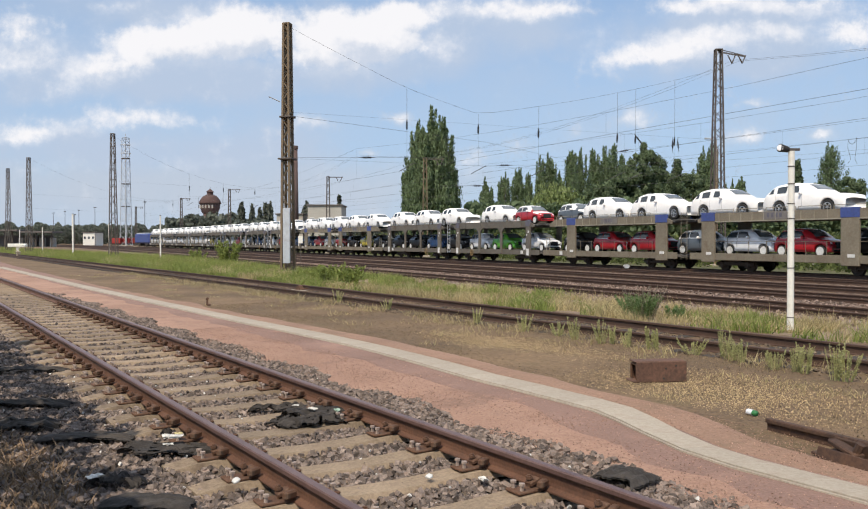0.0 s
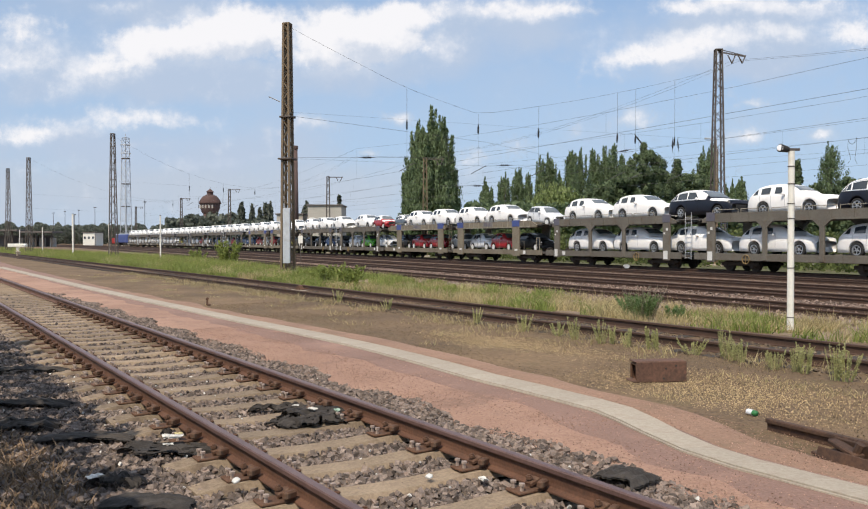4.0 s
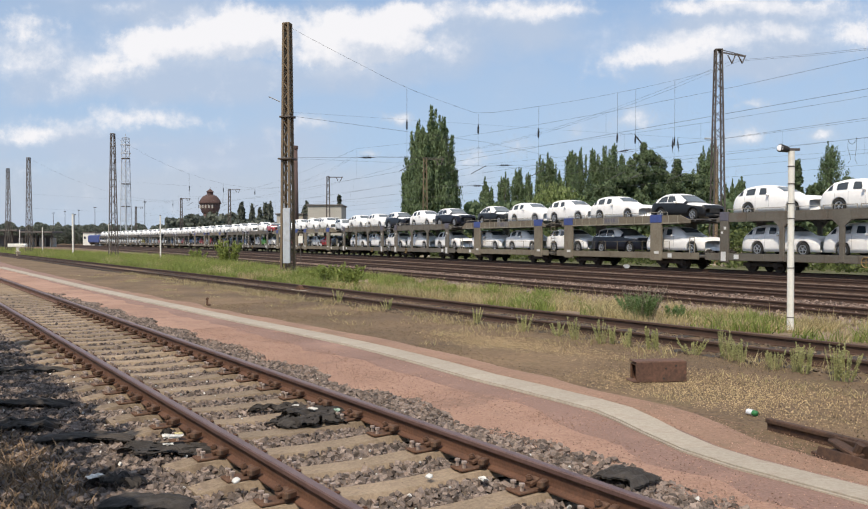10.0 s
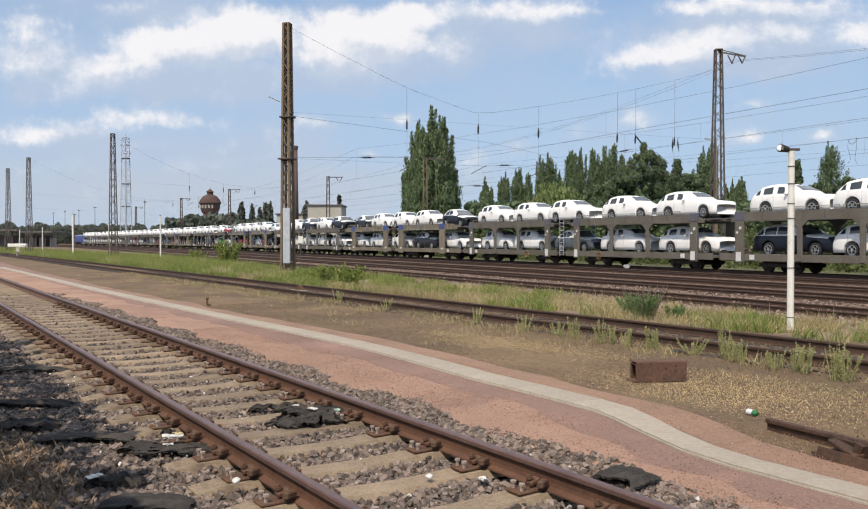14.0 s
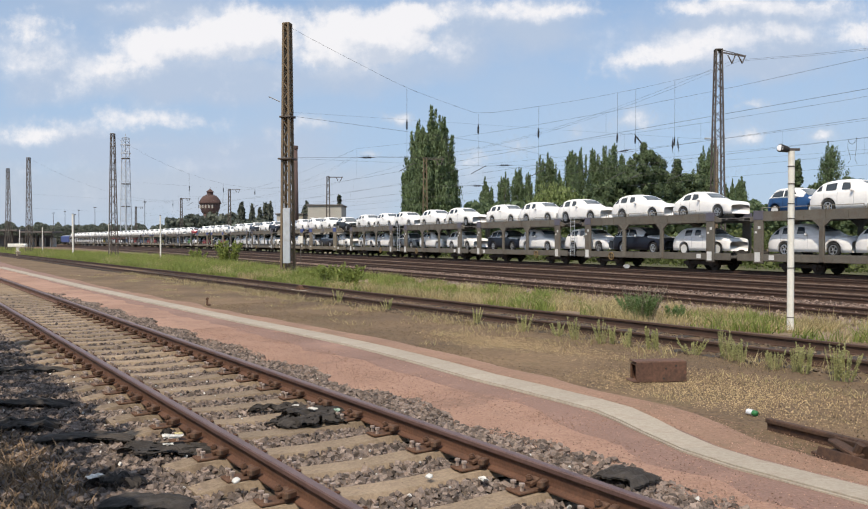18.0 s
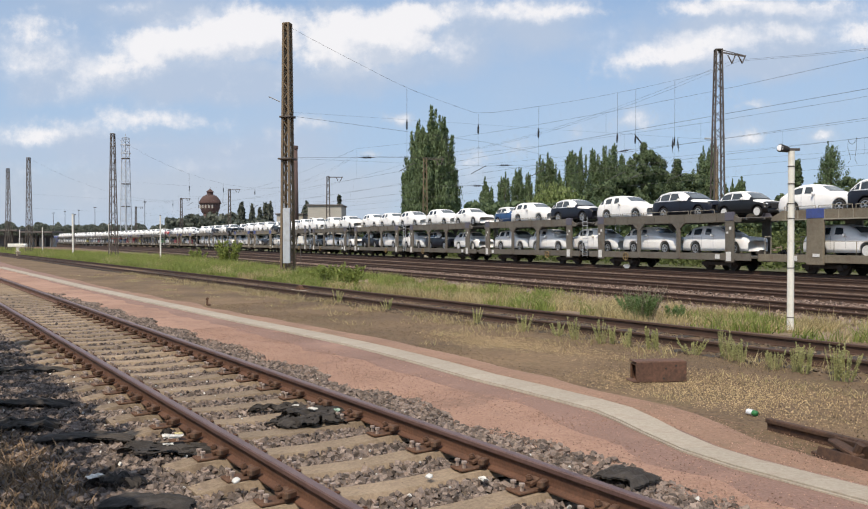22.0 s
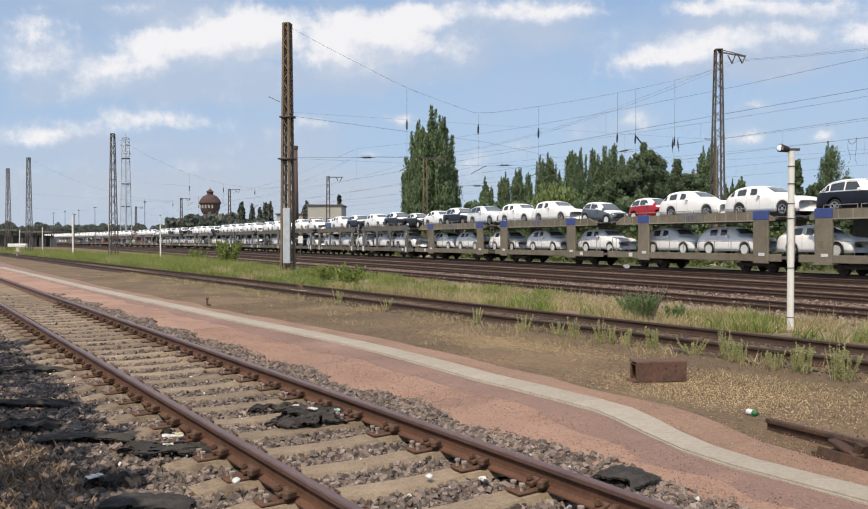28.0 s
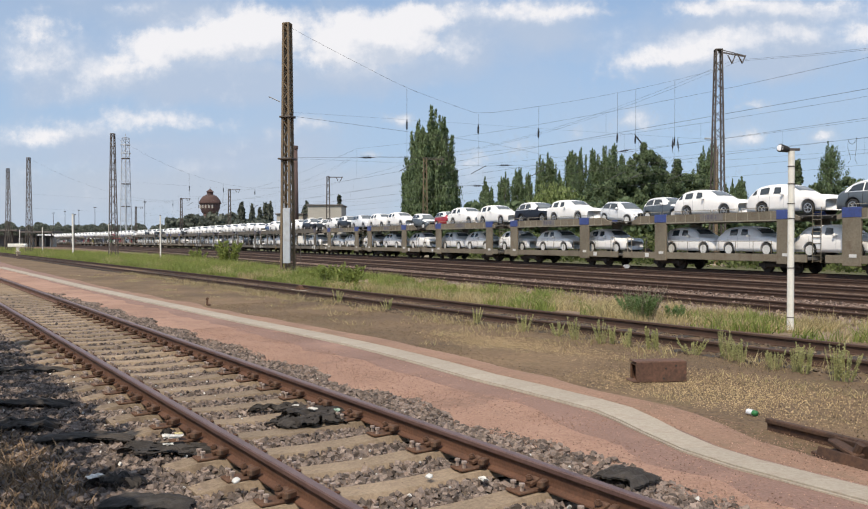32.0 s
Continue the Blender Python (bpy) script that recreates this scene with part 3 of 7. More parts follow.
def car_model(kind, colour, wrap, name, label, glazing="full", cover=False):
    """One car facing its own +x, wheels on z = 0. wrap: none, all, top."""
    c = CAR_KINDS[kind]
    xs = car_stations(c)
    car = thing(name, label, "car")
    ck = (kind, colour.name)
    if ck not in SKINS:
        SKINS[ck] = skin(c, xs, 0, 0.0).mesh("body", colour, True)
    part("body", SKINS[ck], None, car)
    part("underside", Shape().box((0, 0, 0.36), (c["L"] * 0.86, c["W"] * 0.80, 0.24)), TYRE, car)
    if wrap == "top":
        hood = [x for x in xs if 0.13 <= x <= c["ws"] + 0.02]
        part("hood_film", skin(c, hood, 4, 0.012, False), WRAP, car, "white protective film", True)
        roof = [x for x in xs if c["ws"] + 0.25 <= x <= c["re"] + 0.45]
        part("roof_film", skin(c, roof, 4, 0.012, False), WRAP, car, "white protective film", True)
    tyre, rim = wheel_meshes(c["R"], cover)
    for wx in (c["L"] / 2 - c["FO"], c["L"] / 2 - c["FO"] - c["WB"]):
        for side in (1, -1):
            w = new("wheel", tyre)
            w.parent = car
            w.matrix_basis = Matrix.Translation((wx, side * (c["W"] / 2 - 0.135), c["R"])) @ Matrix.Rotation(radians(90 * side), 4, "X")
            r = new("rim", rim)
            r.parent = w
    a, b, e = c["ws"], c["rs"], c["re"]
    for side in (1, -1):
        for x0, x1, l0, l1 in (c["win"] if glazing == "full" else c["gap"]):
            part("side_window", side_pane(c, x0, x1, side, l0, l1, *((0.10, 0.90) if glazing == "full" else (0.16, 0.86))), GLASS, car)
        tagged(part("door_joint", door_seams(c, side), SEAM_PALE if wrap == "all" else TYRE, car), kind="stuff")
        mir = Shape().box((c["L"] / 2 - b - 0.02, side * (c["W"] / 2 + 0.06), c["belt"] + 0.07), (0.14, 0.22, 0.17), None, 0.05)
        part("wing_mirror", mir, WRAP if wrap == "all" or wrap == "top" else colour, car)
        hl = Shape().box((c["L"] / 2 - 0.17, side * (c["W"] / 2 - 0.30), c["hood"] - 0.27), (0.20, 0.34, 0.13), Matrix.Rotation(radians(-20 * side), 3, "Z"), 0.04)
        if wrap != "all":
            part("headlight", hl, LAMP_WHITE, car, "clear headlight")
    part("windscreen", top_pane(c, a + 0.10 if glazing == "full" else a + 0.24, b - (0.04 if glazing == "full" else 0.16), 0.88 if glazing == "full" else 0.74), SCREEN, car)
    if glazing == "full":
        for side in (1, -1):
            part("window_trim", side_pane(c, c["win"][0][0] - 0.12, c["win"][-1][1] + 0.05, side, 0, 0, -0.02, 0.06), RIM, car, "bright window trim")
            part("roof_rail", side_pane(c, c["rs"] + 0.1, c["re"] - 0.1, side, 0, 0, 0.97, 1.03), RIM, car)
    part("rear_window", top_pane(c, e + 0.12, min(e + 0.45, c["L"] - 0.2), 0.75), GLASS, car)
    if wrap != "all":
        part("grille", Shape().box((c["L"] / 2 - 0.03, 0, 0.60), (0.10, c["W"] * 0.44, 0.34), None, 0.04), TYRE, car)
        part("lower_grille", Shape().box((c["L"] / 2 - 0.06, 0, 0.32), (0.14, c["W"] * 0.66, 0.12), None, 0.03), TYRE, car)
    return car


# ---- the train ----
SPEED, COT = 7.3, 0.506
SIDE_P = 36.5           # the wagons' near side, from the camera
RAIL_Z = -0.03


def run_time(t):
    return t - 0.00075 * (t - 16) ** 2 + 0.000021 * (t - 16) ** 3


def place_of(back, t, up=0.0, pitch=0.0):
    """Pose at t of what rides back metres behind the train's mark; its own +x points to the train's rear."""
    p, h = course(SPEED * run_time(t) - back - SIDE_P * COT, MAIN_OFF[-1])
    return Matrix.Translation((p.x, p.y, RAIL_Z + up)) @ Matrix.Rotation(h + math.pi, 4, "Z") @ Matrix.Rotation(radians(pitch), 4, "Y")


RIDERS = []             # (thing, metres back, height, pitch)
WAGON_PITCH, WAGON_0 = 30.53, 1.85
DECK_LOW, DECK_UP = 0.90, 3.08
AXLES = (-11.2, -2.7, 3.6, 12.2)


def upper_level(kind, l):
    """Height and pitch of the upper deck at l metres from the wagon's middle."""
    run = 11.6 if kind == "B" else 13.6
    k = max(abs(l) - run, 0.0)
    return DECK_UP - 0.07 * k, (4.0 if l > 0 else -4.0) * min(k / 1.5, 1.0)


def wagon_model(kind):
    BODY, CAP = (WAGON, WAGON_BLUE) if kind == "B" else (WAGON_GREY, DULL_BLUE)
    wg = thing("car_carrier_wagon", "grey-brown two-deck car transporter wagon with blue post tops" if kind == "B" else "dark grey-brown two-deck car transporter wagon with slim posts", "rail wagon")
    ends = 15.0
    for u in (-1, 1):
        x0, x1 = (0.55, ends) if u > 0 else (-ends, -0.55)
        xm, ln = (x0 + x1) / 2, x1 - x0
        fl = part("lower_deck", Shape().box((xm, 0, 0.80), (ln, 2.7, 0.14), None, 0.02), DECK, wg)
        for dy in (-0.93, 0.93):
            part("wheel_trough", Shape().box((xm - u * 0.26, dy, DECK_UP - 0.07), (ln + 0.50, 0.86, 0.05), None, 0.012), DECK, wg, "steel wheel trough of the upper deck")
        cm = Shape()
        k = x0 + 0.3
        while k < x1:
            cm.box((k, 0, DECK_UP - 0.14), (0.09, 2.7, 0.08))
            k += 1.25
        tagged(part("cross_member", cm, DECK, wg), kind="stuff")
        for side in (-1, 1):
            y = side * 1.44
            sl = Shape().box((xm, y, 0.82), (ln, 0.10, 0.40), None, 0.015)
            k = x0 + 0.5
            while k < x1 - 0.3:
                sl.box((k, y + side * 0.055, 0.82), (0.035, 0.02, 0.36))
                k += 1.9
            part("side_sill", sl, BODY, wg)
            # upper side beam with upright stiffeners
            b0, b1 = (1.9, 13.4) if u > 0 else (-13.4, -1.9)
            bm = Shape()
            pr = [(b0 - 0.7, 2.98), (b0, 3.32), (b1, 3.32), (b1 + 0.9, 2.98), (b1 + 0.9, 2.80), (b0 - 0.7, 2.80)]
            n = len(pr)
            bm.add([(a, y - 0.05, b) for a, b in pr] + [(a, y + 0.05, b) for a, b in pr],
                   [tuple(range(n)), tuple(range(2 * n - 1, n - 1, -1))] + [(i, n + i, n + (i + 1) % n, (i + 1) % n) for i in range(n)])
            part("upper_side_beam", bm, BODY, wg)
            bm.v, bm.f = [], []
            k = b0 + 0.2
            while k < b1:
                bm.box((k, y + side * 0.062, 3.08), (0.035, 0.03, 0.44))
                k += 0.80 if kind == "B" else 1.30
            bm.box(((b0 + b1) / 2, y + side * 0.065, 2.83), (b1 - b0, 0.04, 0.06))
            tagged(part("stiffener", bm, WAGON_RIB if kind == "B" else BODY, wg), kind="stuff")
            rl = Shape()
            k = b0 + 0.1
            while k < b1 - 1.5:
                rl.rod((k, y, 3.32), (k, y, 3.52), 0.02, 5)
                rl.rod((k, y, 3.52), (k + 1.9, y, 3.52), 0.02, 5)
                rl.rod((k + 1.9, y, 3.52), (k + 1.9, y, 3.32), 0.02, 5)
                k += 2.1
            part("guard_rail", rl, WAGON_RIB, wg, "pale tubular guard rail")
            if kind == "B":
                rl = Shape()
                k = b0 + 0.6
                while k < b1:
                    rl.rod((k, y, 1.0), (k, y, 1.72), 0.016, 5)
                    k += 1.25
                rl.rod((b0 + 0.6, y, 1.70), (k - 1.25, y, 1.70), 0.010, 4)
                part("lower_railing", rl, BODY, wg)
    wide = (-13.5, -1.8, 1.9, 13.5) if kind == "A" else (-11.35, -1.9, 2.05, 11.35)
    slim = (-9.5, -5.9, 5.8, 9.4) if kind == "A" else ()
    for side in (-1, 1):
        y = side * 1.46
        for x in wide:
            w = 0.62 if kind == "A" else 1.02
            p = part("post", Shape().box((x, y, 1.75), (w, 0.16, 2.50), None, 0.03), BODY, wg)
            part("post_cap", Shape().box((x, y + side * 0.012, 3.12), (w + 0.02, 0.17, 0.50), None, 0.02), CAP, p, "blue painted post top")
            if kind == "A":
                for px, pz, pw, ph in ((-0.02, 0.85, 0.36, 0.52), (0.10, 2.45, 0.16, 0.16), (-0.12, 2.20, 0.14, 0.12)):
                    part("marking_plate", Shape().box((x + px, y + side * 0.09, pz), (pw, 0.02, ph)), PLATE, p, "white marking plate")
            else:
                part("marking_plate", Shape().box((x + 0.1, y + side * 0.09, 1.0), (0.4, 0.02, 0.16)), PLATE, p, "faded marking plate")
        for x in slim:
            sp = Shape().box((x, y, 1.75), (0.30, 0.14, 2.2), None, 0.03)
            for s in (-1, 1):
                sp.add([(x + s * 0.14, y - 0.06, 2.45), (x + s * 0.55, y - 0.06, 2.80), (x + s * 0.14, y - 0.06, 2.80), (x + s * 0.14, y + 0.06, 2.45), (x + s * 0.55, y + 0.06, 2.80), (x + s * 0.14, y + 0.06, 2.80)],
                       [(0, 1, 2), (5, 4, 3), (0, 3, 4, 1), (1, 4, 5, 2), (2, 5, 3, 0)])
            part("post", sp, BODY, wg)
        ld = Shape()
        for k in (-0.25, 0.25):
            ld.rod((0.05 + k, y, 0.62), (0.05 + k, y, 3.45), 0.02, 5)
        for k in range(9):
            ld.rod((-0.2, y, 0.7 + 0.3 * k), (0.3, y, 0.7 + 0.3 * k), 0.018, 5)
        part("ladder", ld, GALV if kind == "A" else BODY, wg)
    for x in AXLES:
        fr = Shape()
        for side in (-1, 1):
            fr.box((x, side * 0.98, 0.42), (2.7, 0.12, 0.20), None, 0.03).box((x - 0.95, side * 1.02, 0.38), (0.32, 0.16, 0.34), None, 0.04).box((x + 0.95, side * 1.02, 0.38), (0.32, 0.16, 0.34), None, 0.04)
        fr.box((x, 0, 0.55), (1.0, 2.0, 0.2), None, 0.03)
        bg = part("bogie_frame", fr, WAGON_DARK, wg)
        for k in (-0.95, 0.95):
            ws = part("wheelset", WHEELSET, None, bg, at=Matrix.Translation((x + k, 0, 0.365)))
    for s in (-1, 1):
        for y in (-0.87, 0.87):
            bf = Shape().rod((s * 14.9, y, 1.02), (s * 15.18, y, 1.02), 0.10, 8).rod((s * 15.18, y, 1.02), (s * 15.24, y, 1.02), 0.22, 10)
            part("buffer", bf, WAGON_DARK, wg)
        part("end_lamp_plate", Shape().box((s * 12.6, -1.51, 0.83), (0.34, 0.02, 0.26)), PLATE, wg, "white end plate")
    if kind == "A":
        for hx in (-4.55, 4.55):
            part("hand_wheel", torus(0.25, 0.026).mesh("hand_wheel", OCHRE), None, wg, "ochre hand brake wheel", at=Matrix.Translation((hx, -1.54, 0.70)) @ Matrix.Rotation(radians(90), 4, "X"))
            part("wheel_spokes", Shape().bar((hx - 0.25, -1.54, 0.70), (hx + 0.25, -1.54, 0.70), 0.03, 0.02).bar((hx, -1.54, 0.45), (hx, -1.54, 0.95), 0.03, 0.02), OCHRE, wg)
    else:
        for hx in (-7.1, 6.9):
            pn = part("faded_panel", Shape().box((hx, -1.497, 3.10), (1.75, 0.012, 0.42)), WAGON_PANEL, wg, "faded grey painted panel")
            for q in range(4):
                part("lettering_bar", Shape().box((hx - 0.5 + 0.27 * q, -1.506, 3.11), (0.17, 0.01, 0.24)), DULL_BLUE, pn)
        for s in (-1, 1):
            for sy in (-1, 1):
                hr = Shape().rod((s * 14.2, sy * 1.40, 0.95), (s * 14.2, sy * 1.40, 1.95), 0.025, 5).rod((s * 14.2, sy * 1.40, 1.95), (s * 14.6, sy * 1.40, 1.95), 0.025, 5).rod((s * 14.6, sy * 1.40, 1.95), (s * 14.6, sy * 1.40, 0.95), 0.025, 5)
                part("end_handrail", hr, WAGON_RIB, wg, "pale end handrail")
    return wg


def torus(r, q, n=16, k=6):
    sh = Shape()
    for i in range(n):
        a = 2 * math.pi * i / n
        for j in range(k):
            b = 2 * math.pi * j / k
            sh.v.append(((r + q * math.cos(b)) * math.cos(a), (r + q * math.cos(b)) * math.sin(a), q * math.sin(b)))
    for i in range(n):
        for j in range(k):
            sh.f.append((i * k + j, (i + 1) % n * k + j, (i + 1) % n * k + (j + 1) % k, i * k + (j + 1) % k))
    return sh


_ws = Shape()
for _s in (-1, 1):
    for a, b, r in ((0.66, 0.80, 0.36), (0.64, 0.66, 0.40)):
        _ws.rod((0, _s * a, 0), (0, _s * b, 0), r, 20)
_ws.rod((0, -1.0, 0), (0, 1.0, 0), 0.08, 8)
WHEELSET = _ws.mesh("wheelset", WAGON_DARK)

WAGON_KINDS = {k: ("B" if k in (-4, -2, 0, 4, 5, 6) else "A") for k in range(-8, 7)}
first = {}
ROLLING = []
for k, kd in WAGON_KINDS.items():
    if kd not in first:
        first[kd] = wg = wagon_model(kd)
    else:
        wg = copy_thing(first[kd], Matrix())
    wg["group"] = "car transporter wagons"
    if k >= -1:
        ROLLING += [o for o in wg.children_recursive if o.name.startswith("wheelset")]
    RIDERS.append((wg, WAGON_0 + WAGON_PITCH * k, 0.0, 0.0))

# the load: code letter -> model
MODELS = {
    "W": ("suv", WRAP, "all", "wrapped_suv", "large car wrapped in white transport film on the wagon", "patch", False),
    "w": ("compact_suv", WRAP, "all", "wrapped_suv", "film-wrapped large car with white wheel covers on the wagon", "patch", True),
    "N": ("suv", NAVY, "top", "navy_suv", "dark blue large car with white film on hood and roof", "full", False),
    "K": ("crossover", BLACK, "top", "black_crossover", "black car with white film on hood and roof", "full", False),
    "X": ("suv", WHITEP, "none", "white_suv", "unwrapped white large car with dark windows", "full", False),
    "r": ("hatchback", REDP, "none", "red_hatchback", "small bright red hatchback on the wagon", "full", True),
    "R": ("hatchback", REDP, "top", "red_hatchback", "small red hatchback with white film on its hood", "full", True),
    "g": ("hatchback", GREYP, "top", "grey_hatchback", "small grey hatchback with white film on its hood", "full", True),
    "G": ("hatchback", GREENP, "none", "green_hatchback", "small bright green hatchback on the wagon", "full", True),
    "B": ("hatchback", BLUEP, "none", "blue_hatchback", "small blue hatchback on the wagon", "full", True),
    "b": ("hatchback", BLUEP, "top", "blue_hatchback", "small blue hatchback with white film on hood and roof", "full", True),
    "Y": ("hatchback", YELLOWP, "none", "yellow_hatchback", "small yellow hatchback on the wagon", "full", True),
    "h": ("hatchback", WHITEP, "none", "white_hatchback", "small white hatchback on the wagon", "full", True),
    "D": ("hatchback", BLACK, "none", "dark_hatchback", "small dark hatchback on the wagon", "full", True),
    "d": ("hatchback", BLACK, "top", "dark_hatchback", "small black hatchback with white film on its hood", "full", True),
    "V": ("crossover", WRAP, "all", "wrapped_crossover", "car fully wrapped in white film", "patch", False),
    "S": ("crossover", GREYP, "top", "grey_crossover", "grey car with white film on hood and roof", "full", False),
}
# seconds, then letter and sighting along the train's side for each car
UPPER = (
    (0.0, "W895 R948 g1028 W1092 W1185 W1302 W1446"),
    (2.0, "h1212"), (3.5, "W1116 W1221 N1347"),
    (7.0, "W985 N1068 K1212 W1331 W1485"),
    (10.5, "W1047 K1148 W1295 W1445"),
    (14.0, "W1023 W1128 W1235 W1420"),
    (17.5, "W1017 W1099 W1218 V1348"),
    (21.0, "b1000 W1052 N1145 W1260 N1398 d1540"),
    (24.5, "V1075 N1148 X1242 W1370 W1515"),
    (28.5, "g1018 R1100 W1168 W1282 N1440"),
    (32.0, "W1020 h1108 g1190 W1270 W1413 S1585"))
LOWER = (
    (0.0, "h862 G905 h960 D1040 r1096 r1165 g1256 h1345 r1443"),
    (2.0, "D1182"), (3.5, "W1125 W1224 W1348"),
    (7.0, "W977 W1068 W1197 W1322 W1485"),
    (10.5, "N1050 W1145 W1311 W1451"),
    (14.0, "S1033 W1126 W1240 N1426"),
    (17.5, "W1017 W1115 N1220 w1347"),
    (21.0, "W1013 W1094 W1200 W1325 W1478"),
    (24.5, "w1100 w1192 w1325 w1485"),
    (28.5, "w1022 w1135 w1228 w1365"),
    (30.0, "w1244"), (32.0, "w1088 w1238 w1346 w1500"))
templates = {}


def car_at(letter, back, upper):
    if letter not in templates:
        kind, colour, wrap, name, label, glazing, cover = MODELS[letter]
        templates[letter] = ob = car_model(kind, colour, wrap, name, label, glazing, cover)
    else:
        ob = copy_thing(templates[letter], Matrix())
    ob["group"] = "cars on the upper deck" if upper else "cars on the lower deck"
    k = round((back - WAGON_0) / WAGON_PITCH)
    l = back - WAGON_0 - k * WAGON_PITCH
    z, pitch = upper_level(WAGON_KINDS.get(k, "A"), l) if upper else (DECK_LOW, 0.0)
    RIDERS.append((ob, back, z, pitch))


def back_of(t, x):
    """Metres behind the train's mark of a car sighted at x."""
    reach = 69750.0 / (x - 15.0) * (SIDE_P + 0.5) / SIDE_P - 0.5 * COT
    return SPEED * run_time(t) - reach


for level, rows in ((True, UPPER), (False, LOWER)):
    for t, text in rows:
        for word in text.split():
            car_at(word[0], back_of(t, float(word[1:])), level)
# the front of the train
rng = random.Random(5)
for k in range(-8, -2):
    c = WAGON_0 + WAGON_PITCH * k
    for i in range(5):
        b = c - 12.0 + i * 5.75
        if b < back_of(0.0, 880) - 3.0:
            car_at("W", b, True)
    for i in range(7):
        b = c - 12.6 + i * 4.2
        if b < back_of(0.0, 850) - 2.0:
            car_at(rng.choice("hBDrYgDhB") if k > -7 else "W", b, False)


def locomotive():
    lo = thing("locomotive", "blue electric locomotive at the head of the train", "locomotive")
    part("body", Shape().box((0, 0, 2.35), (18.6, 2.9, 2.6), None, 0.25), WAGON_BLUE, lo)
    part("roof", Shape().box((0, 0, 3.78), (17.6, 2.2, 0.30), None, 0.12), GALV, lo)
    for s in (-1, 1):
        part("cab_window", Shape().box((s * 9.3, 0, 2.85), (0.06, 2.1, 0.7), None, 0.02), GLASS, lo)
        part("bogie_frame", Shape().box((s * 5.3, 0, 0.75), (4.2, 2.5, 0.7), None, 0.1), WAGON_DARK, lo)
        for k in (-1.3, 1.3):
            part("wheelset", WHEELSET, None, lo, at=Matrix.Translation((s * 5.3 + k, 0, 0.40)) @ Matrix.Diagonal((1.1, 1, 1.1, 1)))
    return lo


RIDERS.append((locomotive(), WAGON_0 + WAGON_PITCH * -8 - 15.3 - 9.7, 0.0, 0.0))


# ---- the pink path, the concrete strip and small ground zones ----
STRIP_FAR = [(-62.0, 6.0), (-45.0, 6.05), (-30.8, 6.1), (-22.3, 6.3), (-17.0, 6.42), (-13.7, 6.56), (-11.6, 6.57), (-9.8, 6.48), (-8.4, 6.34), (-7.46, 6.33), (-6.6, 6.29), (-6.21, 6.28), (-5.92, 6.21), (-5.53, 6.04), (-5.16, 5.86), (-4.73, 5.68), (-4.41, 5.59), (-4.1, 5.55), (-3.18, 5.55), (-1.0, 5.6), (4.0, 5.7)]
pink_far = [(-90, 8.0), (-60, 7.2), (-32, 6.8), (-20, 6.72), (-14, 6.95), (-10.3, 6.85), (-7.8, 6.75), (-6.6, 6.78), (-5.4, 6.42), (-4.7, 6.14), (-3.5, 6.1), (0, 6.15), (5, 6.2)]


def along(pts, x):
    for (x0, y0), (x1, y1) in zip(pts, pts[1:]):
        if x0 <= x <= x1:
            return y0 + (y1 - y0) * (x - x0) / (x1 - x0)
    return pts[0][1] if x < pts[0][0] else pts[-1][1]


px_ = [-90 + 3.0 * i for i in range(20)] + [-30 + 0.5 * i for i in range(71)]
strip("gravel_path", "pink crushed-gravel walkway beside the siding", [(x, 4.3) for x in px_], [(x, along(pink_far, x) + 0.10 * noise.noise((x * 1.1, 5, 0))) for x in px_], 0.015, PINK, "path")
PINK_DARK = surface("dark_red_gravel", (0.145, 0.088, 0.069), (0.315, 0.195, 0.153), 0.95, 0, 0.7, 40, 0.7, 0.012, (0.36, 0.22, 0.16), 0.6)
strip("gravel_path", "darker trodden red gravel along the cable covers", [(x, 5.22 - 0.62 * smooth_step(-7.5, -4.2, x) + 0.34 * noise.noise((x * 0.7, 2, 0)) + 0.30 * noise.noise((x * 1.7, 7, 0))) for x in px_], [(x, along(pink_far, x) - 0.16) for x in px_], 0.022, PINK_DARK, "path")
strip("earth_band", "bare red-brown earth beyond the cable covers", [(x, along(STRIP_FAR, x) - 0.05) for x in px_], [(x, along(STRIP_FAR, x) + 0.62 + 0.30 * noise.noise((x * 0.5, 11, 0)) + 0.08 * noise.noise((x * 2.7, 13, 0))) for x in px_], 0.0205, surface("red_brown_earth", (0.18, 0.108, 0.072), (0.36, 0.222, 0.152), 0.95, 0, 0.6, 30, 0.7, 0.012, (0.14, 0.10, 0.06), 0.6), "path")
shoulder = [course(-75 + 3.0 * i, 16.4) for i in range(75)]
strip("gravel_border", "pinkish gravel border of the main-line ballast", [(p.x, p.y) for p, h in shoulder], [tuple(course(-75 + 3.0 * i, 18.1)[0]) for i in range(75)], 0.03, surface("border_gravel", (0.16, 0.115, 0.09), (0.33, 0.25, 0.20), 0.95, 0, 0.8, 20, 0.7, 0.03), "gravel")
verge_line = [course(-75 + 3.0 * i, 16.6) for i in range(75)]
strip("verge_earth", "pale sandy earth with dry litter on the verge", [(p.x, 12.9 + 0.2 * noise.noise((p.x * 0.6, 1, 0))) for p, h in verge_line], [(p.x, p.y) for p, h in verge_line], 0.02, surface("sandy_earth", (0.14, 0.098, 0.062), (0.33, 0.24, 0.165), 0.95, 0, 0.6, 14, 0.7, 0.02, (0.16, 0.14, 0.06), 0.6))
back_verge = [course(-90 + 6.0 * i, 41.6) for i in range(60)]
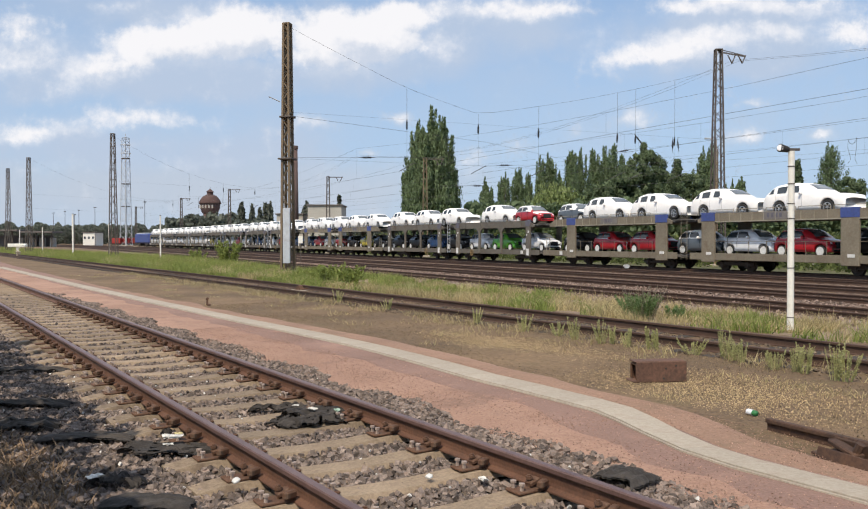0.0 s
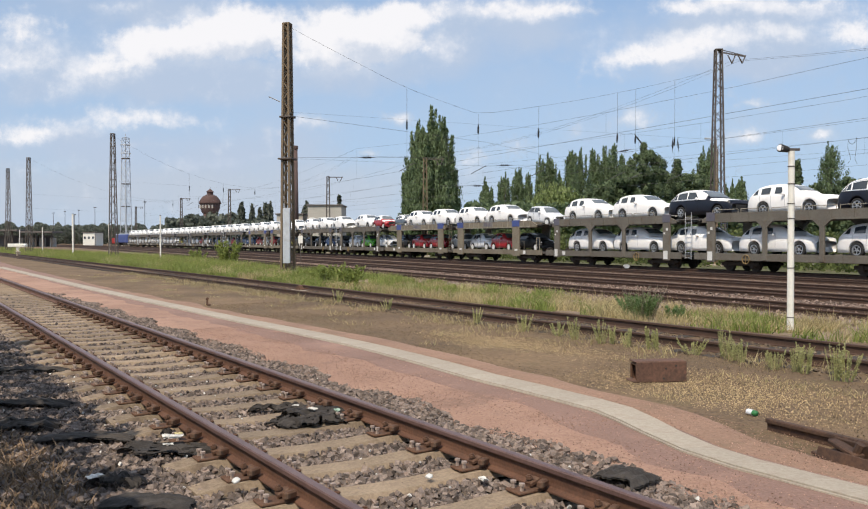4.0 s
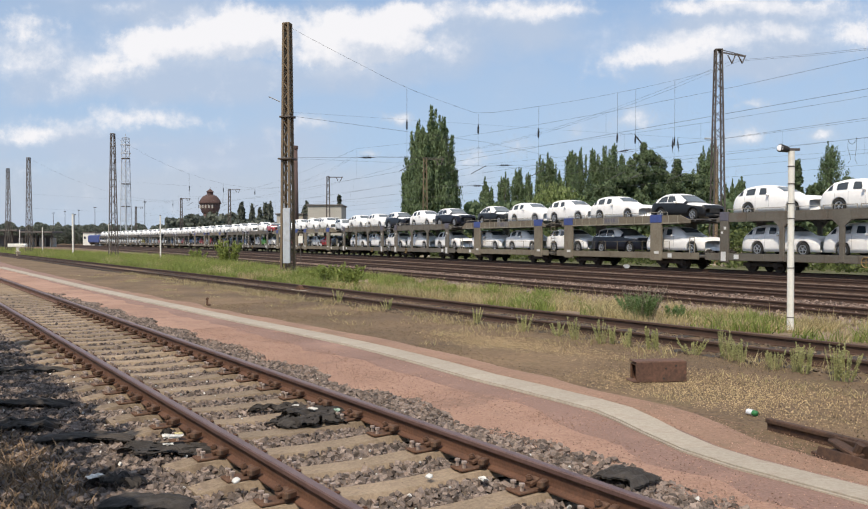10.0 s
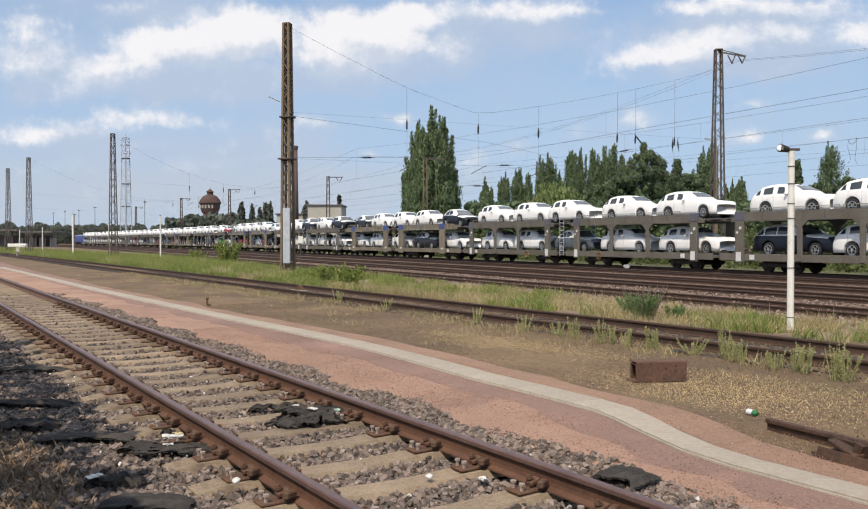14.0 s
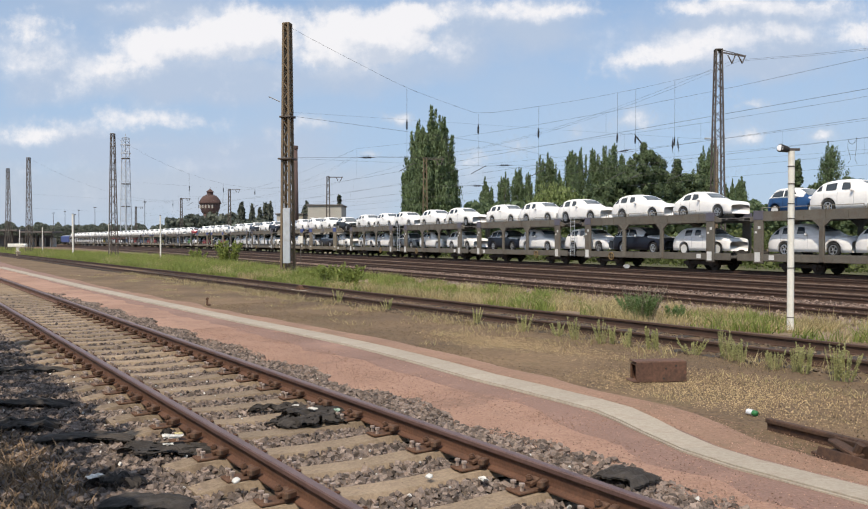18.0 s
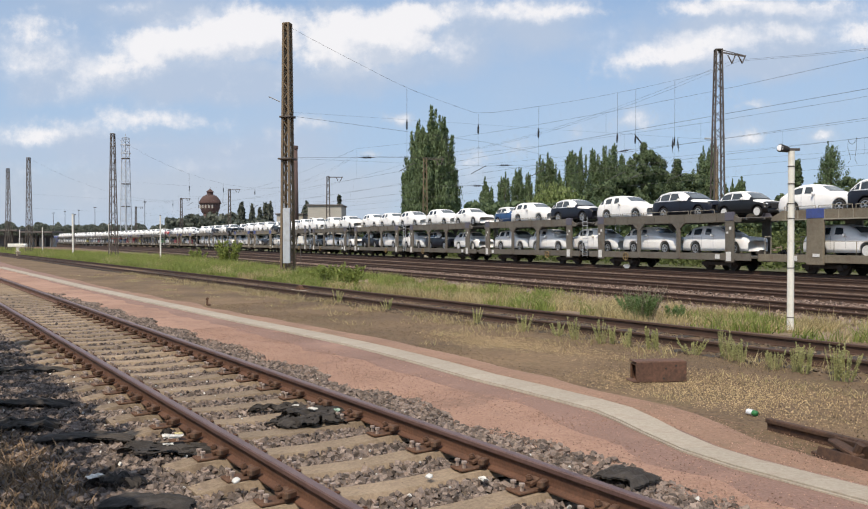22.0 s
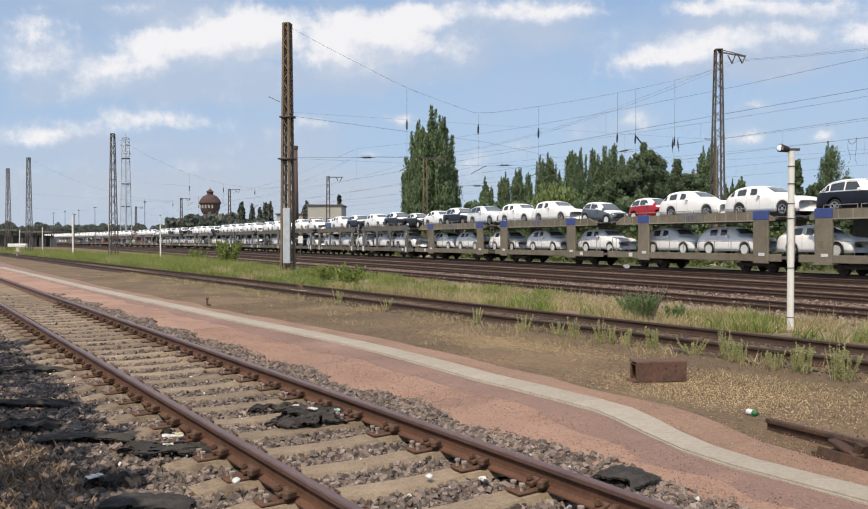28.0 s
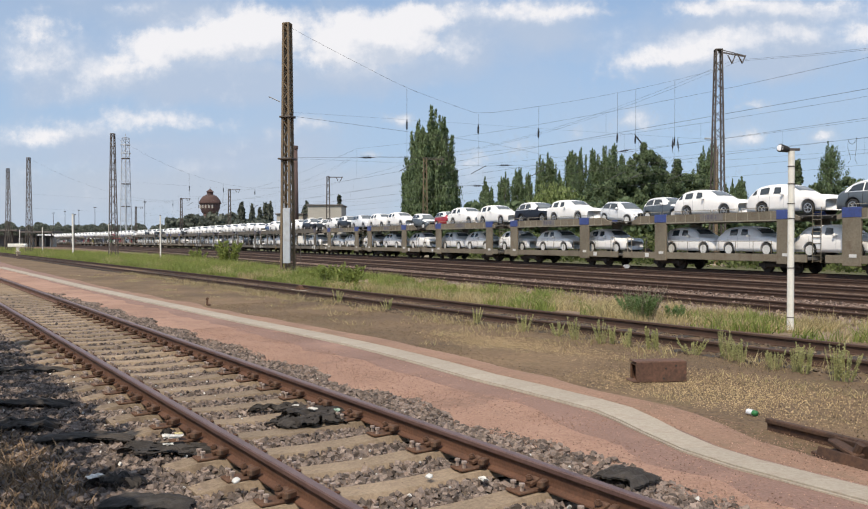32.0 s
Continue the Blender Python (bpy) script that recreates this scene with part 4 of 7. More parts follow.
strip("grass_verge", "rough green verge beyond the last track", [(p.x, p.y) for p, h in back_verge], [tuple(course(-90 + 6.0 * i, 75.0)[0]) for i in range(60)], 0.05, surface("verge_green", (0.045, 0.05, 0.02), (0.13, 0.125, 0.055), 0.95, 0, 0.4, 6, 0.8, 0.05), "verge")
cable = thing("cable_duct", "pale concrete cable-duct covers in a bent row", "cable duct", kind="structure")


def duct_line(x):
    """The duct's far edge, eased round its bend, and its slope."""
    y = sum(along(STRIP_FAR, x + 0.12 * k) * w for k, w in ((-2, 1), (-1, 2), (0, 3), (1, 2), (2, 1))) / 9
    z = sum(along(STRIP_FAR, x + 0.02 + 0.12 * k) * w for k, w in ((-2, 1), (-1, 2), (0, 3), (1, 2), (2, 1))) / 9
    return y, (z - y) / 0.02


def duct_point(x, across):
    y, m = duct_line(x)
    across *= 1.08 - 0.30 * smooth_step(-6.6, -4.6, x)
    k = math.sqrt(1 + m * m)
    return Vector((x + across * m / k, y - across / k))


x = -60.0
while x < 4.0:
    step = 1.0 if x < -20 else 0.5
    c = duct_point(x + step / 2, 0.21)
    lift = 0.002 * random.uniform(-1, 1)
    sh = Shape()
    for z, ins in ((-0.03, 0.0), (0.021 + lift, 0.0), (0.024 + lift, 0.003)):
        for xx, o in ((x + 0.001 + ins, 0.020 + ins), (x + step - 0.001 - ins, 0.020 + ins), (x + step - 0.001 - ins, 0.390 - ins), (x + 0.001 + ins, 0.390 - ins)):
            q = duct_point(xx, o) - c
            sh.v.append((q.x, q.y, z))
    for r in (0, 4):
        for i in range(4):
            j = (i + 1) % 4
            sh.f.append((r + i, r + 4 + i, r + 4 + j, r + j))
    sh.f += [(8, 11, 10, 9), (0, 1, 2, 3)]
    part("cover_slab", sh, CONCRETE, cable, at=Matrix.Translation((c.x, c.y, 0.022)))
    x += step
for o in (0.0, 0.415):
    line = [-60 + 0.5 * i for i in range(129)]
    sh = Shape()
    for xx in line:
        for d, z in ((-0.012, -0.02), (-0.012, 0.036), (0.012, 0.036), (0.012, -0.02)):
            q = duct_point(xx, o + d)
            sh.v.append((q.x, q.y, z))
    for i in range(len(line) - 1):
        for k in range(3):
            sh.f.append((i * 4 + k, i * 4 + k + 1, i * 4 + k + 5, i * 4 + k + 4))
    part("duct_wall", sh, CONCRETE, cable, "narrow concrete edge of the duct")

# ---- near track: sleepers, fastenings, ballast ----
sleeper_sh = Shape()
for xx, ins in ((-0.14, 0.0), (-0.11, 0.045), (0.11, 0.045), (0.14, 0.0)):
    for k in range(15):
        y = -1.25 + 2.5 * k / 14
        dip = -0.025 * max(0.0, 1 - (abs(y) / 0.62) ** 2) - 0.03 * smooth_step(1.02, 1.25, abs(y))
        sleeper_sh.v.append((xx, y, -0.06 if ins == 0 else dip))
for r in range(3):
    for k in range(14):
        sleeper_sh.f.append((r * 15 + k, r * 15 + 15 + k, r * 15 + 16 + k, r * 15 + 1 + k))
sleeper_sh.f += [(0, 15, 30, 45), (14, 59, 44, 29)]
SLEEPER_ME = sleeper_sh.mesh("sleeper", SLEEPER)
fast = Shape().box((0, 0.015, 0.010), (0.155, 0.25, 0.020), None, 0.006)
FAST_ME = fast.mesh("base_plate", RUST)
clip = Shape()
for dx in (-0.045, 0.045):
    clip.rod((dx, -0.02, 0.0), (dx, -0.02, 0.045), 0.014, 6).rod((dx, -0.02, 0.036), (dx, -0.02, 0.052), 0.022, 6)
CLIP_ME = clip.mesh("bolt", surface("pale_bolt", (0.22, 0.16, 0.13), (0.48, 0.39, 0.33), 0.7, 0.2, 8, 60, 0.1, 0.001))
claw = Shape().box((0, 0.03, 0.035), (0.07, 0.09, 0.035), Matrix.Rotation(radians(18), 3, "X"), 0.008).rod((0, 0.0, 0.0), (0, 0.0, 0.085), 0.014, 6).rod((0, 0.0, 0.055), (0, 0.0, 0.075), 0.026, 6).box((0.09, 0.04, 0.04), (0.05, 0.10, 0.05), Matrix.Rotation(radians(25), 3, "Z"), 0.01)
CLAW_ME = claw.mesh("rail_clamp", RUST)
SLEEPER_X = [-5.03 + 0.655 * k for k in range(-80, 27)]
for x in SLEEPER_X:
    s = new("sleeper", SLEEPER_ME)
    s.parent = near_track
    s.matrix_basis = Matrix.Translation((x + random.uniform(-0.012, 0.012), 2.953, 0.04)) @ Matrix.Rotation(radians(random.uniform(-0.8, 0.8)), 4, "Z")
    if -24 < x < 1.5:
        for r in (-0.7535, 0.7535):
            for d in (-1, 1):
                if r > 0 and d > 0 and x < -12:
                    continue
                at = Matrix.Translation((0, r + d * 0.165, 0.0)) @ (Matrix.Rotation(math.pi, 4, "Z") if d > 0 else Matrix())
                pl = new("base_plate", FAST_ME)
                pl.parent, pl.matrix_basis = s, at
                for nm, me in (("rail_clamp", CLAW_ME), ("bolt", CLIP_ME)):
                    if nm == "bolt" and x < -13:
                        continue
                    o = new(nm, me)
                    o.parent = s
                    o.matrix_basis = at @ Matrix.Translation((0, 0.035 if nm == "rail_clamp" else -0.045, 0.02))
far_sl = Shape()
for k in range(-600, -80):
    far_sl.box((-5.03 + 0.655 * k, 2.953, -0.03), (0.24, 2.5, 0.08))
tagged(part("sleeper", far_sl, SLEEPER, near_track), kind="stuff")
sl2 = Shape()
for k in range(-450, 60):
    sl2.box((-5 + 0.65 * k, 11.35, -0.055), (0.25, 2.5, 0.12))
tagged(part("sleeper", sl2, WAGON_DARK, second_track), kind="stuff")

CUBE_V = [(-.5, -.5, -.5), (.5, -.5, -.42), (.42, .5, -.5), (-.5, .38, -.44), (-.36, -.46, .5), (.44, -.30, .40), (.34, .42, .52), (-.46, .34, .38)]
CUBE_F = [(3, 2, 1, 0), (4, 5, 6, 7), (0, 1, 5, 4), (1, 2, 6, 5), (2, 3, 7, 6), (3, 0, 4, 7)]


TETRA_V = [(-.5, -.35, -.3), (.55, -.3, -.3), (0, .55, -.3), (0.05, 0, .45)]
TETRA_F = [(2, 1, 0), (0, 1, 3), (1, 2, 3), (2, 0, 3)]


def stones(name, label, x0, x1, y0, y1, n, lo, hi, z, keep, seed, material, chips=False):
    g = np.random.default_rng(seed)
    x, y = g.uniform(x0, x1, n), g.uniform(y0, y1, n)
    ok = keep(x, y, g)
    x, y = x[ok], y[ok]
    n = len(x)
    s = g.uniform(lo, hi, n)
    zz = np.array([ground_z(v) for v in y]) + z + s * g.uniform(-0.15, 0.35, n)
    me = scatter_mesh(name, TETRA_V if chips else CUBE_V, TETRA_F if chips else CUBE_F, (turns(n, g, s * g.uniform(0.8, 1.4, n), s * g.uniform(0.7, 1.1, n), s * g.uniform(0.55, 0.9, n)), np.c_[x, y, zz]), material)
    return tagged(new(name, me), label, "stones", kind="stuff")


def off_sleeper(x, y, g):
    k = np.abs((x + 5.03 + 0.3275) % 0.655 - 0.3275)
    on = (k < 0.125) & (y > 1.78) & (y < 4.15)
    rail = (np.abs(y - 2.2) < 0.085) | (np.abs(y - 3.707) < 0.085)
    return ~(on & (g.random(len(x)) < 0.955)) & ~rail & (y < 4.5 + 0.15 * np.sin(x * 3))


stones("ballast_stones", "loose grey ballast stones between and beside the sleepers", -12, -2.4, -0.6, 4.75, 38000, 0.024, 0.052, -0.016, off_sleeper, 11, STONE)
stones("ballast_stones", "loose grey ballast stones beside the camera", -2.4, 7.0, -2.2, 4.75, 26000, 0.026, 0.052, -0.016, off_sleeper, 17, STONE)
stones("ballast_stones", "loose grey ballast stones along the siding", -30, -12, -0.2, 4.75, 16000, 0.035, 0.06, -0.022, off_sleeper, 12, STONE)
stones("ballast_stones", "heaped grey ballast stones on the shoulder", -26, -2.4, 3.88, 4.72, 15000, 0.028, 0.058, -0.002, lambda x, y, g: y < 4.55 + 0.14 * np.sin(x * 2.3) + 0.05 * np.sin(x * 9), 16, STONE)
stones("gravel", "pale gravel and chips spread on the brown earth", -14.5, -3.0, 6.6, 9.9, 80000, 0.008, 0.018, 0.002,
       lambda x, y, g: (np.minimum(np.hypot((x + 6.3) / 2.2, (y - 7.9) / 1.5), np.hypot((x + 11) / 3.6, (y - 8.6) / 1.2) * 1.25) < g.uniform(0.1, 1.02, len(x))) & (y > 6.85), 13,
       surface("tan_gravel", (0.38, 0.28, 0.15), (0.68, 0.52, 0.30), 0.9, 0, 6, 60, 0.2, 0.002, island=0.4), True)
stones("gravel", "small stones along the second siding", -40, 0, 9.9, 13.1, 8000, 0.02, 0.05, 0.005,
       lambda x, y, g: (np.abs(y - 10.6) > 0.08) & (np.abs(y - 12.1) > 0.08), 14, surface("siding_stone", (0.10, 0.072, 0.05), (0.235, 0.178, 0.125), 0.9, 0, 6, 60, 0.2, 0.002, island=0.5))
g_ = np.random.default_rng(61)
n_ = 24000
s_, o_ = g_.uniform(-45, 75, n_), g_.uniform(16.4, 25.6, n_)
on_rail = np.min([np.abs(o_ - off - r) for off in MAIN_OFF[:2] for r in (-0.75, 0.75)], axis=0) < 0.1
p_ = np.array([tuple(course(a, b)[0]) for a, b in zip(s_[~on_rail], o_[~on_rail])])
q_ = g_.uniform(0.035, 0.085, len(p_))
me = scatter_mesh("ballast_stones", CUBE_V, CUBE_F, (turns(len(p_), g_, q_ * 1.2, q_, q_ * 0.75), np.c_[p_, LOW + 0.02 + q_ * g_.uniform(-0.1, 0.3, len(p_))]), surface("pinkish_stone", (0.13, 0.088, 0.068), (0.36, 0.265, 0.215), 0.9, 0, 6, 60, 0.3, 0.004, island=0.65))
tagged(new("ballast_stones", me), "pinkish-brown ballast stones of the nearest main-line tracks", "stones", kind="stuff")
stones("gravel", "scattered pebbles on the pink path and earth", -30, -2.5, 4.6, 9.5, 2600, 0.007, 0.018, 0.010, lambda x, y, g: np.ones(len(x), bool), 15, surface("path_pebble", (0.13, 0.085, 0.065), (0.42, 0.30, 0.235), 0.9, 0, 6, 60, 0.2, 0.002, island=0.5), True)
stones("gravel", "fine loose grit on the pink path", -16, -2.5, 4.4, 6.6, 44000, 0.006, 0.014, 0.020, lambda x, y, g: np.array([noise.noise((a * 0.8, b * 1.6, 3)) for a, b in zip(x, y)]) + g.uniform(-0.5, 0.5, len(x)) > 0.0, 18, surface("red_grit", (0.20, 0.11, 0.08), (0.52, 0.34, 0.25), 0.9, 0, 6, 60, 0.2, 0.002, island=0.6), True)
stones("gravel", "fine crumbs of earth and stone on the brown ground", -22, -2.5, 6.5, 10.4, 60000, 0.007, 0.022, 0.004, lambda x, y, g: np.array([noise.noise((a * 0.6, b * 1.1, 8)) for a, b in zip(x, y)]) + g.uniform(-0.5, 0.5, len(x)) > 0.05, 19, surface("earth_crumb", (0.085, 0.06, 0.036), (0.36, 0.26, 0.16), 0.9, 0, 6, 60, 0.2, 0.002, island=0.6), True)


def sheet(cx, cy, w, d, turn, seed, material=RUBBER, z=0.045, name="rubber_sheet", label="torn crumpled black rubber sheet on the ballast", rough=1.0):
    """A thick torn sheet: ragged rim, folds and a few flaps."""
    sh = Shape()
    n, m = 30, 15
    for lay in (0.0, -0.012):
        for i in range(n):
            for k in range(m):
                u, v = i / (n - 1) - 0.5, k / (m - 1) - 0.5
                e = 0.75 + 0.45 * noise.noise((u * 3, 2.0 * (v > 0), seed)) + 0.30 * rough * noise.noise((u * 11, 5.0 * (v > 0), seed + 4))
                f = 0.95 + 0.22 * rough * noise.noise((v * 9, 3.0 * (u > 0), seed + 7))
                fold = 0.07 * rough * abs(noise.noise((u * 4, v * 3, seed + 3))) + 0.012 * rough * noise.noise((u * 10, v * 7, seed + 5))
                sh.v.append((u * w * f, v * d * e + 0.06 * noise.noise((u * 4, 1, seed + 9)), lay + fold + 0.02 * (1 - (2 * v) ** 2) - 0.035 * (2 * abs(u)) ** 4))
    o = n * m
    gap = lambda i, k: rough > 0.9 and noise.noise((i * 0.33, k * 0.5, seed + 21)) > 0.36
    for i in range(n - 1):
        for k in range(m - 1):
            if gap(i, k):
                continue
            a = i * m + k
            sh.f += [(a, a + m, a + m + 1, a + 1), (o + a, o + a + 1, o + a + m + 1, o + a + m)]
    return thing(name, label, "rubber sheet", Matrix.Translation((cx, cy, z)) @ Matrix.Rotation(radians(turn), 4, "Z"), shape=sh, material=material, smooth=False)


sheet(-7.62, 1.38, 0.85, 0.30, 58, 1, surface("grey_rubber", (0.03, 0.024, 0.02), (0.07, 0.058, 0.047), 0.9, 0, 3, 30, 0.3, 0.006), rough=0.35, label="flat dusty black rubber mat on the ballast")
sheet(-6.81, 1.86, 0.78, 0.42, 50, 2)
sheet(-7.45, 3.42, 0.62, 0.62, 40, 3, label="torn black rubber sheet lying across the sleepers")
sheet(-7.05, 3.30, 0.50, 0.34, 75, 23, z=0.06, label="torn black rubber sheet folded over the sleepers")
sheet(-7.85, 3.20, 0.55, 0.16, 60, 33, label="narrow torn black rubber strip between the rails")
sheet(-7.20, 3.05, 0.40, 0.35, 20, 13, label="torn black rubber scrap between the rails")
sheet(-4.20, 4.30, 0.40, 0.40, 10, 4, rough=0.6, z=0.075)
sheet(-5.50, 1.36, 0.62, 0.34, 55, 5, rough=0.5)
sheet(-11.99, 1.50, 1.0, 0.30, 60, 7, rough=0.6)
sheet(-9.50, 1.20, 0.85, 0.30, 55, 8, rough=0.6)
sheet(-8.44, 0.94, 0.80, 0.40, 55, 10)
sheet(-6.10, 1.30, 0.40, 0.22, 40, 14)
sheet(-7.35, 2.00, 0.16, 0.12, 20, 9)


def timber_block():
    """Open-ended box girder offcut lying on the gravel."""
    b = thing("girder_offcut", "short rusty hollow steel box offcut on the gravel", "scrap metal", Matrix.Translation((-7.13, 7.84, 0.0)) @ Matrix.Rotation(radians(66), 4, "Z"))
    skin_mat = surface("brown_scaled_rust", (0.05, 0.026, 0.018), (0.19, 0.098, 0.062), 0.8, 0.0, 2.2, 25, 0.5, 0.006, (0.035, 0.025, 0.02), 0.8)
    part("side_wall", Shape().box((0, -0.115, 0.13), (0.64, 0.022, 0.25), None, 0.008), skin_mat, b)
    part("side_wall", Shape().box((0.02, 0.115, 0.13), (0.60, 0.022, 0.25), None, 0.008), skin_mat, b)
    part("top_wall", Shape().box((-0.01, 0, 0.247), (0.63, 0.21, 0.022), None, 0.008), skin_mat, b)
    part("bottom_wall", Shape().box((-0.02, 0, 0.014), (0.68, 0.25, 0.022), None, 0.008), skin_mat, b)
    for s, w in ((-0.30, 0.20), (0.29, 0.19)):
        part("inner_liner", Shape().box((s, -0.085, 0.13), (0.03, 0.025, 0.19), None, 0.008).box((s, 0.085, 0.13), (0.03, 0.025, 0.19), None, 0.008).box((s, 0, 0.215), (0.03, 0.17, 0.025), None, 0.008), RUST, b)
    part("diaphragm", Shape().box((-0.05, 0, 0.13), (0.015, 0.20, 0.21)), WAGON_DARK, b)
    for q in ((0.05, -0.128, 0.17), (0.18, -0.128, 0.20), (0.02, -0.128, 0.05)):
        part("rivet", Shape().rod(q, (q[0], q[1] - 0.008, q[2]), 0.012, 8), WAGON_DARK, b)


timber_block()


DARK_RUST = surface("dark_flaking_rust", (0.028, 0.016, 0.011), (0.10, 0.052, 0.032), 0.85, 0, 4, 40, 0.6, 0.004, (0.14, 0.07, 0.035), 0.5)


def rail_offcut():
    r = thing("rail_offcut", "rusty rail offcut lying beside the concrete covers", "rail", Matrix.Translation((0, 0, -0.045)))
    a, b = Vector((-4.72, 6.62)), Vector((-3.0, 6.42))
    h = math.atan2(b.y - a.y, b.x - a.x)
    part("rail", Shape().sweep(rail_profile(), [((a.x, a.y, 0.0), h), ((b.x, b.y, 0.0), h)]), DARK_RUST, r)
    part("rail_head", Shape().sweep(head_profile(), [((a.x, a.y, 0.0), h), ((b.x, b.y, 0.0), h)]), DARK_RUST, r)
    c = thing("iron_scrap", "rusty bent iron plate leaning at the rail offcut", "scrap metal", Matrix.Translation((-3.78, 6.28, 0.05)) @ Matrix.Rotation(radians(-25), 4, "Z"))
    part("plate", Shape().box((0, 0, 0.03), (0.34, 0.10, 0.04), Matrix.Rotation(radians(8), 3, "Y"), 0.01), DARK_RUST, c)
    part("lug", Shape().rod((0.12, 0, 0.0), (0.16, 0.02, 0.10), 0.035, 8), DARK_RUST, c)
    thing("iron_scrap", "orange rust-flaked iron lump on the rail", "scrap metal", Matrix.Translation((-3.62, 6.55, 0.17)), shape=Shape().box((0, 0, 0.02), (0.12, 0.08, 0.06), None, 0.015), material=paint("orange_marker", (0.5, 0.2, 0.02), 0.6, 0))


rail_offcut()
t = thing("iron_trough", "dark rusty bent iron trough half sunk by the offcut", "scrap metal", Matrix.Translation((-3.66, 6.20, -0.03)) @ Matrix.Rotation(radians(-12), 4, "Z"))
part("floor", Shape().box((0, 0, 0.03), (0.62, 0.26, 0.02), Matrix.Rotation(radians(5), 3, "Y"), 0.006), DARK_RUST, t)
part("side", Shape().box((0, 0.13, 0.09), (0.60, 0.02, 0.15), Matrix.Rotation(radians(12), 3, "X"), 0.006), DARK_RUST, t)
part("side", Shape().box((0.02, -0.13, 0.07), (0.52, 0.02, 0.11), Matrix.Rotation(radians(-15), 3, "X"), 0.006), DARK_RUST, t)


def drink_can():
    c = thing("drink_can", "green and white crushed drink can on the gravel", "can", Matrix.Translation((-5.18, 7.03, 0.036)) @ Matrix.Rotation(radians(-10), 4, "Z") @ Matrix.Rotation(radians(90), 4, "Y") @ Matrix.Scale(0.82, 4))
    part("shell", Shape().lathe([(0.027, -0.085), (0.035, -0.075), (0.035, 0.03), (0.031, 0.06)], 14), paint("green_can", (0.03, 0.17, 0.05), 0.35, 0), c, "green shell", True)
    part("crushed_end", Shape().lathe([(0.036, 0.0), (0.036, -0.078), (0.028, -0.09)], 12).rod((0, 0, -0.1), (0.02, 0.02, -0.06), 0.03, 7), LAMP_WHITE, c, "white torn end")
    for k in (-0.02, 0.0):
        part("stripe", Shape().lathe([(0.0358, k), (0.0358, k + 0.008)], 14), LAMP_WHITE, c)


drink_can()


def ground_stub():
    t = thing("iron_stub", "small dark rusty iron stub standing in the earth", "scrap metal", Matrix.Translation((-21.9, 6.99, 0.0)) @ Matrix.Scale(0.75, 4))
    part("post", Shape().rod((0, 0, 0), (0.02, 0, 0.24), 0.035, 8, 0.03), RUST, t)
    part("foot", Shape().box((0.03, 0.02, 0.03), (0.26, 0.14, 0.07), None, 0.02), RUST, t)
    part("knob", Shape().rod((-0.04, 0, 0.22), (0.06, 0, 0.25), 0.045, 8), RUST, t)


ground_stub()
thing("paper_scrap", "white crumpled paper scrap on the ballast", "litter", Matrix.Translation((-5.45, 1.93, 0.10)), shape=Shape().box((0, 0, 0), (0.06, 0.05, 0.025), Matrix.Rotation(0.5, 3, "X"), 0.008), material=PLATE)
thing("paper_scrap", "white crumpled paper scrap between the sleepers", "litter", Matrix.Translation((-4.95, 3.15, 0.06)), shape=Shape().box((0, 0, 0), (0.055, 0.04, 0.022), Matrix.Rotation(0.5, 3, "X"), 0.006), material=PLATE)


OCHRE_FILM = surface("yellowed_film", (0.38, 0.32, 0.14), (0.58, 0.50, 0.26), 0.5, 0, 8, 60, 0.1, 0.002)
GREEN_FILM = surface("pale_green_film", (0.20, 0.32, 0.24), (0.40, 0.52, 0.42), 0.5, 0, 8, 60, 0.1, 0.002)
PALE_CHIP = surface("pale_litter", (0.42, 0.40, 0.36), (0.78, 0.76, 0.71), 0.7, 0, 8, 60, 0.2, 0.002, island=0.4)
stones("litter", "pale chips of stone and paper among the ballast", -13, -3.0, 0.4, 4.5, 170, 0.008, 0.024, 0.018, lambda x, y, g: (np.abs(y - 2.2) > 0.1) & (np.abs(y - 3.707) > 0.1), 51, PALE_CHIP)
rag = random.Random(8)
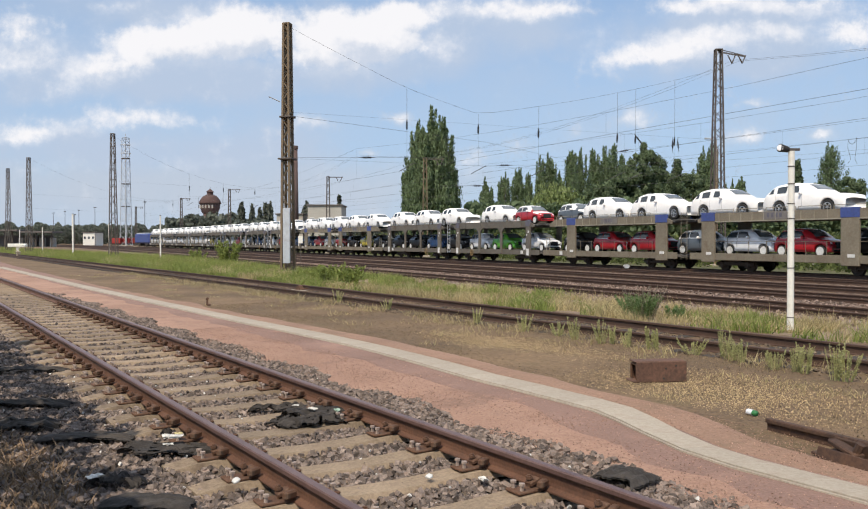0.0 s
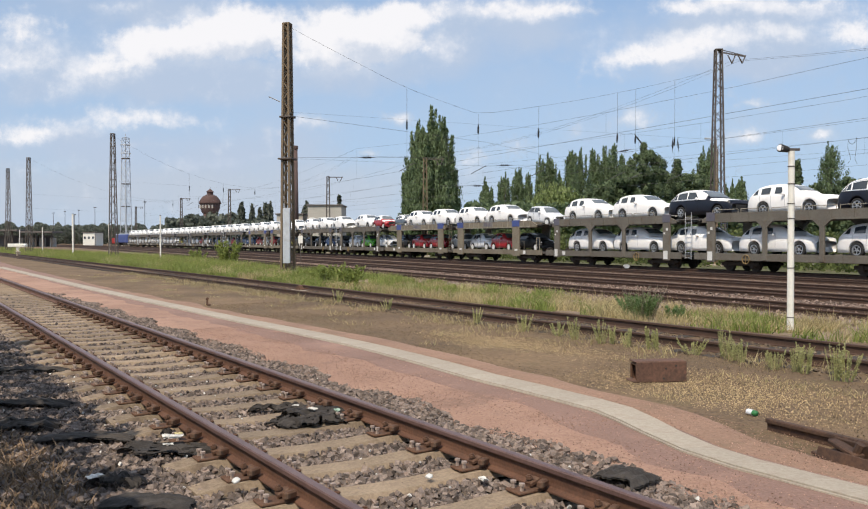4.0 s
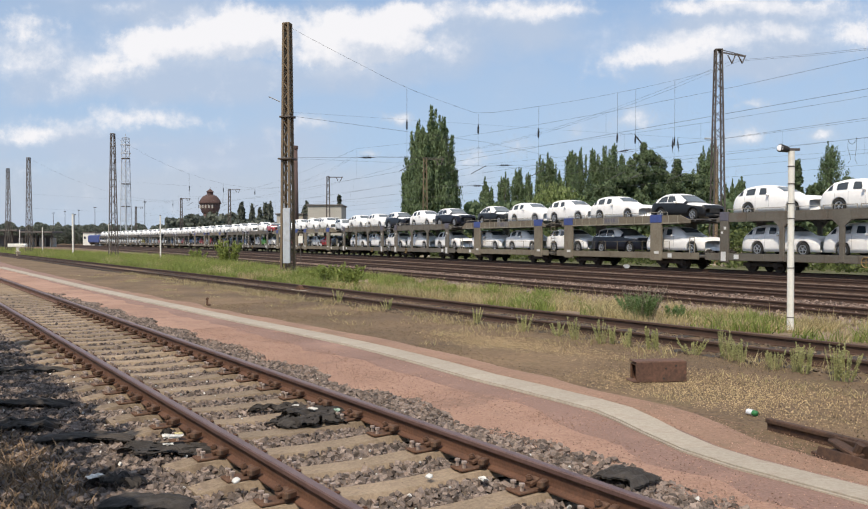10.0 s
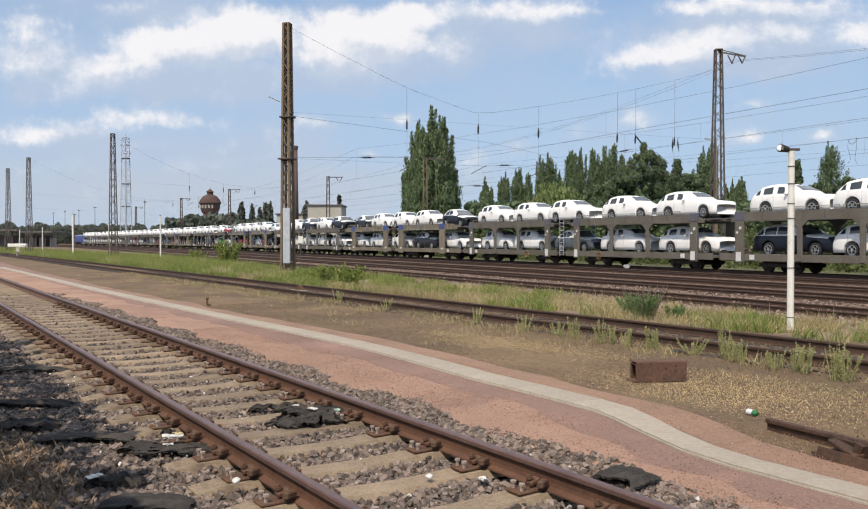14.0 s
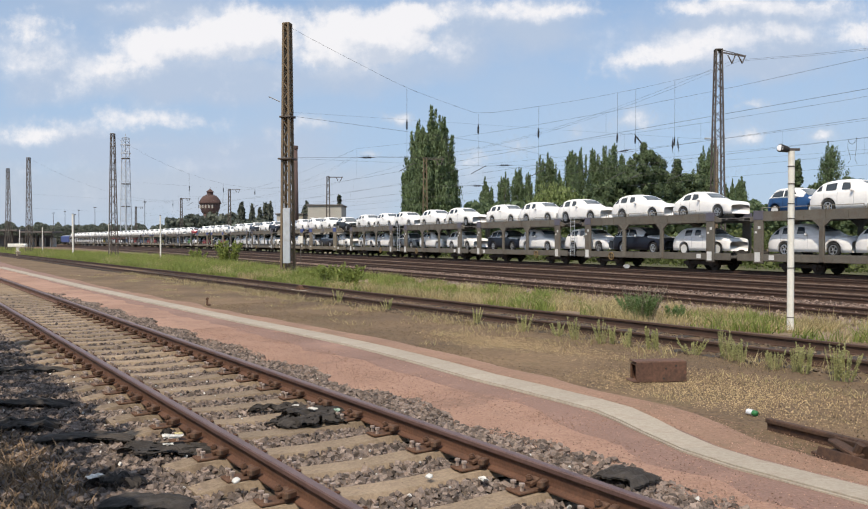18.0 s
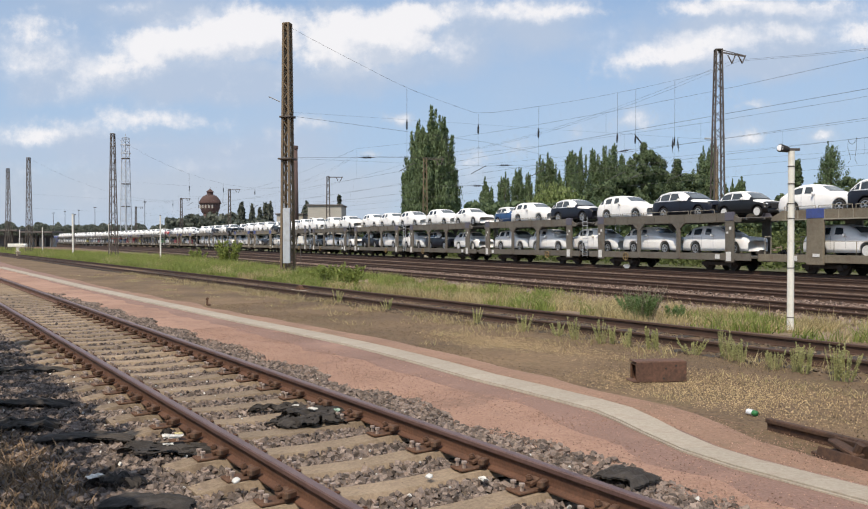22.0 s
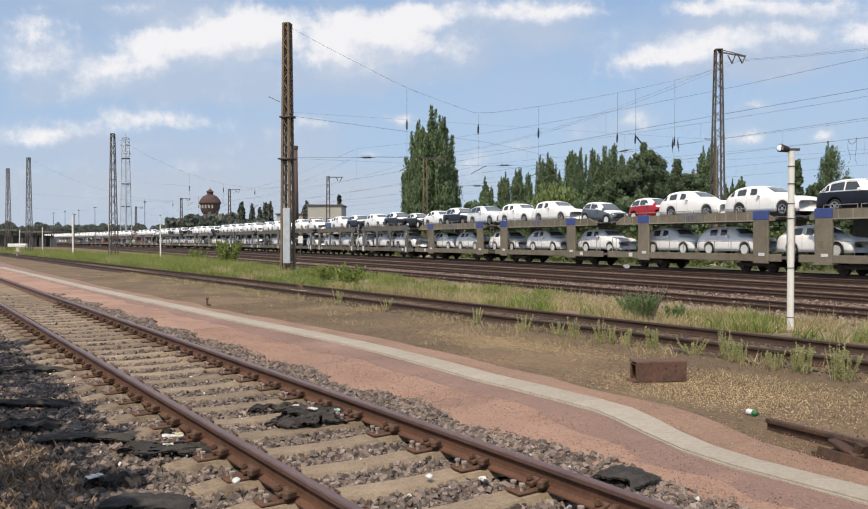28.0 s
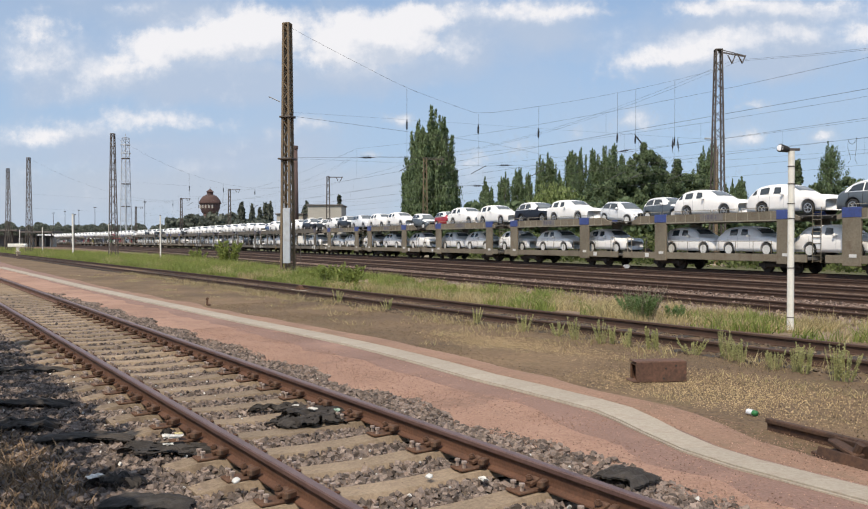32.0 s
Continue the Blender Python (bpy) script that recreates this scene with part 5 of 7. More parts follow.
for x, y, z, w, lab in ((-7.35, 3.36, 0.105, 0.10, "crumpled white plastic scrap on the torn rubber"), (-7.15, 3.52, 0.11, 0.09, "pale green plastic scrap on the torn rubber"), (-7.62, 3.30, 0.10, 0.07, "crumpled white plastic scrap on the torn rubber"), (-6.85, 1.90, 0.12, 0.16, "torn whitish plastic strip on the rubber"), (-6.98, 1.98, 0.11, 0.10, "torn yellowish plastic strip on the rubber"), (-6.62, 1.80, 0.12, 0.08, "torn whitish plastic strip on the rubber"), (-4.72, 3.45, 0.05, 0.09, "clear crumpled plastic wrapper between the sleepers"), (-6.05, 1.15, 0.10, 0.12, "torn whitish plastic strip by the rubber"), (-10.2, 3.05, 0.05, 0.06, "crumpled white paper between the rails")):
    sh = Shape()
    for lay in (0.0, -0.004):
        for i in range(6):
            for k in range(4):
                u, v = i / 5 - 0.5, k / 3 - 0.5
                sh.v.append((u * w * rag.uniform(0.85, 1.1), v * w * 0.55 * rag.uniform(0.8, 1.15), lay + w * 0.16 * rag.random()))
    for i in range(5):
        for k in range(3):
            a = i * 4 + k
            sh.f += [(a, a + 4, a + 5, a + 1), (24 + a, 25 + a, 29 + a, 28 + a)]
    thing("plastic_scrap", lab, "litter", Matrix.Translation((x, y, z)) @ Matrix.Rotation(rag.uniform(0, 3), 4, "Z"), shape=sh, material=OCHRE_FILM if "yellow" in lab else GREEN_FILM if "green" in lab else PALE_CHIP)


# ---- grass and weeds ----
def blades(name, label, xs, ys, hs, material, seed, wide=0.02, lean=0.35, category="grass"):
    g = np.random.default_rng(seed)
    n = len(xs)
    a = g.uniform(0, 2 * np.pi, n)
    l = g.normal(0, lean, (n, 2)) * hs[:, None]
    zz = np.array([ground_z(v) for v in ys]) - 0.01
    w = wide * g.uniform(0.6, 1.4, n)
    b = np.c_[xs, ys, zz]
    c = np.c_[np.cos(a) * w, np.sin(a) * w, np.zeros(n)]
    mid = b + np.c_[l * 0.35, hs * 0.55]
    tip = b + np.c_[l, hs]
    vs = np.stack([b - c, b + c, mid + c * 0.8, mid - c * 0.8, tip], 1).reshape(-1, 3)
    k = np.arange(n) * 5
    fs = [(i, i + 1, i + 2, i + 3) for i in k.tolist()] + [(i + 3, i + 2, i + 4) for i in k.tolist()]
    me = bpy.data.meshes.new(name)
    me.from_pydata(vs.tolist(), [], fs)
    me.materials.append(material)
    me.update()
    return tagged(new(name, me), label, category, kind="stuff")


def verge():
    g = np.random.default_rng(21)
    n = 250000
    x = np.where(g.random(n) < 0.6, g.uniform(-48, 3, n), -48 - g.gamma(1.6, 40, n))
    y1 = np.minimum((17.0 - 0.1038 * x) / 0.9946, 26.5)
    y = 12.95 + (y1 - 12.95) * g.random(n)
    patch = np.array([noise.noise((a * 0.30, b * 0.55, 1)) + 0.55 * noise.noise((a * 1.1, b * 1.4, 7)) for a, b in zip(x, y)])
    green = np.clip((-27 - x) / 14, -0.55, 0.8) + patch * 1.6 + g.uniform(-0.16, 0.16, n) > 0
    thin = np.array([noise.noise((a * 0.7, b * 0.9, 4)) + 0.5 * noise.noise((a * 2.3, b * 2.6, 14)) for a, b in zip(x, y)])
    far = np.clip((-x - 26) / 20, 0, 1)
    keep = thin * 1.6 + 0.5 * far + g.uniform(-0.30, 0.30, n) - 0.30 * np.clip((y - 12.95) / (y1 - 12.95) - 0.5, 0, 1) > 0.02
    h = g.uniform(0.05, 0.22, n) * (1 + 1.1 * np.abs(patch) + 0.9 * np.clip(thin, 0, 1)) * (1 + np.clip((-x - 30) / 60, 0, 0.8))
    for sel, m, lab, sd in ((green & keep, GRASS, "bright green grass and herbs on the verge between tracks", 1), (~green & keep, DRY_GRASS, "dry straw-yellow grass on the verge between tracks", 2)):
        blades("grass", lab, x[sel], y[sel], np.maximum(h[sel], 0.06), m, sd, 0.007 if sd == 2 else 0.011, 0.55)
    k = (g.random(n) < 0.03) & (thin > -0.1)
    blades("grass", "tall pale seed stalks over the verge", x[k], y[k], g.uniform(0.22, 0.50, k.sum()), DRY_GRASS, 6, 0.0045, 0.22)
    # sparse tufts on the open earth and along the second siding
    n = 26000
    x, y = g.uniform(-45, -2, n), g.uniform(6.9, 10.4, n)
    p = np.array([noise.noise((a * 0.9, b * 1.2, 9)) for a, b in zip(x, y)])
    k = (p + (y - 9.6) * 0.25 > -0.05)
    blades("grass", "sparse dry tufts on the brown earth", x[k], y[k], g.uniform(0.02, 0.09, k.sum()) * (1 + 1.2 * (y[k] > 9.5)), DRY_GRASS, 3, 0.005, 0.8)
    # brown dead grass at the edge of the near ballast
    n = 9000
    x, y = g.uniform(-9.0, -4.2, n), g.uniform(-0.2, 1.4, n)
    k = np.hypot((x + 6.7) / 2.0, (y - 0.55) / 0.62) < g.uniform(0.35, 1.1, n)
    blades("grass", "dead brown grass at the ballast edge", x[k], y[k], g.uniform(0.03, 0.10, k.sum()), surface("dead_grass", (0.17, 0.105, 0.06), (0.38, 0.26, 0.155), 0.9, 0, 3, 20, 0, island=0.5), 4, 0.006, 0.9)


verge()


def weed(x, y, height, width, n, material, seed, label, stalks=9, leaf=0.05):
    """A weed of several stalks with small leaves."""
    g = np.random.default_rng(seed)
    w = thing("weed", label, "weed", Matrix.Translation((x, y, ground_z(y))), group="weeds")
    st = Shape()
    tops = []
    for i in range(stalks):
        a, r = g.uniform(0, 6.28), width * 0.5 * math.sqrt(g.random())
        b = Vector((r * 0.4 * math.cos(a), r * 0.4 * math.sin(a), 0))
        t = Vector((r * math.cos(a), r * math.sin(a), height * g.uniform(0.65, 1.0)))
        st.rod(b, t, 0.006, 4, 0.003)
        tops.append((b, t))
    tagged(part("stem", st, material, w), kind="stuff")
    k = g.integers(0, stalks, n)
    f = g.uniform(0.12, 1.0, n)
    pos = np.array([tuple(tops[i][0].lerp(tops[i][1], q)) for i, q in zip(k, f)]) + g.normal(0, leaf * 0.9, (n, 3)) * (1.15 - 0.7 * f)[:, None]
    pos[:, 2] = np.maximum(pos[:, 2], 0.01)
    s = g.uniform(0.6, 1.3, n) * leaf
    me = scatter_mesh("leaves", [(-1, 0, 0), (0, -.35, 0.08), (1, 0, 0), (0, .35, 0.08)], [(0, 1, 2, 3)], (turns(n, g, s, s, s), pos), material)
    tagged(part("leaves", me, None, w), kind="stuff")
    return w


THISTLE = leafy("thistle_leaves", (0.14, 0.225, 0.08), (0.28, 0.38, 0.16), 0.3)
SEED = leafy("grey_seed_heads", (0.24, 0.20, 0.14), (0.42, 0.36, 0.27))
PALE_WEED = leafy("pale_weed", (0.38, 0.39, 0.16), (0.60, 0.58, 0.30), 0.3)
weed(-13.45, 14.15, 0.60, 1.15, 5600, THISTLE, 1, "dark green thistle clump with grey seed heads", 90, 0.026)
weed(-13.40, 14.25, 0.80, 1.15, 2600, SEED, 6, "grey-brown seed stalks in the thistle clump", 46, 0.014)
weed(-13.0, 14.9, 0.42, 0.5, 1200, THISTLE, 7, "dark green thistle beside the clump", 24, 0.03)
weed(-28.7, 14.7, 0.95, 1.1, 900, GRASS, 2, "bright green bushy weed in the verge", 14, 0.08)
weed(-33.5, 15.8, 0.9, 1.8, 900, GRASS, 3, "bright green bushy weed in the verge", 14, 0.08)
weed(-70.0, 24.0, 1.9, 3.2, 1500, GRASS, 4, "tall bright green shrub in the verge", 20, 0.14)
weed(-81.0, 25.0, 1.1, 2.0, 700, GRASS, 5, "bright green bushy weed in the verge", 14, 0.12)
for i, (x, y, h, w) in enumerate(((-12.31, 9.95, 0.34, 0.55), (-10.87, 9.9, 0.40, 0.40), (-10.22, 9.9, 0.38, 0.45), (-10.08, 10.0, 0.3, 0.3), (-9.64, 9.9, 0.30, 0.25), (-9.26, 10.0, 0.36, 0.25), (-9.1, 10.0, 0.36, 0.2), (-7.96, 10.14, 0.42, 0.25), (-7.74, 10.06, 0.3, 0.35), (-7.57, 10.02, 0.32, 0.2), (-6.66, 9.9, 0.36, 0.45), (-6.49, 9.85, 0.42, 0.35), (-5.98, 9.7, 0.46, 0.4), (-5.88, 9.75, 0.4, 0.5), (-14.08, 10.1, 0.32, 0.5), (-18.1, 10.3, 0.3, 0.5), (-11.4, 10.0, 0.26, 0.5), (-6.93, 9.85, 0.26, 0.4), (-20.9, 10.3, 0.4, 0.5), (-8.5, 10.1, 0.24, 0.6), (-20.0, 13.4, 0.4, 0.8), (-24.3, 14.6, 0.45, 0.9), (-10.6, 14.6, 0.42, 0.9), (-8.6, 15.0, 0.42, 1.0), (-17.6, 14.4, 0.4, 1.0))):
    weed(x, y, h * 1.05, w * 0.8, 800, PALE_WEED if i < 20 or i % 2 else GRASS, 40 + i, "spindly pale green weed growing by the siding rail" if i < 20 else "low yellow-green weed in the verge", 11 if i < 20 else 26, 0.014)


def lattice_mast(x, y, z0, height, wb, wt, turn, material, label, leg=0.09, bars=False, name="lattice_mast", step=0.75, lace=0.035):
    m = thing(name, label, "mast", Matrix.Translation((x, y, z0)) @ Matrix.Rotation(radians(turn), 4, "Z"))
    cs = ((-1, -1), (1, -1), (1, 1), (-1, 1))
    for i, j in cs:
        part("leg", Shape().bar((i * wb / 2, j * wb / 2, 0), (i * wt / 2, j * wt / 2, height), leg, leg), material, m)
    lc = Shape()
    n = max(4, int(height / step))
    for k in range(4):
        (a, b), (c, d) = cs[k], cs[(k + 1) % 4]
        for q in range(n):
            h0, h1 = height * q / n, height * (q + 1) / n
            w0, w1 = (wb + (wt - wb) * q / n) / 2, (wb + (wt - wb) * (q + 1) / n) / 2
            if q % 2:
                a, b, c, d = c, d, a, b
            lc.bar((a * w0, b * w0, h0), (c * w1, d * w1, h1), lace, lace * 0.5)
            if bars:
                part("lacing_bar", lc, material, m)
                lc = Shape()
            if q % 2:
                a, b, c, d = c, d, a, b
    if not bars:
        tagged(part("lacing", lc, material, m), kind="stuff")
    part("cap", Shape().box((0, 0, height), (wt + 0.12, wt + 0.12, 0.08), None, 0.02), material, m)
    part("footing", Shape().box((0, 0, 0.05), (wb + 0.5, wb + 0.5, 0.3), None, 0.04), CONCRETE, m)
    return m


M1 = Vector((-45.28, 19.17))
mast_1 = lattice_mast(M1.x, M1.y, LOW, 14.35, 0.54, 0.30, 40, MAST, "tall olive-brown lattice catenary mast with a grey box", 0.13, True, step=0.55, lace=0.05)
part("sheet_box", Shape().box((0.16, -0.46, 2.20), (0.40, 0.20, 3.15), Matrix.Rotation(radians(18), 3, "Z"), 0.02), GALV, mast_1, "grey sheet-metal cover box")
part("bracket", Shape().rod((-0.3, -0.3, 9.85), (-0.8, -0.75, 10.1), 0.03, 6), GALV, mast_1)
part("collar", Shape().box((0, 0, 9.0), (0.72, 0.72, 0.10), None, 0.02), MAST_DARK, mast_1)
part("collar", Shape().box((0, 0, 6.6), (0.84, 0.84, 0.10), None, 0.02), MAST_DARK, mast_1)
M2 = Vector((-40.75, 51.05))
mast_2 = lattice_mast(M2.x, M2.y, LOW, 15.9, 0.95, 0.42, 57, MAST_DARK, "brown rusty lattice mast with a bracket arm", 0.10, True, step=0.6, lace=0.045)
arm = Shape().bar((0, 0, 15.75), (2.0, 0, 15.4), 0.10, 0.08).bar((0, 0, 15.95), (2.0, 0, 15.45), 0.05, 0.05)
part("bracket_arm", arm, MAST_DARK, mast_2)
for x0 in (1.0, 1.75):
    part("insulator", Shape().rod((x0 - 0.3, 0, 15.5), (x0, 0, 14.9), 0.045, 6).rod((x0 + 0.25, 0, 15.5), (x0, 0, 14.9), 0.045, 6), MAST_DARK, mast_2)
part("cable_pipe", Shape().rod((-0.15, -0.42, 0.2), (-0.12, -0.36, 8.6), 0.05, 6), MAST, mast_2)


def at_bearing(px_, depth):
    """A ground place by its bearing (tangent from the view's axis) and distance ahead."""
    a = radians(57.2)
    return Vector((-math.sin(a) * depth + math.cos(a) * px_ * depth, math.cos(a) * depth + math.sin(a) * px_ * depth))


def bearing(x):
    return (x - 784.0) / 1520.0


far_masts = ((205, 97, 14.2, 0.80, 0.36), (53, 124, 14.1, 0.74, 0.36), (15.5, 145, 14.3, 0.74, 0.36))
for x, d, h, wb, wt in far_masts:
    p = at_bearing(bearing(x), d)
    lattice_mast(p.x, p.y, LOW, h, wb, wt, 57, MAST_DARK, "tall dark lattice catenary mast", 0.085, step=0.9, lace=0.042)
for x, d, h in ((768, 97, 11.4), (593, 126, 11.5), (415, 170, 12.3), (328, 200, 12.0), (246, 250, 12.0)):
    p = at_bearing(bearing(x), d)
    fm = lattice_mast(p.x, p.y, LOW, h, 0.62, 0.34, 57, MAST if x == 768 else MAST_DARK, "slender lattice catenary mast behind the train", 0.10, step=0.9, lace=0.05)
    part("bracket_arm", Shape().bar((0, 0, h - 0.1), (2.2, 0, h - 0.1), 0.12, 0.1).rod((1.2, 0, h - 0.1), (1.5, 0, h - 0.7), 0.06, 6).rod((2.1, 0, h - 0.1), (1.8, 0, h - 0.7), 0.06, 6), MAST_DARK, fm)
for x, d, y_top in ((97, 330, 385), (118, 360, 382), (143, 330, 380), (172, 300, 375), (262, 260, 365), (135, 300, 388)):
    p = at_bearing(bearing(x), d)
    h = (435 - y_top) / 1520 * d + 1.9
    ft = thing("light_mast", "slender far-off yard light mast", "light mast", Matrix.Translation((p.x, p.y, LOW)))
    part("pole", Shape().rod((0, 0, 0), (0, 0, h), 0.12, 6, 0.07), MAST_DARK, ft)
    part("lamp_head", Shape().box((0, 0, h), (0.9, 0.9, 0.22), None, 0.05), MAST_DARK, ft)


def radio_tower():
    p = at_bearing(bearing(228), 300)
    t = lattice_mast(p.x, p.y, LOW, 38.5, 2.9, 1.7, 30, GALV, "grey steel lattice radio tower", 0.18, False, "radio_tower", 2.0, 0.13)
    part("inner_mast", Shape().rod((0, 0, 0), (0, 0, 40), 0.35, 8, 0.1), GALV, t)
    for z in (14, 22, 31):
        part("platform", Shape().lathe([(1.55, z), (1.55, z + 0.25)], 12), MAST_DARK, t)
    part("antenna_ring", torus(1.7, 0.09, 20, 5).mesh("antenna_ring", GALV), None, t, at=Matrix.Translation((0, 0, 33)))
    part("antenna_ring", torus(1.7, 0.09, 20, 5).mesh("antenna_ring", GALV), None, t, at=Matrix.Translation((0, 0, 36)))


radio_tower()


def spot_post():
    p = thing("lamp_post", "white painted post with a small spotlight on top", "lamp post", Matrix.Translation((-10.4, 15.29, -0.10)))
    h = 3.62
    part("post", Shape().rod((0, 0, 0), (0, 0, h), 0.068, 14, 0.062), WHITE, p)
    for z in (0.25, 1.25, 2.25, 2.55, 2.95, 3.3):
        part("band", Shape().rod((0, 0, z), (0, 0, z + 0.018), 0.072, 14), MAST_DARK, p)
    part("cross_bar", Shape().bar((-0.06, -0.10, h + 0.03), (0.09, 0.14, h + 0.03), 0.05, 0.04), MAST_DARK, p)
    sp = part("spotlight", Shape().rod((-0.04, -0.06, h + 0.03), (-0.10, -0.25, h + 0.06), 0.06, 10, 0.085), TYRE, p, "black spotlight housing")
    part("lens", Shape().rod((-0.085, -0.235, h + 0.056), (-0.07, -0.275, h + 0.06), 0.075, 10, 0.06), LAMP_WHITE, sp)


spot_post()
for x, yb, yt, d, w in ((290, 467, 390, 86, 0.15), (197, 462, 405, 108, 0.16), (132, 453, 387, 120, 0.26), (77, 450, 410, 150, 0.17), (36, 445, 415, 170, 0.16)):
    p = at_bearing(bearing(x), d)
    h = (435 - yt) / 1520 * d + EYE_Z + 0.2
    t = thing("marker_post", "white painted marker post in the grass", "post", Matrix.Translation((p.x, p.y, LOW)), group="marker posts")
    part("post", Shape().rod((0, 0, 0), (0, 0, h), w / 2, 10), WHITE, t)
    part("cap", Shape().rod((0, 0, h), (0, 0, h + 0.05), w * 0.6, 10), MAST_DARK, t)


def white_box():
    p = at_bearing(bearing(32), 118)
    t = thing("signal_box", "low white dwarf signal box on a foot", "signal", Matrix.Translation((p.x, p.y, 0)))
    part("housing", Shape().box((0, 0, 1.05), (2.6, 0.6, 0.5), Matrix.Rotation(radians(57), 3, "Z"), 0.08), WHITE, t)
    part("foot", Shape().box((0, 0, 0.4), (0.3, 0.3, 0.8), None, 0.03), WHITE, t)
    part("end_piece", Shape().box((0.9, 0.6, 1.0), (0.5, 0.5, 0.4), None, 0.05), WHITE, t)


white_box()


def wire_points(pts, r, n=4):
    """One thin tube through the points."""
    sh = Shape()
    pts = [Vector(p) for p in pts]
    for i, p in enumerate(pts):
        w = (pts[min(i + 1, len(pts) - 1)] - pts[max(i - 1, 0)]).normalized()
        u = w.cross(Vector((0, 0, 1))).normalized()
        t = w.cross(u)
        sh.v += [tuple(p + (u * math.cos(g) + t * math.sin(g)) * r) for g in (0, math.pi / 2, math.pi, 3 * math.pi / 2)]
    sh.f = [(k * 4 + i, k * 4 + (i + 1) % 4, k * 4 + 4 + (i + 1) % 4, k * 4 + 4 + i) for k in range(len(pts) - 1) for i in range(4)]
    return sh


def wire(name, label, pts, r, material=WIRE):
    return thing(name, label, "wire", shape=wire_points(pts, r), material=material, group="overhead wires")


SPAN_S = 47.5
MESSENGER = {19.0: 7.35, 23.5: 6.95, 27.9: 6.75, 32.9: 6.8, 38.0: 7.0}
for off, zm in MESSENGER.items():
    contact, mess, drops = [], [], Shape()
    for i in range(0, 61):
        s = -72 + 6.0 * i
        p, h = course(s, off)
        k = ((s - SPAN_S) / 60.0) % 1.0
        contact.append((p.x, p.y, 5.47))
        mess.append((p.x, p.y, zm - 1.1 * 4 * k * (1 - k) * (zm - 5.9) / 1.4))
    wire("contact_wire", "thin dark overhead contact wire", contact, 0.005)
    wire("messenger_wire", "thin dark sagging catenary wire", mess, 0.004)
    for a, b in zip(contact[::2], mess[::2]):
        if b[2] - a[2] > 0.25:
            drops.rod(a, b, 0.003, 3, cap=False)
    tagged(thing("dropper_wires", "fine vertical droppers of the overhead line", "wire", shape=drops, material=WIRE), kind="stuff")
# feeder wires past the bracket arm
for off in (47.4, 48.0):
    pts = []
    for i in range(41):
        s = -68.8 + 6 * i
        p, h = course(s, off)
        k = ((s - 45.2) / 75.0) % 1.0
        pts.append((p.x, p.y, 14.9 - 2.7 * 4 * k * (1 - k)))
    wire("feeder_wire", "high feeder wire on the bracket arm", pts, 0.0075)


def cross_span(a, za, b, zb, low, upper, lower, offs, kinks=()):
    """A sagging head-span rope between two masts, two cross wires and insulators over the tracks."""
    def at(f, z):
        q = a.lerp(b, f)
        return (q.x, q.y, z)

    def rope(f):
        if kinks:
            q = ((0.0, za),) + kinks + ((1.0, zb),)
            (f0, z0), (f1, z1) = next((u, v) for u, v in zip(q, q[1:]) if f <= v[0] + 1e-9)
            k = (f - f0) / (f1 - f0)
            return z0 + (z1 - z0) * k - 0.9 * (f1 - f0) ** 2 * 4 * k * (1 - k)
        return za + (zb - za) * f - (za + (zb - za) * 0.5 - low) * 4 * f * (1 - f)
    wire("head_span", "sagging head-span rope between masts", [at(i / 24, rope(i / 24)) for i in range(25)], 0.007)
    wire("cross_wire", "taut upper cross wire between masts", [at(0, upper), at(1, upper)], 0.0042)
    wire("cross_wire", "taut lower cross wire between masts", [at(0, lower), at(1, lower)], 0.0042)
    for f in offs:
        ins = thing("insulator", "dark ribbed insulator hanging over a track", "insulator", Matrix.Translation(at(f, 0)), group="insulators")
        top = rope(f)
        part("hanger", Shape().rod((0, 0, upper), (0, 0, top), 0.012, 4), WIRE, ins)
        sh = Shape().rod((-0.10, 0.06, upper - 0.62), (0, 0, upper), 0.035, 6)
        for k in range(5):
            f = 0.25 + 0.13 * k
            sh.rod((-0.10 * f, 0.06 * f, upper - 0.62 * f), (-0.10 * f - 0.01, 0.06 * f + 0.006, upper - 0.62 * f - 0.05), 0.065, 8)
        part("body", sh, TYRE, ins)
        part("lower_hanger", Shape().rod((0, 0, lower), (-0.10, 0.06, upper - 0.62), 0.007, 4), WIRE, ins)
        part("steady_arm", Shape().rod((-0.5, -0.2, lower - 0.45), (0.4, 0.3, lower), 0.022, 5), WIRE, ins)


cross_span(M1, 14.03, M2, 14.3, 9.35, 9.1, 6.45, (0.231, 0.384, 0.523, 0.72, 0.768, 0.875), ((0.231, 11.03), (0.384, 9.75)))
wire("anchor_wire", "anchor wire running off the tall mast", [(M1.x, M1.y, 8.9), (-49.0, 36.0, 8.8), (-60, 60, 8.6)], 0.008)
MA, MB = at_bearing(bearing(203), 97), at_bearing(bearing(593), 126)
cross_span(MA, 13.9, MB, 11.3, 9.0, 8.6, 6.5, (0.3, 0.45, 0.6, 0.75))
MC, MD = at_bearing(bearing(52), 124), at_bearing(bearing(415), 170)
cross_span(MC, 13.9, MD, 12.0, 9.0, 8.6, 6.5, (0.35, 0.5, 0.65, 0.8))


# ---- trees ----
LEAF_V = [(-.5, -.5, 0), (.5, -.5, 0.12), (.5, .5, 0), (-.5, .5, -0.1)]
LEAF_F = [(0, 1, 2, 3)]


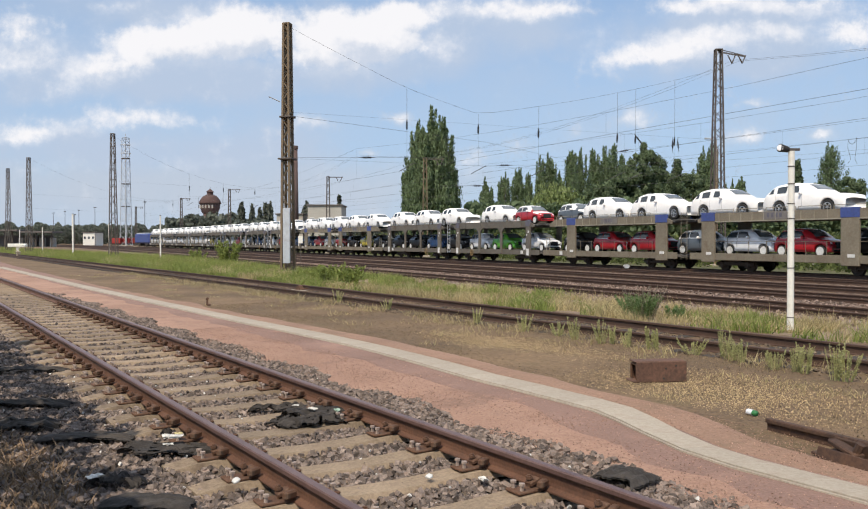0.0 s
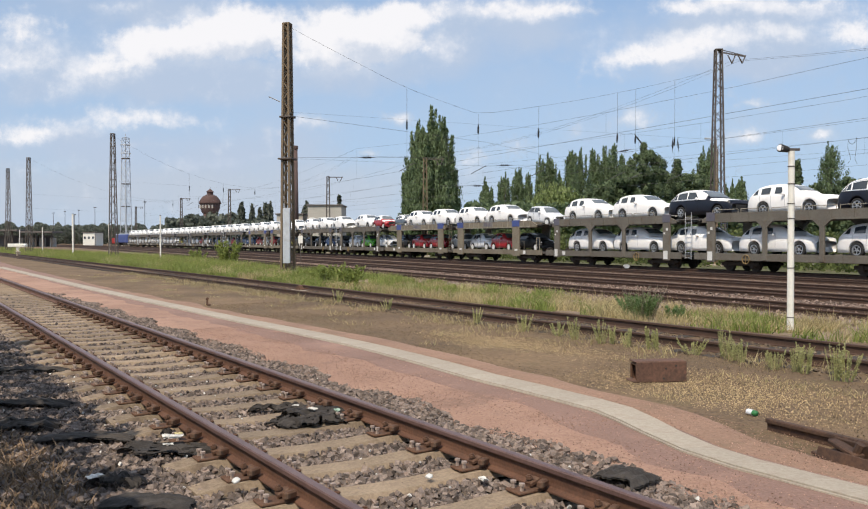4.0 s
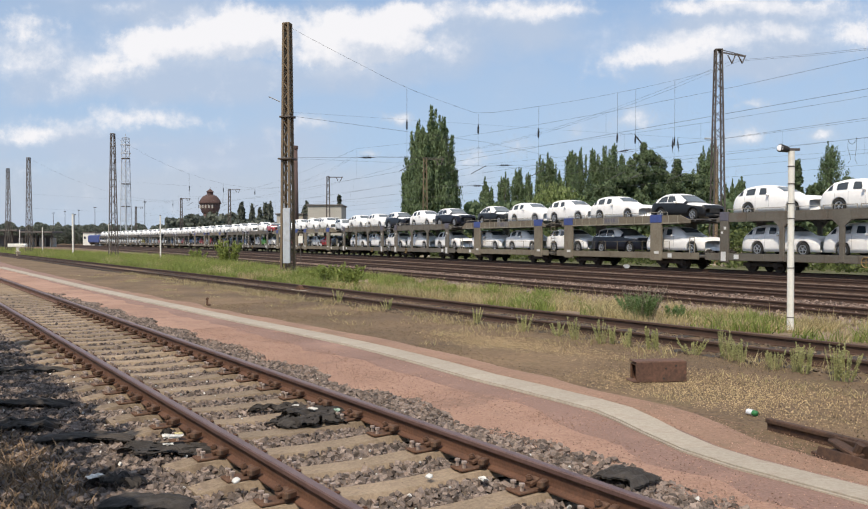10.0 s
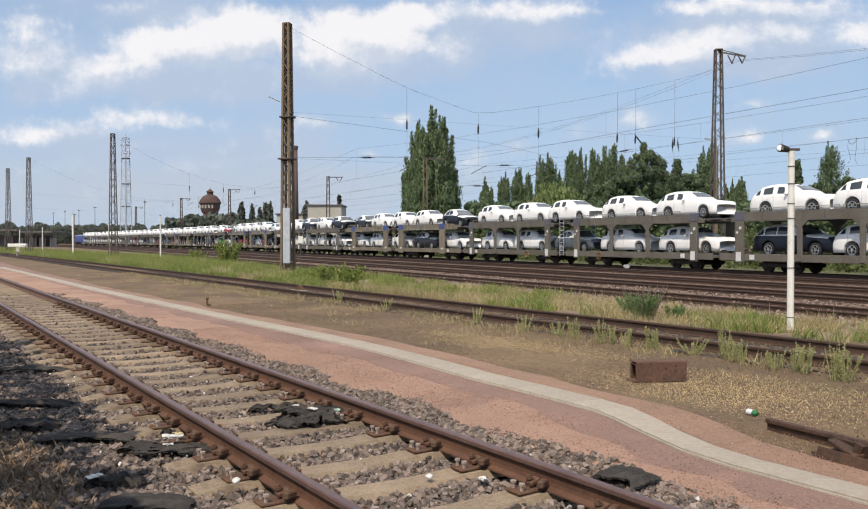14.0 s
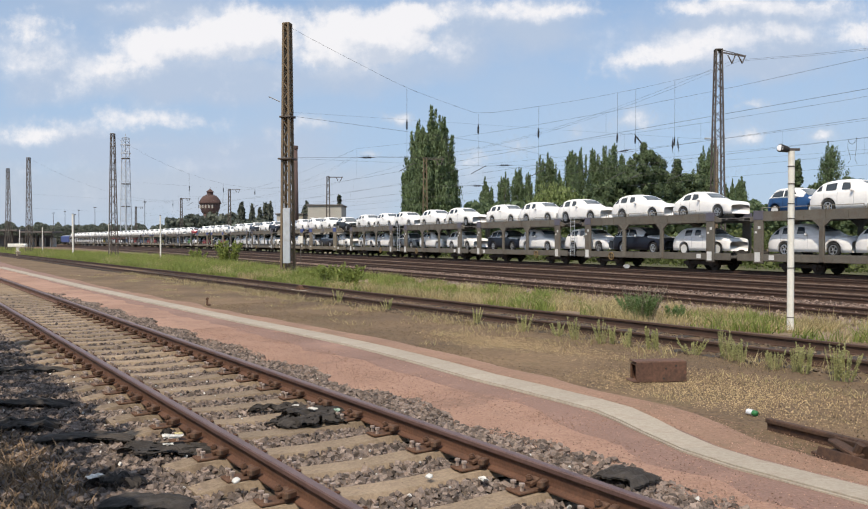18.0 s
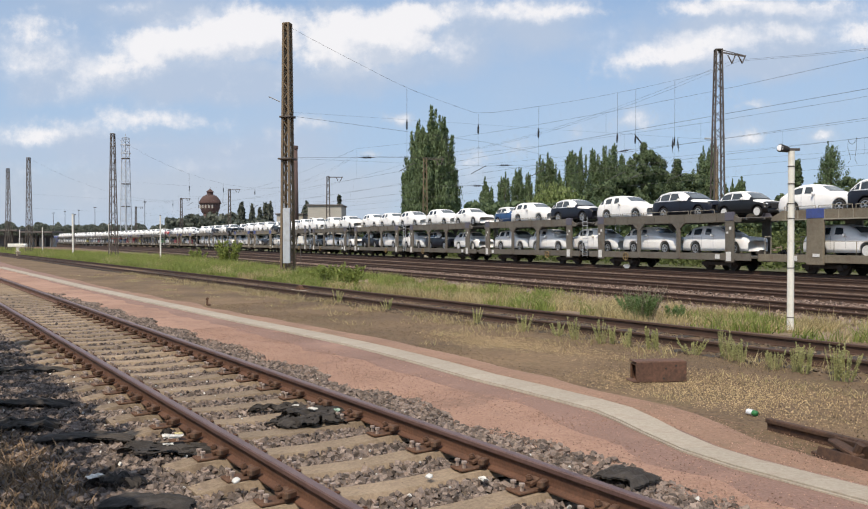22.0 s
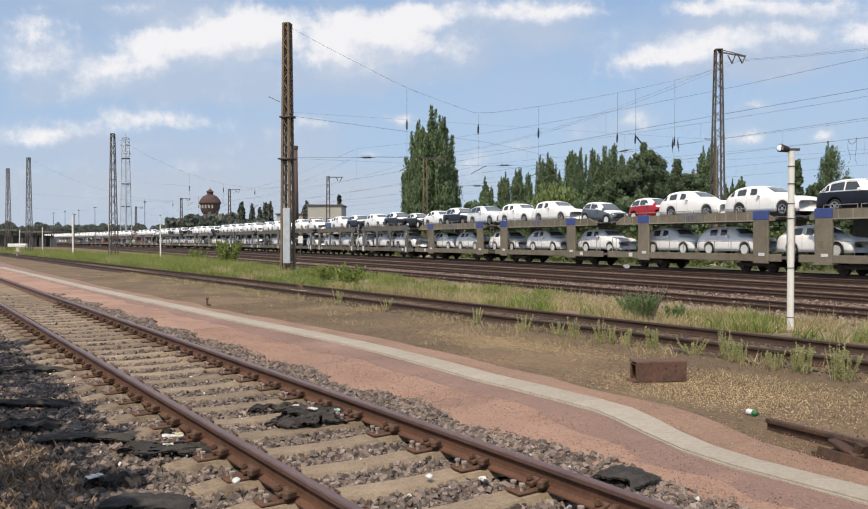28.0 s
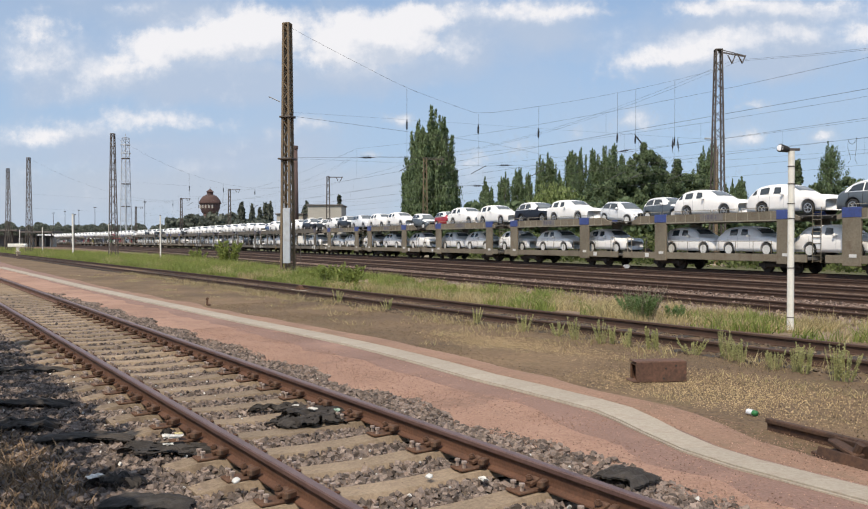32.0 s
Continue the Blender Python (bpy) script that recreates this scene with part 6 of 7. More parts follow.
def crown_points(g, n, height, radius, shape):
    """Points of a crown made of many separate sprays: columnar poplar, round, conifer or weeping."""
    m = {"poplar": 64, "conifer": 90, "weeping": 110}.get(shape, 90)
    z = (np.arange(m) + g.random(m)) / m
    a = g.uniform(0, 2 * np.pi, m)
    if shape == "poplar":
        prof = np.minimum(1, 0.62 + z * 1.1) * np.maximum(1 - z * z, 0) ** 0.55 * g.uniform(0.7, 1.15, m)
        r = radius * prof * np.sqrt(g.uniform(0.15, 1.0, m))
        base = np.c_[np.cos(a) * r * 0.6, np.sin(a) * r * 0.6, height * (0.03 + 0.70 * z)]
        tip = np.c_[np.cos(a) * r, np.sin(a) * r, height * np.minimum(0.03 + 0.70 * z + g.uniform(0.14, 0.26, m), g.uniform(0.86, 1.0, m))]
        fat = radius * 0.30 * (0.4 + 0.85 * prof)
    elif shape == "conifer":
        r = radius * (1 - z) ** 0.85 * g.uniform(0.7, 1.1, m)
        base = np.c_[np.zeros(m), np.zeros(m), height * (0.12 + 0.85 * z)]
        tip = base + np.c_[np.cos(a) * r, np.sin(a) * r, -0.10 * r]
        fat = radius * 0.12 * np.ones(m)
    elif shape == "weeping":
        r = radius * np.sqrt(g.random(m)) * 0.85
        top = height * np.sqrt(np.maximum(1 - (r / radius) ** 2, 0.05)) * g.uniform(0.85, 1.0, m)
        base = np.c_[np.cos(a) * r, np.sin(a) * r, top]
        tip = np.c_[np.cos(a) * r * 1.15, np.sin(a) * r * 1.15, top * 0.25]
        fat = radius * 0.10 * np.ones(m)
    else:
        u = 2 * z - 1
        r = np.sqrt(1 - u * u) * radius * g.uniform(0.45, 0.95, m)
        base = np.c_[np.cos(a) * r, np.sin(a) * r, height * (0.56 + 0.36 * u)]
        tip = base * np.array([1.12, 1.12, 1.0]) + np.c_[np.zeros(m), np.zeros(m), 0.05 * height * np.ones(m)]
        fat = radius * 0.17 * g.uniform(0.6, 1.3, m)
    k = g.integers(0, m, n)
    f = g.random(n)
    taper = (1 - 0.75 * f) if shape == "poplar" else (1 - 0.4 * f)
    axis = base[k] + (tip[k] - base[k]) * f[:, None]
    p = axis + g.normal(0, 0.55, (n, 3)) * (fat[k] * taper)[:, None]
    p[:, 2] = np.clip(p[:, 2], 0.15, height * 1.01)
    return p, (p - axis) / (fat[k] * taper)[:, None]


def tree(x, y, height, radius, shape, material, seed, n, leaf, label, name="poplar_tree", category="tree", group="poplars", limbs=9):
    g = np.random.default_rng(seed)
    t = thing(name, label, category, Matrix.Translation((x, y, LOW - 0.05)), group=group)
    tr = Shape().rod((0, 0, 0), (0, 0, height * 0.55), 0.018 * height, 7, 0.009 * height).rod((0, 0, height * 0.55), (0.004 * height, 0, height * 0.72), 0.009 * height, 6, 0.002 * height)
    part("trunk", tr, BARK, t)
    lb = Shape()
    for i in range(limbs):
        h = height * (0.10 + (0.48 if shape == "poplar" else 0.55) * i / limbs)
        a = g.uniform(0, 6.28)
        r = radius * 0.5 * (1 - i / limbs * 0.6)
        up = height * (0.22 if shape == "poplar" else 0.10)
        lb.rod((0, 0, h), (r * math.cos(a), r * math.sin(a), h + up), 0.006 * height, 5, 0.002 * height)
    part("limbs", lb, BARK, t)
    p, out = crown_points(g, n, height, radius, shape)
    k = len(p)
    s = g.uniform(0.6, 1.3, k) * leaf
    place = turns(k, g, s, s * 0.75, s)
    if shape in ("poplar", "weeping"):
        a, b = g.uniform(0, 6.283, k), g.normal(0, 0.45, k)
        right = np.c_[np.cos(a), np.sin(a), np.zeros(k)]
        back = np.c_[-np.sin(a), np.cos(a), np.zeros(k)]
        up = back * np.sin(b)[:, None] + np.array((0, 0, 1.0)) * np.cos(b)[:, None]
        place = np.stack([right * (0.5 * s)[:, None], up * (1.35 * s)[:, None], np.cross(right, up) * s[:, None]], 2)
    # leaves of one spray face outwards together, so that sprays read as lit and shaded tufts
    out = out * 0.9 + np.c_[p[:, :2] / radius, np.full(k, 0.25)] * 0.8 + g.normal(0, 0.30, (k, 3))
    out /= np.linalg.norm(out, axis=1)[:, None]
    place[np.einsum("ni,ni->n", place[:, :, 2], out) < 0, :, 0] *= -1
    me = scatter_mesh("crown", LEAF_V, LEAF_F, (place, p), material, out)
    tagged(part("crown", me, None, t), kind="stuff")
    return t


def tree_px(x, y_top, depth, half_px, shape, material, seed, n, leaf, label, **kw):
    p = at_bearing(bearing(x), depth)
    tree(p.x, p.y, (435 - y_top + (6 if shape == "poplar" else 0)) / 1520 * depth + EYE_Z + 0.25, half_px * (1.8 if shape == "poplar" else 1.1) / 1520 * depth, shape, material, seed, n, leaf, label, **kw)


for i, (x, yt, w, dd) in enumerate(((779, 180, 21, 0), (754, 210, 18, 2), (802, 198, 17, 3), (740, 285, 12, 1), (814, 268, 12, 4), (765, 222, 19, -3), (790, 216, 20, -2), (748, 318, 16, -4), (806, 320, 15, -4))):
    tree_px(x, yt, 105 + dd, w, "poplar", POPLAR, 100 + i, 25000, 0.17, "tall dense green poplar in a clump behind the train")
for i, (x, yt, w) in enumerate(((876, 322, 10), (886, 338, 8), (911, 308, 11), (937, 296, 12), (954, 308, 8), (978, 276, 12), (992, 267, 13), (1010, 306, 11), (1032, 254, 15), (1050, 262, 12), (1071, 260, 13), (1091, 256, 13), (1109, 249, 16), (1123, 268, 8), (1268, 262, 14), (1281, 250, 13), (1337, 314, 12), (1500, 242, 20), (1323, 322, 7), (1311, 330, 6))):
    tree_px(x, yt, 160 + (i % 4) * 4, w, "poplar", POPLAR, 130 + i, 15000, 0.20, "slim green poplar in the row behind the yard")
for i, (x, yt, w, sh) in enumerate(((1165, 268, 44, "round"), (1162, 256, 34, "conifer"), (1222, 288, 40, "conifer"), (1140, 300, 40, "round"), (1195, 305, 44, "round"), (1250, 312, 42, "round"), (1440, 288, 26, "conifer"), (1535, 318, 36, "round"), (1478, 330, 30, "round"), (1090, 330, 40, "round"), (1415, 350, 26, "round"))):
    tree_px(x, yt, 138 + (i % 3) * 5, w, sh, DEEP_LEAF, 160 + i, 22000, 0.25, "dark green broad tree behind the yard" if sh == "round" else "dark green conifer behind the yard", name="broad_tree" if sh == "round" else "conifer_tree", group="trees behind the yard")
tree_px(1005, 326, 120, 68, "weeping", WILLOW, 180, 22000, 0.24, "light green rounded willow behind the train", name="willow_tree", group="trees behind the yard")
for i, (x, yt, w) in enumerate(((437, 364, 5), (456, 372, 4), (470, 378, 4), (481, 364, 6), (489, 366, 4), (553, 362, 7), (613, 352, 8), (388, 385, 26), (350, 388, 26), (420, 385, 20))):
    tree_px(x, yt, 240, w, "poplar" if w < 8 else "conifer" if w == 8 else "round", HAZED_LEAF, 190 + i, 1200, 0.9, "far green tree beyond the yard", name="far_tree", group="far trees")


def woods(name, label, x0, x1, depth, top, spread, n, leaf, material, seed, base=440.0):
    """Far or dense growth as one mass of leaf clumps between two bearings."""
    g = np.random.default_rng(seed)
    xs = g.uniform(x0, x1, n)
    lim = np.array([noise.noise((v * 0.035, seed, 0)) + 0.6 * noise.noise((v * 0.11, seed, 3)) for v in xs])
    yt = top - spread * lim
    f = g.random(n) ** 0.8
    d = depth + g.uniform(-0.06, 0.06, n) * depth
    z = np.maximum(((435 - (base + (yt - base) * f)) / 1520) * d + EYE_Z, LOW)
    p = np.array([tuple(at_bearing((x - 784) / 1520, q)) for x, q in zip(xs, d)])
    s = g.uniform(0.6, 1.4, n) * leaf
    me = scatter_mesh(name, LEAF_V, LEAF_F, (turns(n, g, s, s * 0.8, s), np.c_[p, z]), material)
    return tagged(new(name, me), label, "woods", kind="stuff")


# far growth in the leaf colour greyed for haze
woods("far_woods", "hazy far treeline along the horizon", -80, 420, 480, 407, 11, 60000, 0.75, HAZED_LEAF, 1)
woods("far_woods", "bushes round the water tower", 300, 480, 250, 396, 12, 9000, 0.8, HAZED_LEAF, 2)
woods("far_woods", "green growth beyond the yard", 420, 900, 230, 402, 14, 15000, 0.8, HAZED_LEAF, 3)


def far_hedge():
    g = np.random.default_rng(77)
    n = 60000
    s = g.uniform(-55, 150, n)
    o = np.where(g.random(n) < 0.10, g.uniform(43.5, 47, n), g.uniform(47, 52, n))
    top = 2.4 + np.array([1.3 * noise.noise((v * 0.16, 2, 0)) + 0.7 * noise.noise((v * 0.5, 6, 0)) for v in s])
    z = LOW + np.where(o < 47, 0.55, np.maximum(top, 0.5)) * g.random(n)
    p = np.array([tuple(course(a, b)[0]) for a, b in zip(s, o)])
    q = g.uniform(0.6, 1.4, n) * 0.20
    me = scatter_mesh("hedge", LEAF_V, LEAF_F, (turns(n, g, q, q * 0.8, q), np.c_[p, z]), WEED)
    tagged(new("hedge", me), "yellow-green bushes along the far side of the yard", "hedge", kind="stuff")


far_hedge()
woods("hedge", "dense green undergrowth under the trees", 840, 1750, 120, 368, 16, 30000, 0.5, DEEP_LEAF, 5)


# ---- buildings ----
WALL = surface("grey_render", (0.34, 0.32, 0.28), (0.48, 0.45, 0.40), 0.9, 0, 0.4, 8, 0.1, 0.01)
ROOF = surface("dark_roof", (0.09, 0.08, 0.075), (0.17, 0.15, 0.14), 0.85, 0, 0.5, 8, 0.1, 0.01)
TILE = surface("brown_roof_tile", (0.055, 0.032, 0.028), (0.115, 0.065, 0.055), 0.85, 0, 0.5, 4, 0.2, 0.02)
BRICK = surface("brown_brick", (0.075, 0.05, 0.045), (0.14, 0.09, 0.08), 0.9, 0, 0.6, 6, 0.2, 0.01)
VIEW_TURN = radians(57.2)


def flat_building(x0, x1, yt, depth, deep, label, windows=0, wall=WALL):
    a, b = at_bearing(bearing(x0), depth), at_bearing(bearing(x1), depth)
    w, h = (b - a).length, (435 - yt) / 1520 * depth + EYE_Z + 0.2
    c = (a + b) / 2
    t = thing("building", label, "building", Matrix.Translation((c.x, c.y, LOW)) @ Matrix.Rotation(VIEW_TURN, 4, "Z"))
    part("wall", Shape().box((0, deep / 2, h / 2), (w, deep, h)), wall, t)
    part("roof", Shape().box((0, deep / 2, h + 0.15), (w + 0.6, deep + 0.6, 0.3), None, 0.05), ROOF, t)
    for i in range(windows):
        wx = -w / 2 + w * (i + 0.5) / windows
        wd = part("window", Shape().box((wx, -0.04, h * 0.62), (w / windows * 0.5, 0.10, h * 0.22), None, 0.02), PLATE, t)
        part("pane", Shape().box((wx, -0.10, h * 0.62), (w / windows * 0.42, 0.03, h * 0.18)), GLASS, wd)
    return t


flat_building(556, 617, 372, 190, 10, "flat-roofed grey concrete building beyond the train", 4)
flat_building(500, 547, 388, 195, 8, "low flat-roofed grey building beyond the train", 3)
flat_building(150, 172, 421, 330, 8, "far white house near the platforms", 3, WHITE)


def chimney():
    p = at_bearing(bearing(533), 190)
    t = thing("chimney", "tall dark brick factory chimney", "chimney", Matrix.Translation((p.x, p.y, LOW)))
    part("shaft", Shape().lathe([(0.95, 0), (0.62, 22.6)], 14), BRICK, t, "", True)
    part("crown_ring", Shape().lathe([(0.62, 22.4), (0.78, 22.6), (0.78, 23.2), (0.62, 23.3)], 14), BRICK, t)


chimney()


def water_tower():
    p = at_bearing(bearing(380), 330)
    t = thing("water_tower", "old water tower with a bulging brown roof", "water tower", Matrix.Translation((p.x, p.y, LOW)))
    part("shaft", Shape().lathe([(2.9, 0), (2.6, 12.6)], 16), BRICK, t, "", True)
    part("tank", Shape().lathe([(2.6, 12.2), (3.2, 13.0), (3.8, 14.6), (3.95, 16.4)], 18), BRICK, t, "", True)
    part("roof", Shape().lathe([(4.35, 16.3), (4.3, 16.8), (3.75, 18.0), (2.8, 19.2), (1.5, 19.9)], 18), TILE, t, "brown domed roof", True)
    part("lantern", Shape().lathe([(1.25, 19.8), (1.25, 20.9), (1.6, 21.0), (0.12, 22.2)], 12), TILE, t)
    part("finial", Shape().rod((0, 0, 22.1), (0, 0, 23.0), 0.06, 5), MAST_DARK, t)
    for k in range(9):
        g = math.pi + 0.4 + k * 0.33
        part("window", Shape().box((3.86 * math.cos(g), 3.86 * math.sin(g), 15.2), (0.3, 0.55, 1.3), Matrix.Rotation(g, 3, "Z")), WALL, t, "pale blind arch between piers")


water_tower()


def platform_canopy():
    a, b = at_bearing(bearing(-30), 250), at_bearing(bearing(98), 250)
    w, c = (b - a).length, (a + b) / 2
    t = thing("platform_canopy", "dark far-off platform canopy on posts", "canopy", Matrix.Translation((c.x, c.y, LOW)) @ Matrix.Rotation(VIEW_TURN, 4, "Z"))
    for i in range(2):
        x = -w / 4 + i * w / 2
        part("roof", Shape().box((x, 3, 5.0 - 0.5 * i), (w / 2 - 0.5, 7, 0.5), None, 0.05), ROOF, t)
    for i in range(9):
        part("post", Shape().box((-w / 2 + w * (i + 0.5) / 9, 1.0, 2.4), (0.3, 0.3, 4.6)), MAST_DARK, t)
    part("back_wall", Shape().box((-2, 6.5, 1.8), (w * 0.9, 0.3, 3.4)), ROOF, t)
    for i in range(4):
        part("hut", Shape().box((-w / 2 + w * (0.45 + 0.15 * i), 4, 1.4), (1.4, 1.4, 2.8)), WALL, t)


platform_canopy()
for i, (x, d) in enumerate(((212, 300), (228, 302), (245, 304))):
    p = at_bearing(bearing(x), d)
    t = thing("freight_wagon", "red freight wagon standing in the far yard", "rail wagon", Matrix.Translation((p.x, p.y, LOW)) @ Matrix.Rotation(VIEW_TURN, 4, "Z"), group="red freight wagons")
    part("body", Shape().box((0, 0, 1.9), (3.1 + 0.1 * i, 2.8, 1.9), None, 0.1), paint("wagon_red", (0.33, 0.03, 0.025), 0.6, 0), t)
    part("underframe", Shape().box((0, 0, 0.7), (3.0, 2.4, 0.5)), WAGON_DARK, t)

# unseen shrubs beside the camera, added only to cast shade on the near ballast
for i, (x, y, h, r) in enumerate(((-13.9, -0.45, 4.3, 1.0), (-12.2, -0.55, 4.3, 1.0), (-10.6, -0.65, 4.4, 1.0), (-9.1, -0.75, 4.4, 1.0), (-7.6, -0.9, 4.4, 1.0), (-6.2, -1.0, 4.4, 1.0), (-4.8, -1.2, 4.3, 1.0), (-3.2, -1.6, 4.3, 1.0))):
    tree(x, y - (0.28 if x < -8 else 0.04), h, r, "round", WEED, 300 + i, 620, 0.17, "unseen thin leafy shrub added to shade the near ballast", name="shrub", category="shrub", group="shrubs by the siding", limbs=6)


# ---- small line fittings ----
def line_fitting(x, y, depth, tilt, size, label, reach=3.0):
    """Short dark ribbed insulator in a wire, tilted in its plane."""
    p = at_bearing(bearing(x), depth)
    z = (435 - y) / 1520 * depth + EYE_Z
    d = Vector((math.cos(VIEW_TURN) * math.cos(tilt), math.sin(VIEW_TURN) * math.cos(tilt), math.sin(tilt)))
    ob = thing("line_insulator", label, "insulator", Matrix.Translation((p.x, p.y, z)), group="insulators")
    sh = Shape().rod(-d * size * 0.5, d * size * 0.5, 0.035, 6)
    for k in range(4):
        q = d * size * (-0.32 + 0.2 * k)
        sh.rod(q, q + d * size * 0.08, 0.07, 8)
    part("body", sh, TYRE, ob)
    up = abs(math.sin(tilt)) > 0.3
    part("hanger", Shape().rod((0, 0, -0.6), (0, 0, max(0.5, 9.12 - z)), 0.006, 4) if up or 55 < depth < 60 else Shape().rod(-d * reach, d * reach, 0.006, 4), WIRE, ob)
    part("end_clamp", Shape().rod(d * size * 0.5, d * size * 0.85, 0.02, 5), WIRE, ob)
    part("end_clamp", Shape().rod(-d * size * 0.85, -d * size * 0.5, 0.02, 5), WIRE, ob)
    return ob


line_fitting(663, 285, 48.5, 0.0, 0.60, "dark rusty insulator in an overhead wire", 4.6)
line_fitting(911, 299, 62, 0.0, 0.70, "dark insulator in a horizontal cross wire")
line_fitting(862, 336, 62, 0.0, 0.60, "dark insulator in a horizontal cross wire")
line_fitting(1214, 262, 60.1, 1.57, 0.55, "dark insulator on a double hanger")
line_fitting(1224, 263, 60.3, 1.70, 0.55, "dark insulator on a double hanger")
line_fitting(1153, 253, 58.9, -0.9, 0.60, "dark tilted insulator under a hanger")
line_fitting(1127, 273, 58.4, 0.2, 0.60, "dark insulator beside a steady arm")


def slack_loop():
    """Slack jumper wire hanging in two legs from a feeder."""
    d = 46.0
    pts = []
    for x, y in ((1530, 253), (1530, 268), (1534, 282), (1535, 289), (1530, 296)):
        p = at_bearing(bearing(x), d)
        pts.append((p.x, p.y, (435 - y) / 1520 * d + EYE_Z))
    wire("jumper_wire", "slack jumper wire hanging from a feeder", pts, 0.012)
    pts = []
    for x, y in ((1530, 253), (1533, 259), (1538, 261), (1543, 257), (1545, 248), (1546, 262), (1544, 280), (1543, 288), (1547, 296)):
        p = at_bearing(bearing(x), d)
        pts.append((p.x, p.y, (435 - y) / 1520 * d + EYE_Z))
    wire("jumper_wire", "slack jumper wire with a drooping loop", pts, 0.012)


slack_loop()


def lamp_pole():
    d = 62.0
    p = at_bearing(bearing(1292), d)
    h = (435 - 246) / 1520 * d + EYE_Z
    ob = thing("lamp_pole", "slim tan yard lamp pole with a side arm", "street lamp", Matrix.Translation((p.x, p.y, LOW - 0.05)), group="yard lamps")
    part("pole", Shape().rod((0, 0, 0), (0, 0, h), 0.11, 10, 0.07), TAN, ob)
    u = Vector((-math.cos(VIEW_TURN), -math.sin(VIEW_TURN), 0))
    part("arm", Shape().rod((0, 0, h - 0.1), u * 0.5 + Vector((0, 0, h + 0.05)), 0.03, 6), TAN, ob)
    part("lamp_head", Shape().box(u * 0.62 + Vector((0, 0, h + 0.05)), (0.45, 0.22, 0.12), Matrix.Rotation(VIEW_TURN, 3, "Z"), 0.04), GALV, ob)


TAN = surface("tan_pole", (0.22, 0.15, 0.08), (0.36, 0.26, 0.15), 0.8, 0, 2, 20, 0.1, 0.003)
lamp_pole()


def dwarf_signal():
    p = at_bearing(bearing(1132), 56.0)
    t = thing("dwarf_signal", "small white angular ground signal beyond the train", "rail signal", Matrix.Translation((p.x, p.y, LOW - 0.02)) @ Matrix.Rotation(VIEW_TURN, 4, "Z"))
    sh = Shape()
    pr = [(-0.22, 0.24), (-0.12, 0.34), (0.12, 0.34), (0.22, 0.24), (0.10, 0.10), (-0.10, 0.10)]
    n = len(pr)
    sh.add([(a, -0.12, b) for a, b in pr] + [(a, 0.12, b) for a, b in pr], [tuple(range(n)), tuple(range(2 * n - 1, n - 1, -1))] + [(i, n + i, n + (i + 1) % n, (i + 1) % n) for i in range(n)])
    part("box", sh, GALV, t)
    part("foot", Shape().rod((0, 0, 0), (0, 0, 0.12), 0.05, 8), MAST_DARK, t)


dwarf_signal()


def marker_sign(x, depth, z, w, h, label):
    """A white plate on a thin post beside the tracks."""
    p = at_bearing(bearing(x), depth)
    t = thing("marker_sign", label, "sign", Matrix.Translation((p.x, p.y, LOW)) @ Matrix.Rotation(VIEW_TURN, 4, "Z"))
    part("post", Shape().rod((0, 0.03, 0), (0, 0.03, z - LOW + h * 0.4), 0.025, 8), MAST_DARK, t)
    part("plate", Shape().box((0, -0.012, z - LOW), (w, 0.03, h), None, 0.008), WHITE, t, "white sign plate")


marker_sign(543, 56.0, 1.78, 0.30, 0.48, "white rectangular sign plate on a post by the mast")
marker_sign(531.5, 50.0, 0.78, 0.17, 0.30, "small white marker plate low beside the mast")


def scotch_block():
    """A weathered wheel stop lying on the weedy siding."""
    t = thing("wheel_stop", "pale weathered steel wheel stop on the weedy siding", "rail fitting", Matrix.Translation((-24.25, 10.62, 0.16)) @ Matrix.Rotation(radians(3), 4, "Z"))
    part("plate", Shape().box((0, 0.02, 0.012), (0.78, 0.16, 0.024), None, 0.006), CONCRETE, t)
    wedge = [(-0.20, 0.024), (0.22, 0.024), (0.16, 0.15), (0.05, 0.16)]
    part("wedge", Shape().add([(a, -0.05, b) for a, b in wedge] + [(a, 0.07, b) for a, b in wedge], [(3, 2, 1, 0), (4, 5, 6, 7), (0, 1, 5, 4), (1, 2, 6, 5), (2, 3, 7, 6), (3, 0, 4, 7)]), RUST, t)
    part("lever", Shape().rod((0.22, 0.02, 0.05), (0.48, 0.10, 0.10), 0.016, 6), RUST, t)


scotch_block()
p = at_bearing(bearing(33), 96.0)
t = thing("concrete_stub", "pale concrete marker stub in the weedy siding", "marker", Matrix.Translation((p.x, p.y, -0.1)))
part("base", Shape().box((0, 0, 0.22), (0.50, 0.40, 0.44), None, 0.04), CONCRETE, t)
part("cap", Shape().box((0, 0, 0.52), (0.62, 0.50, 0.16), None, 0.04), CONCRETE, t)

# ---- clouds ----
CLOUD_D = 3500.0
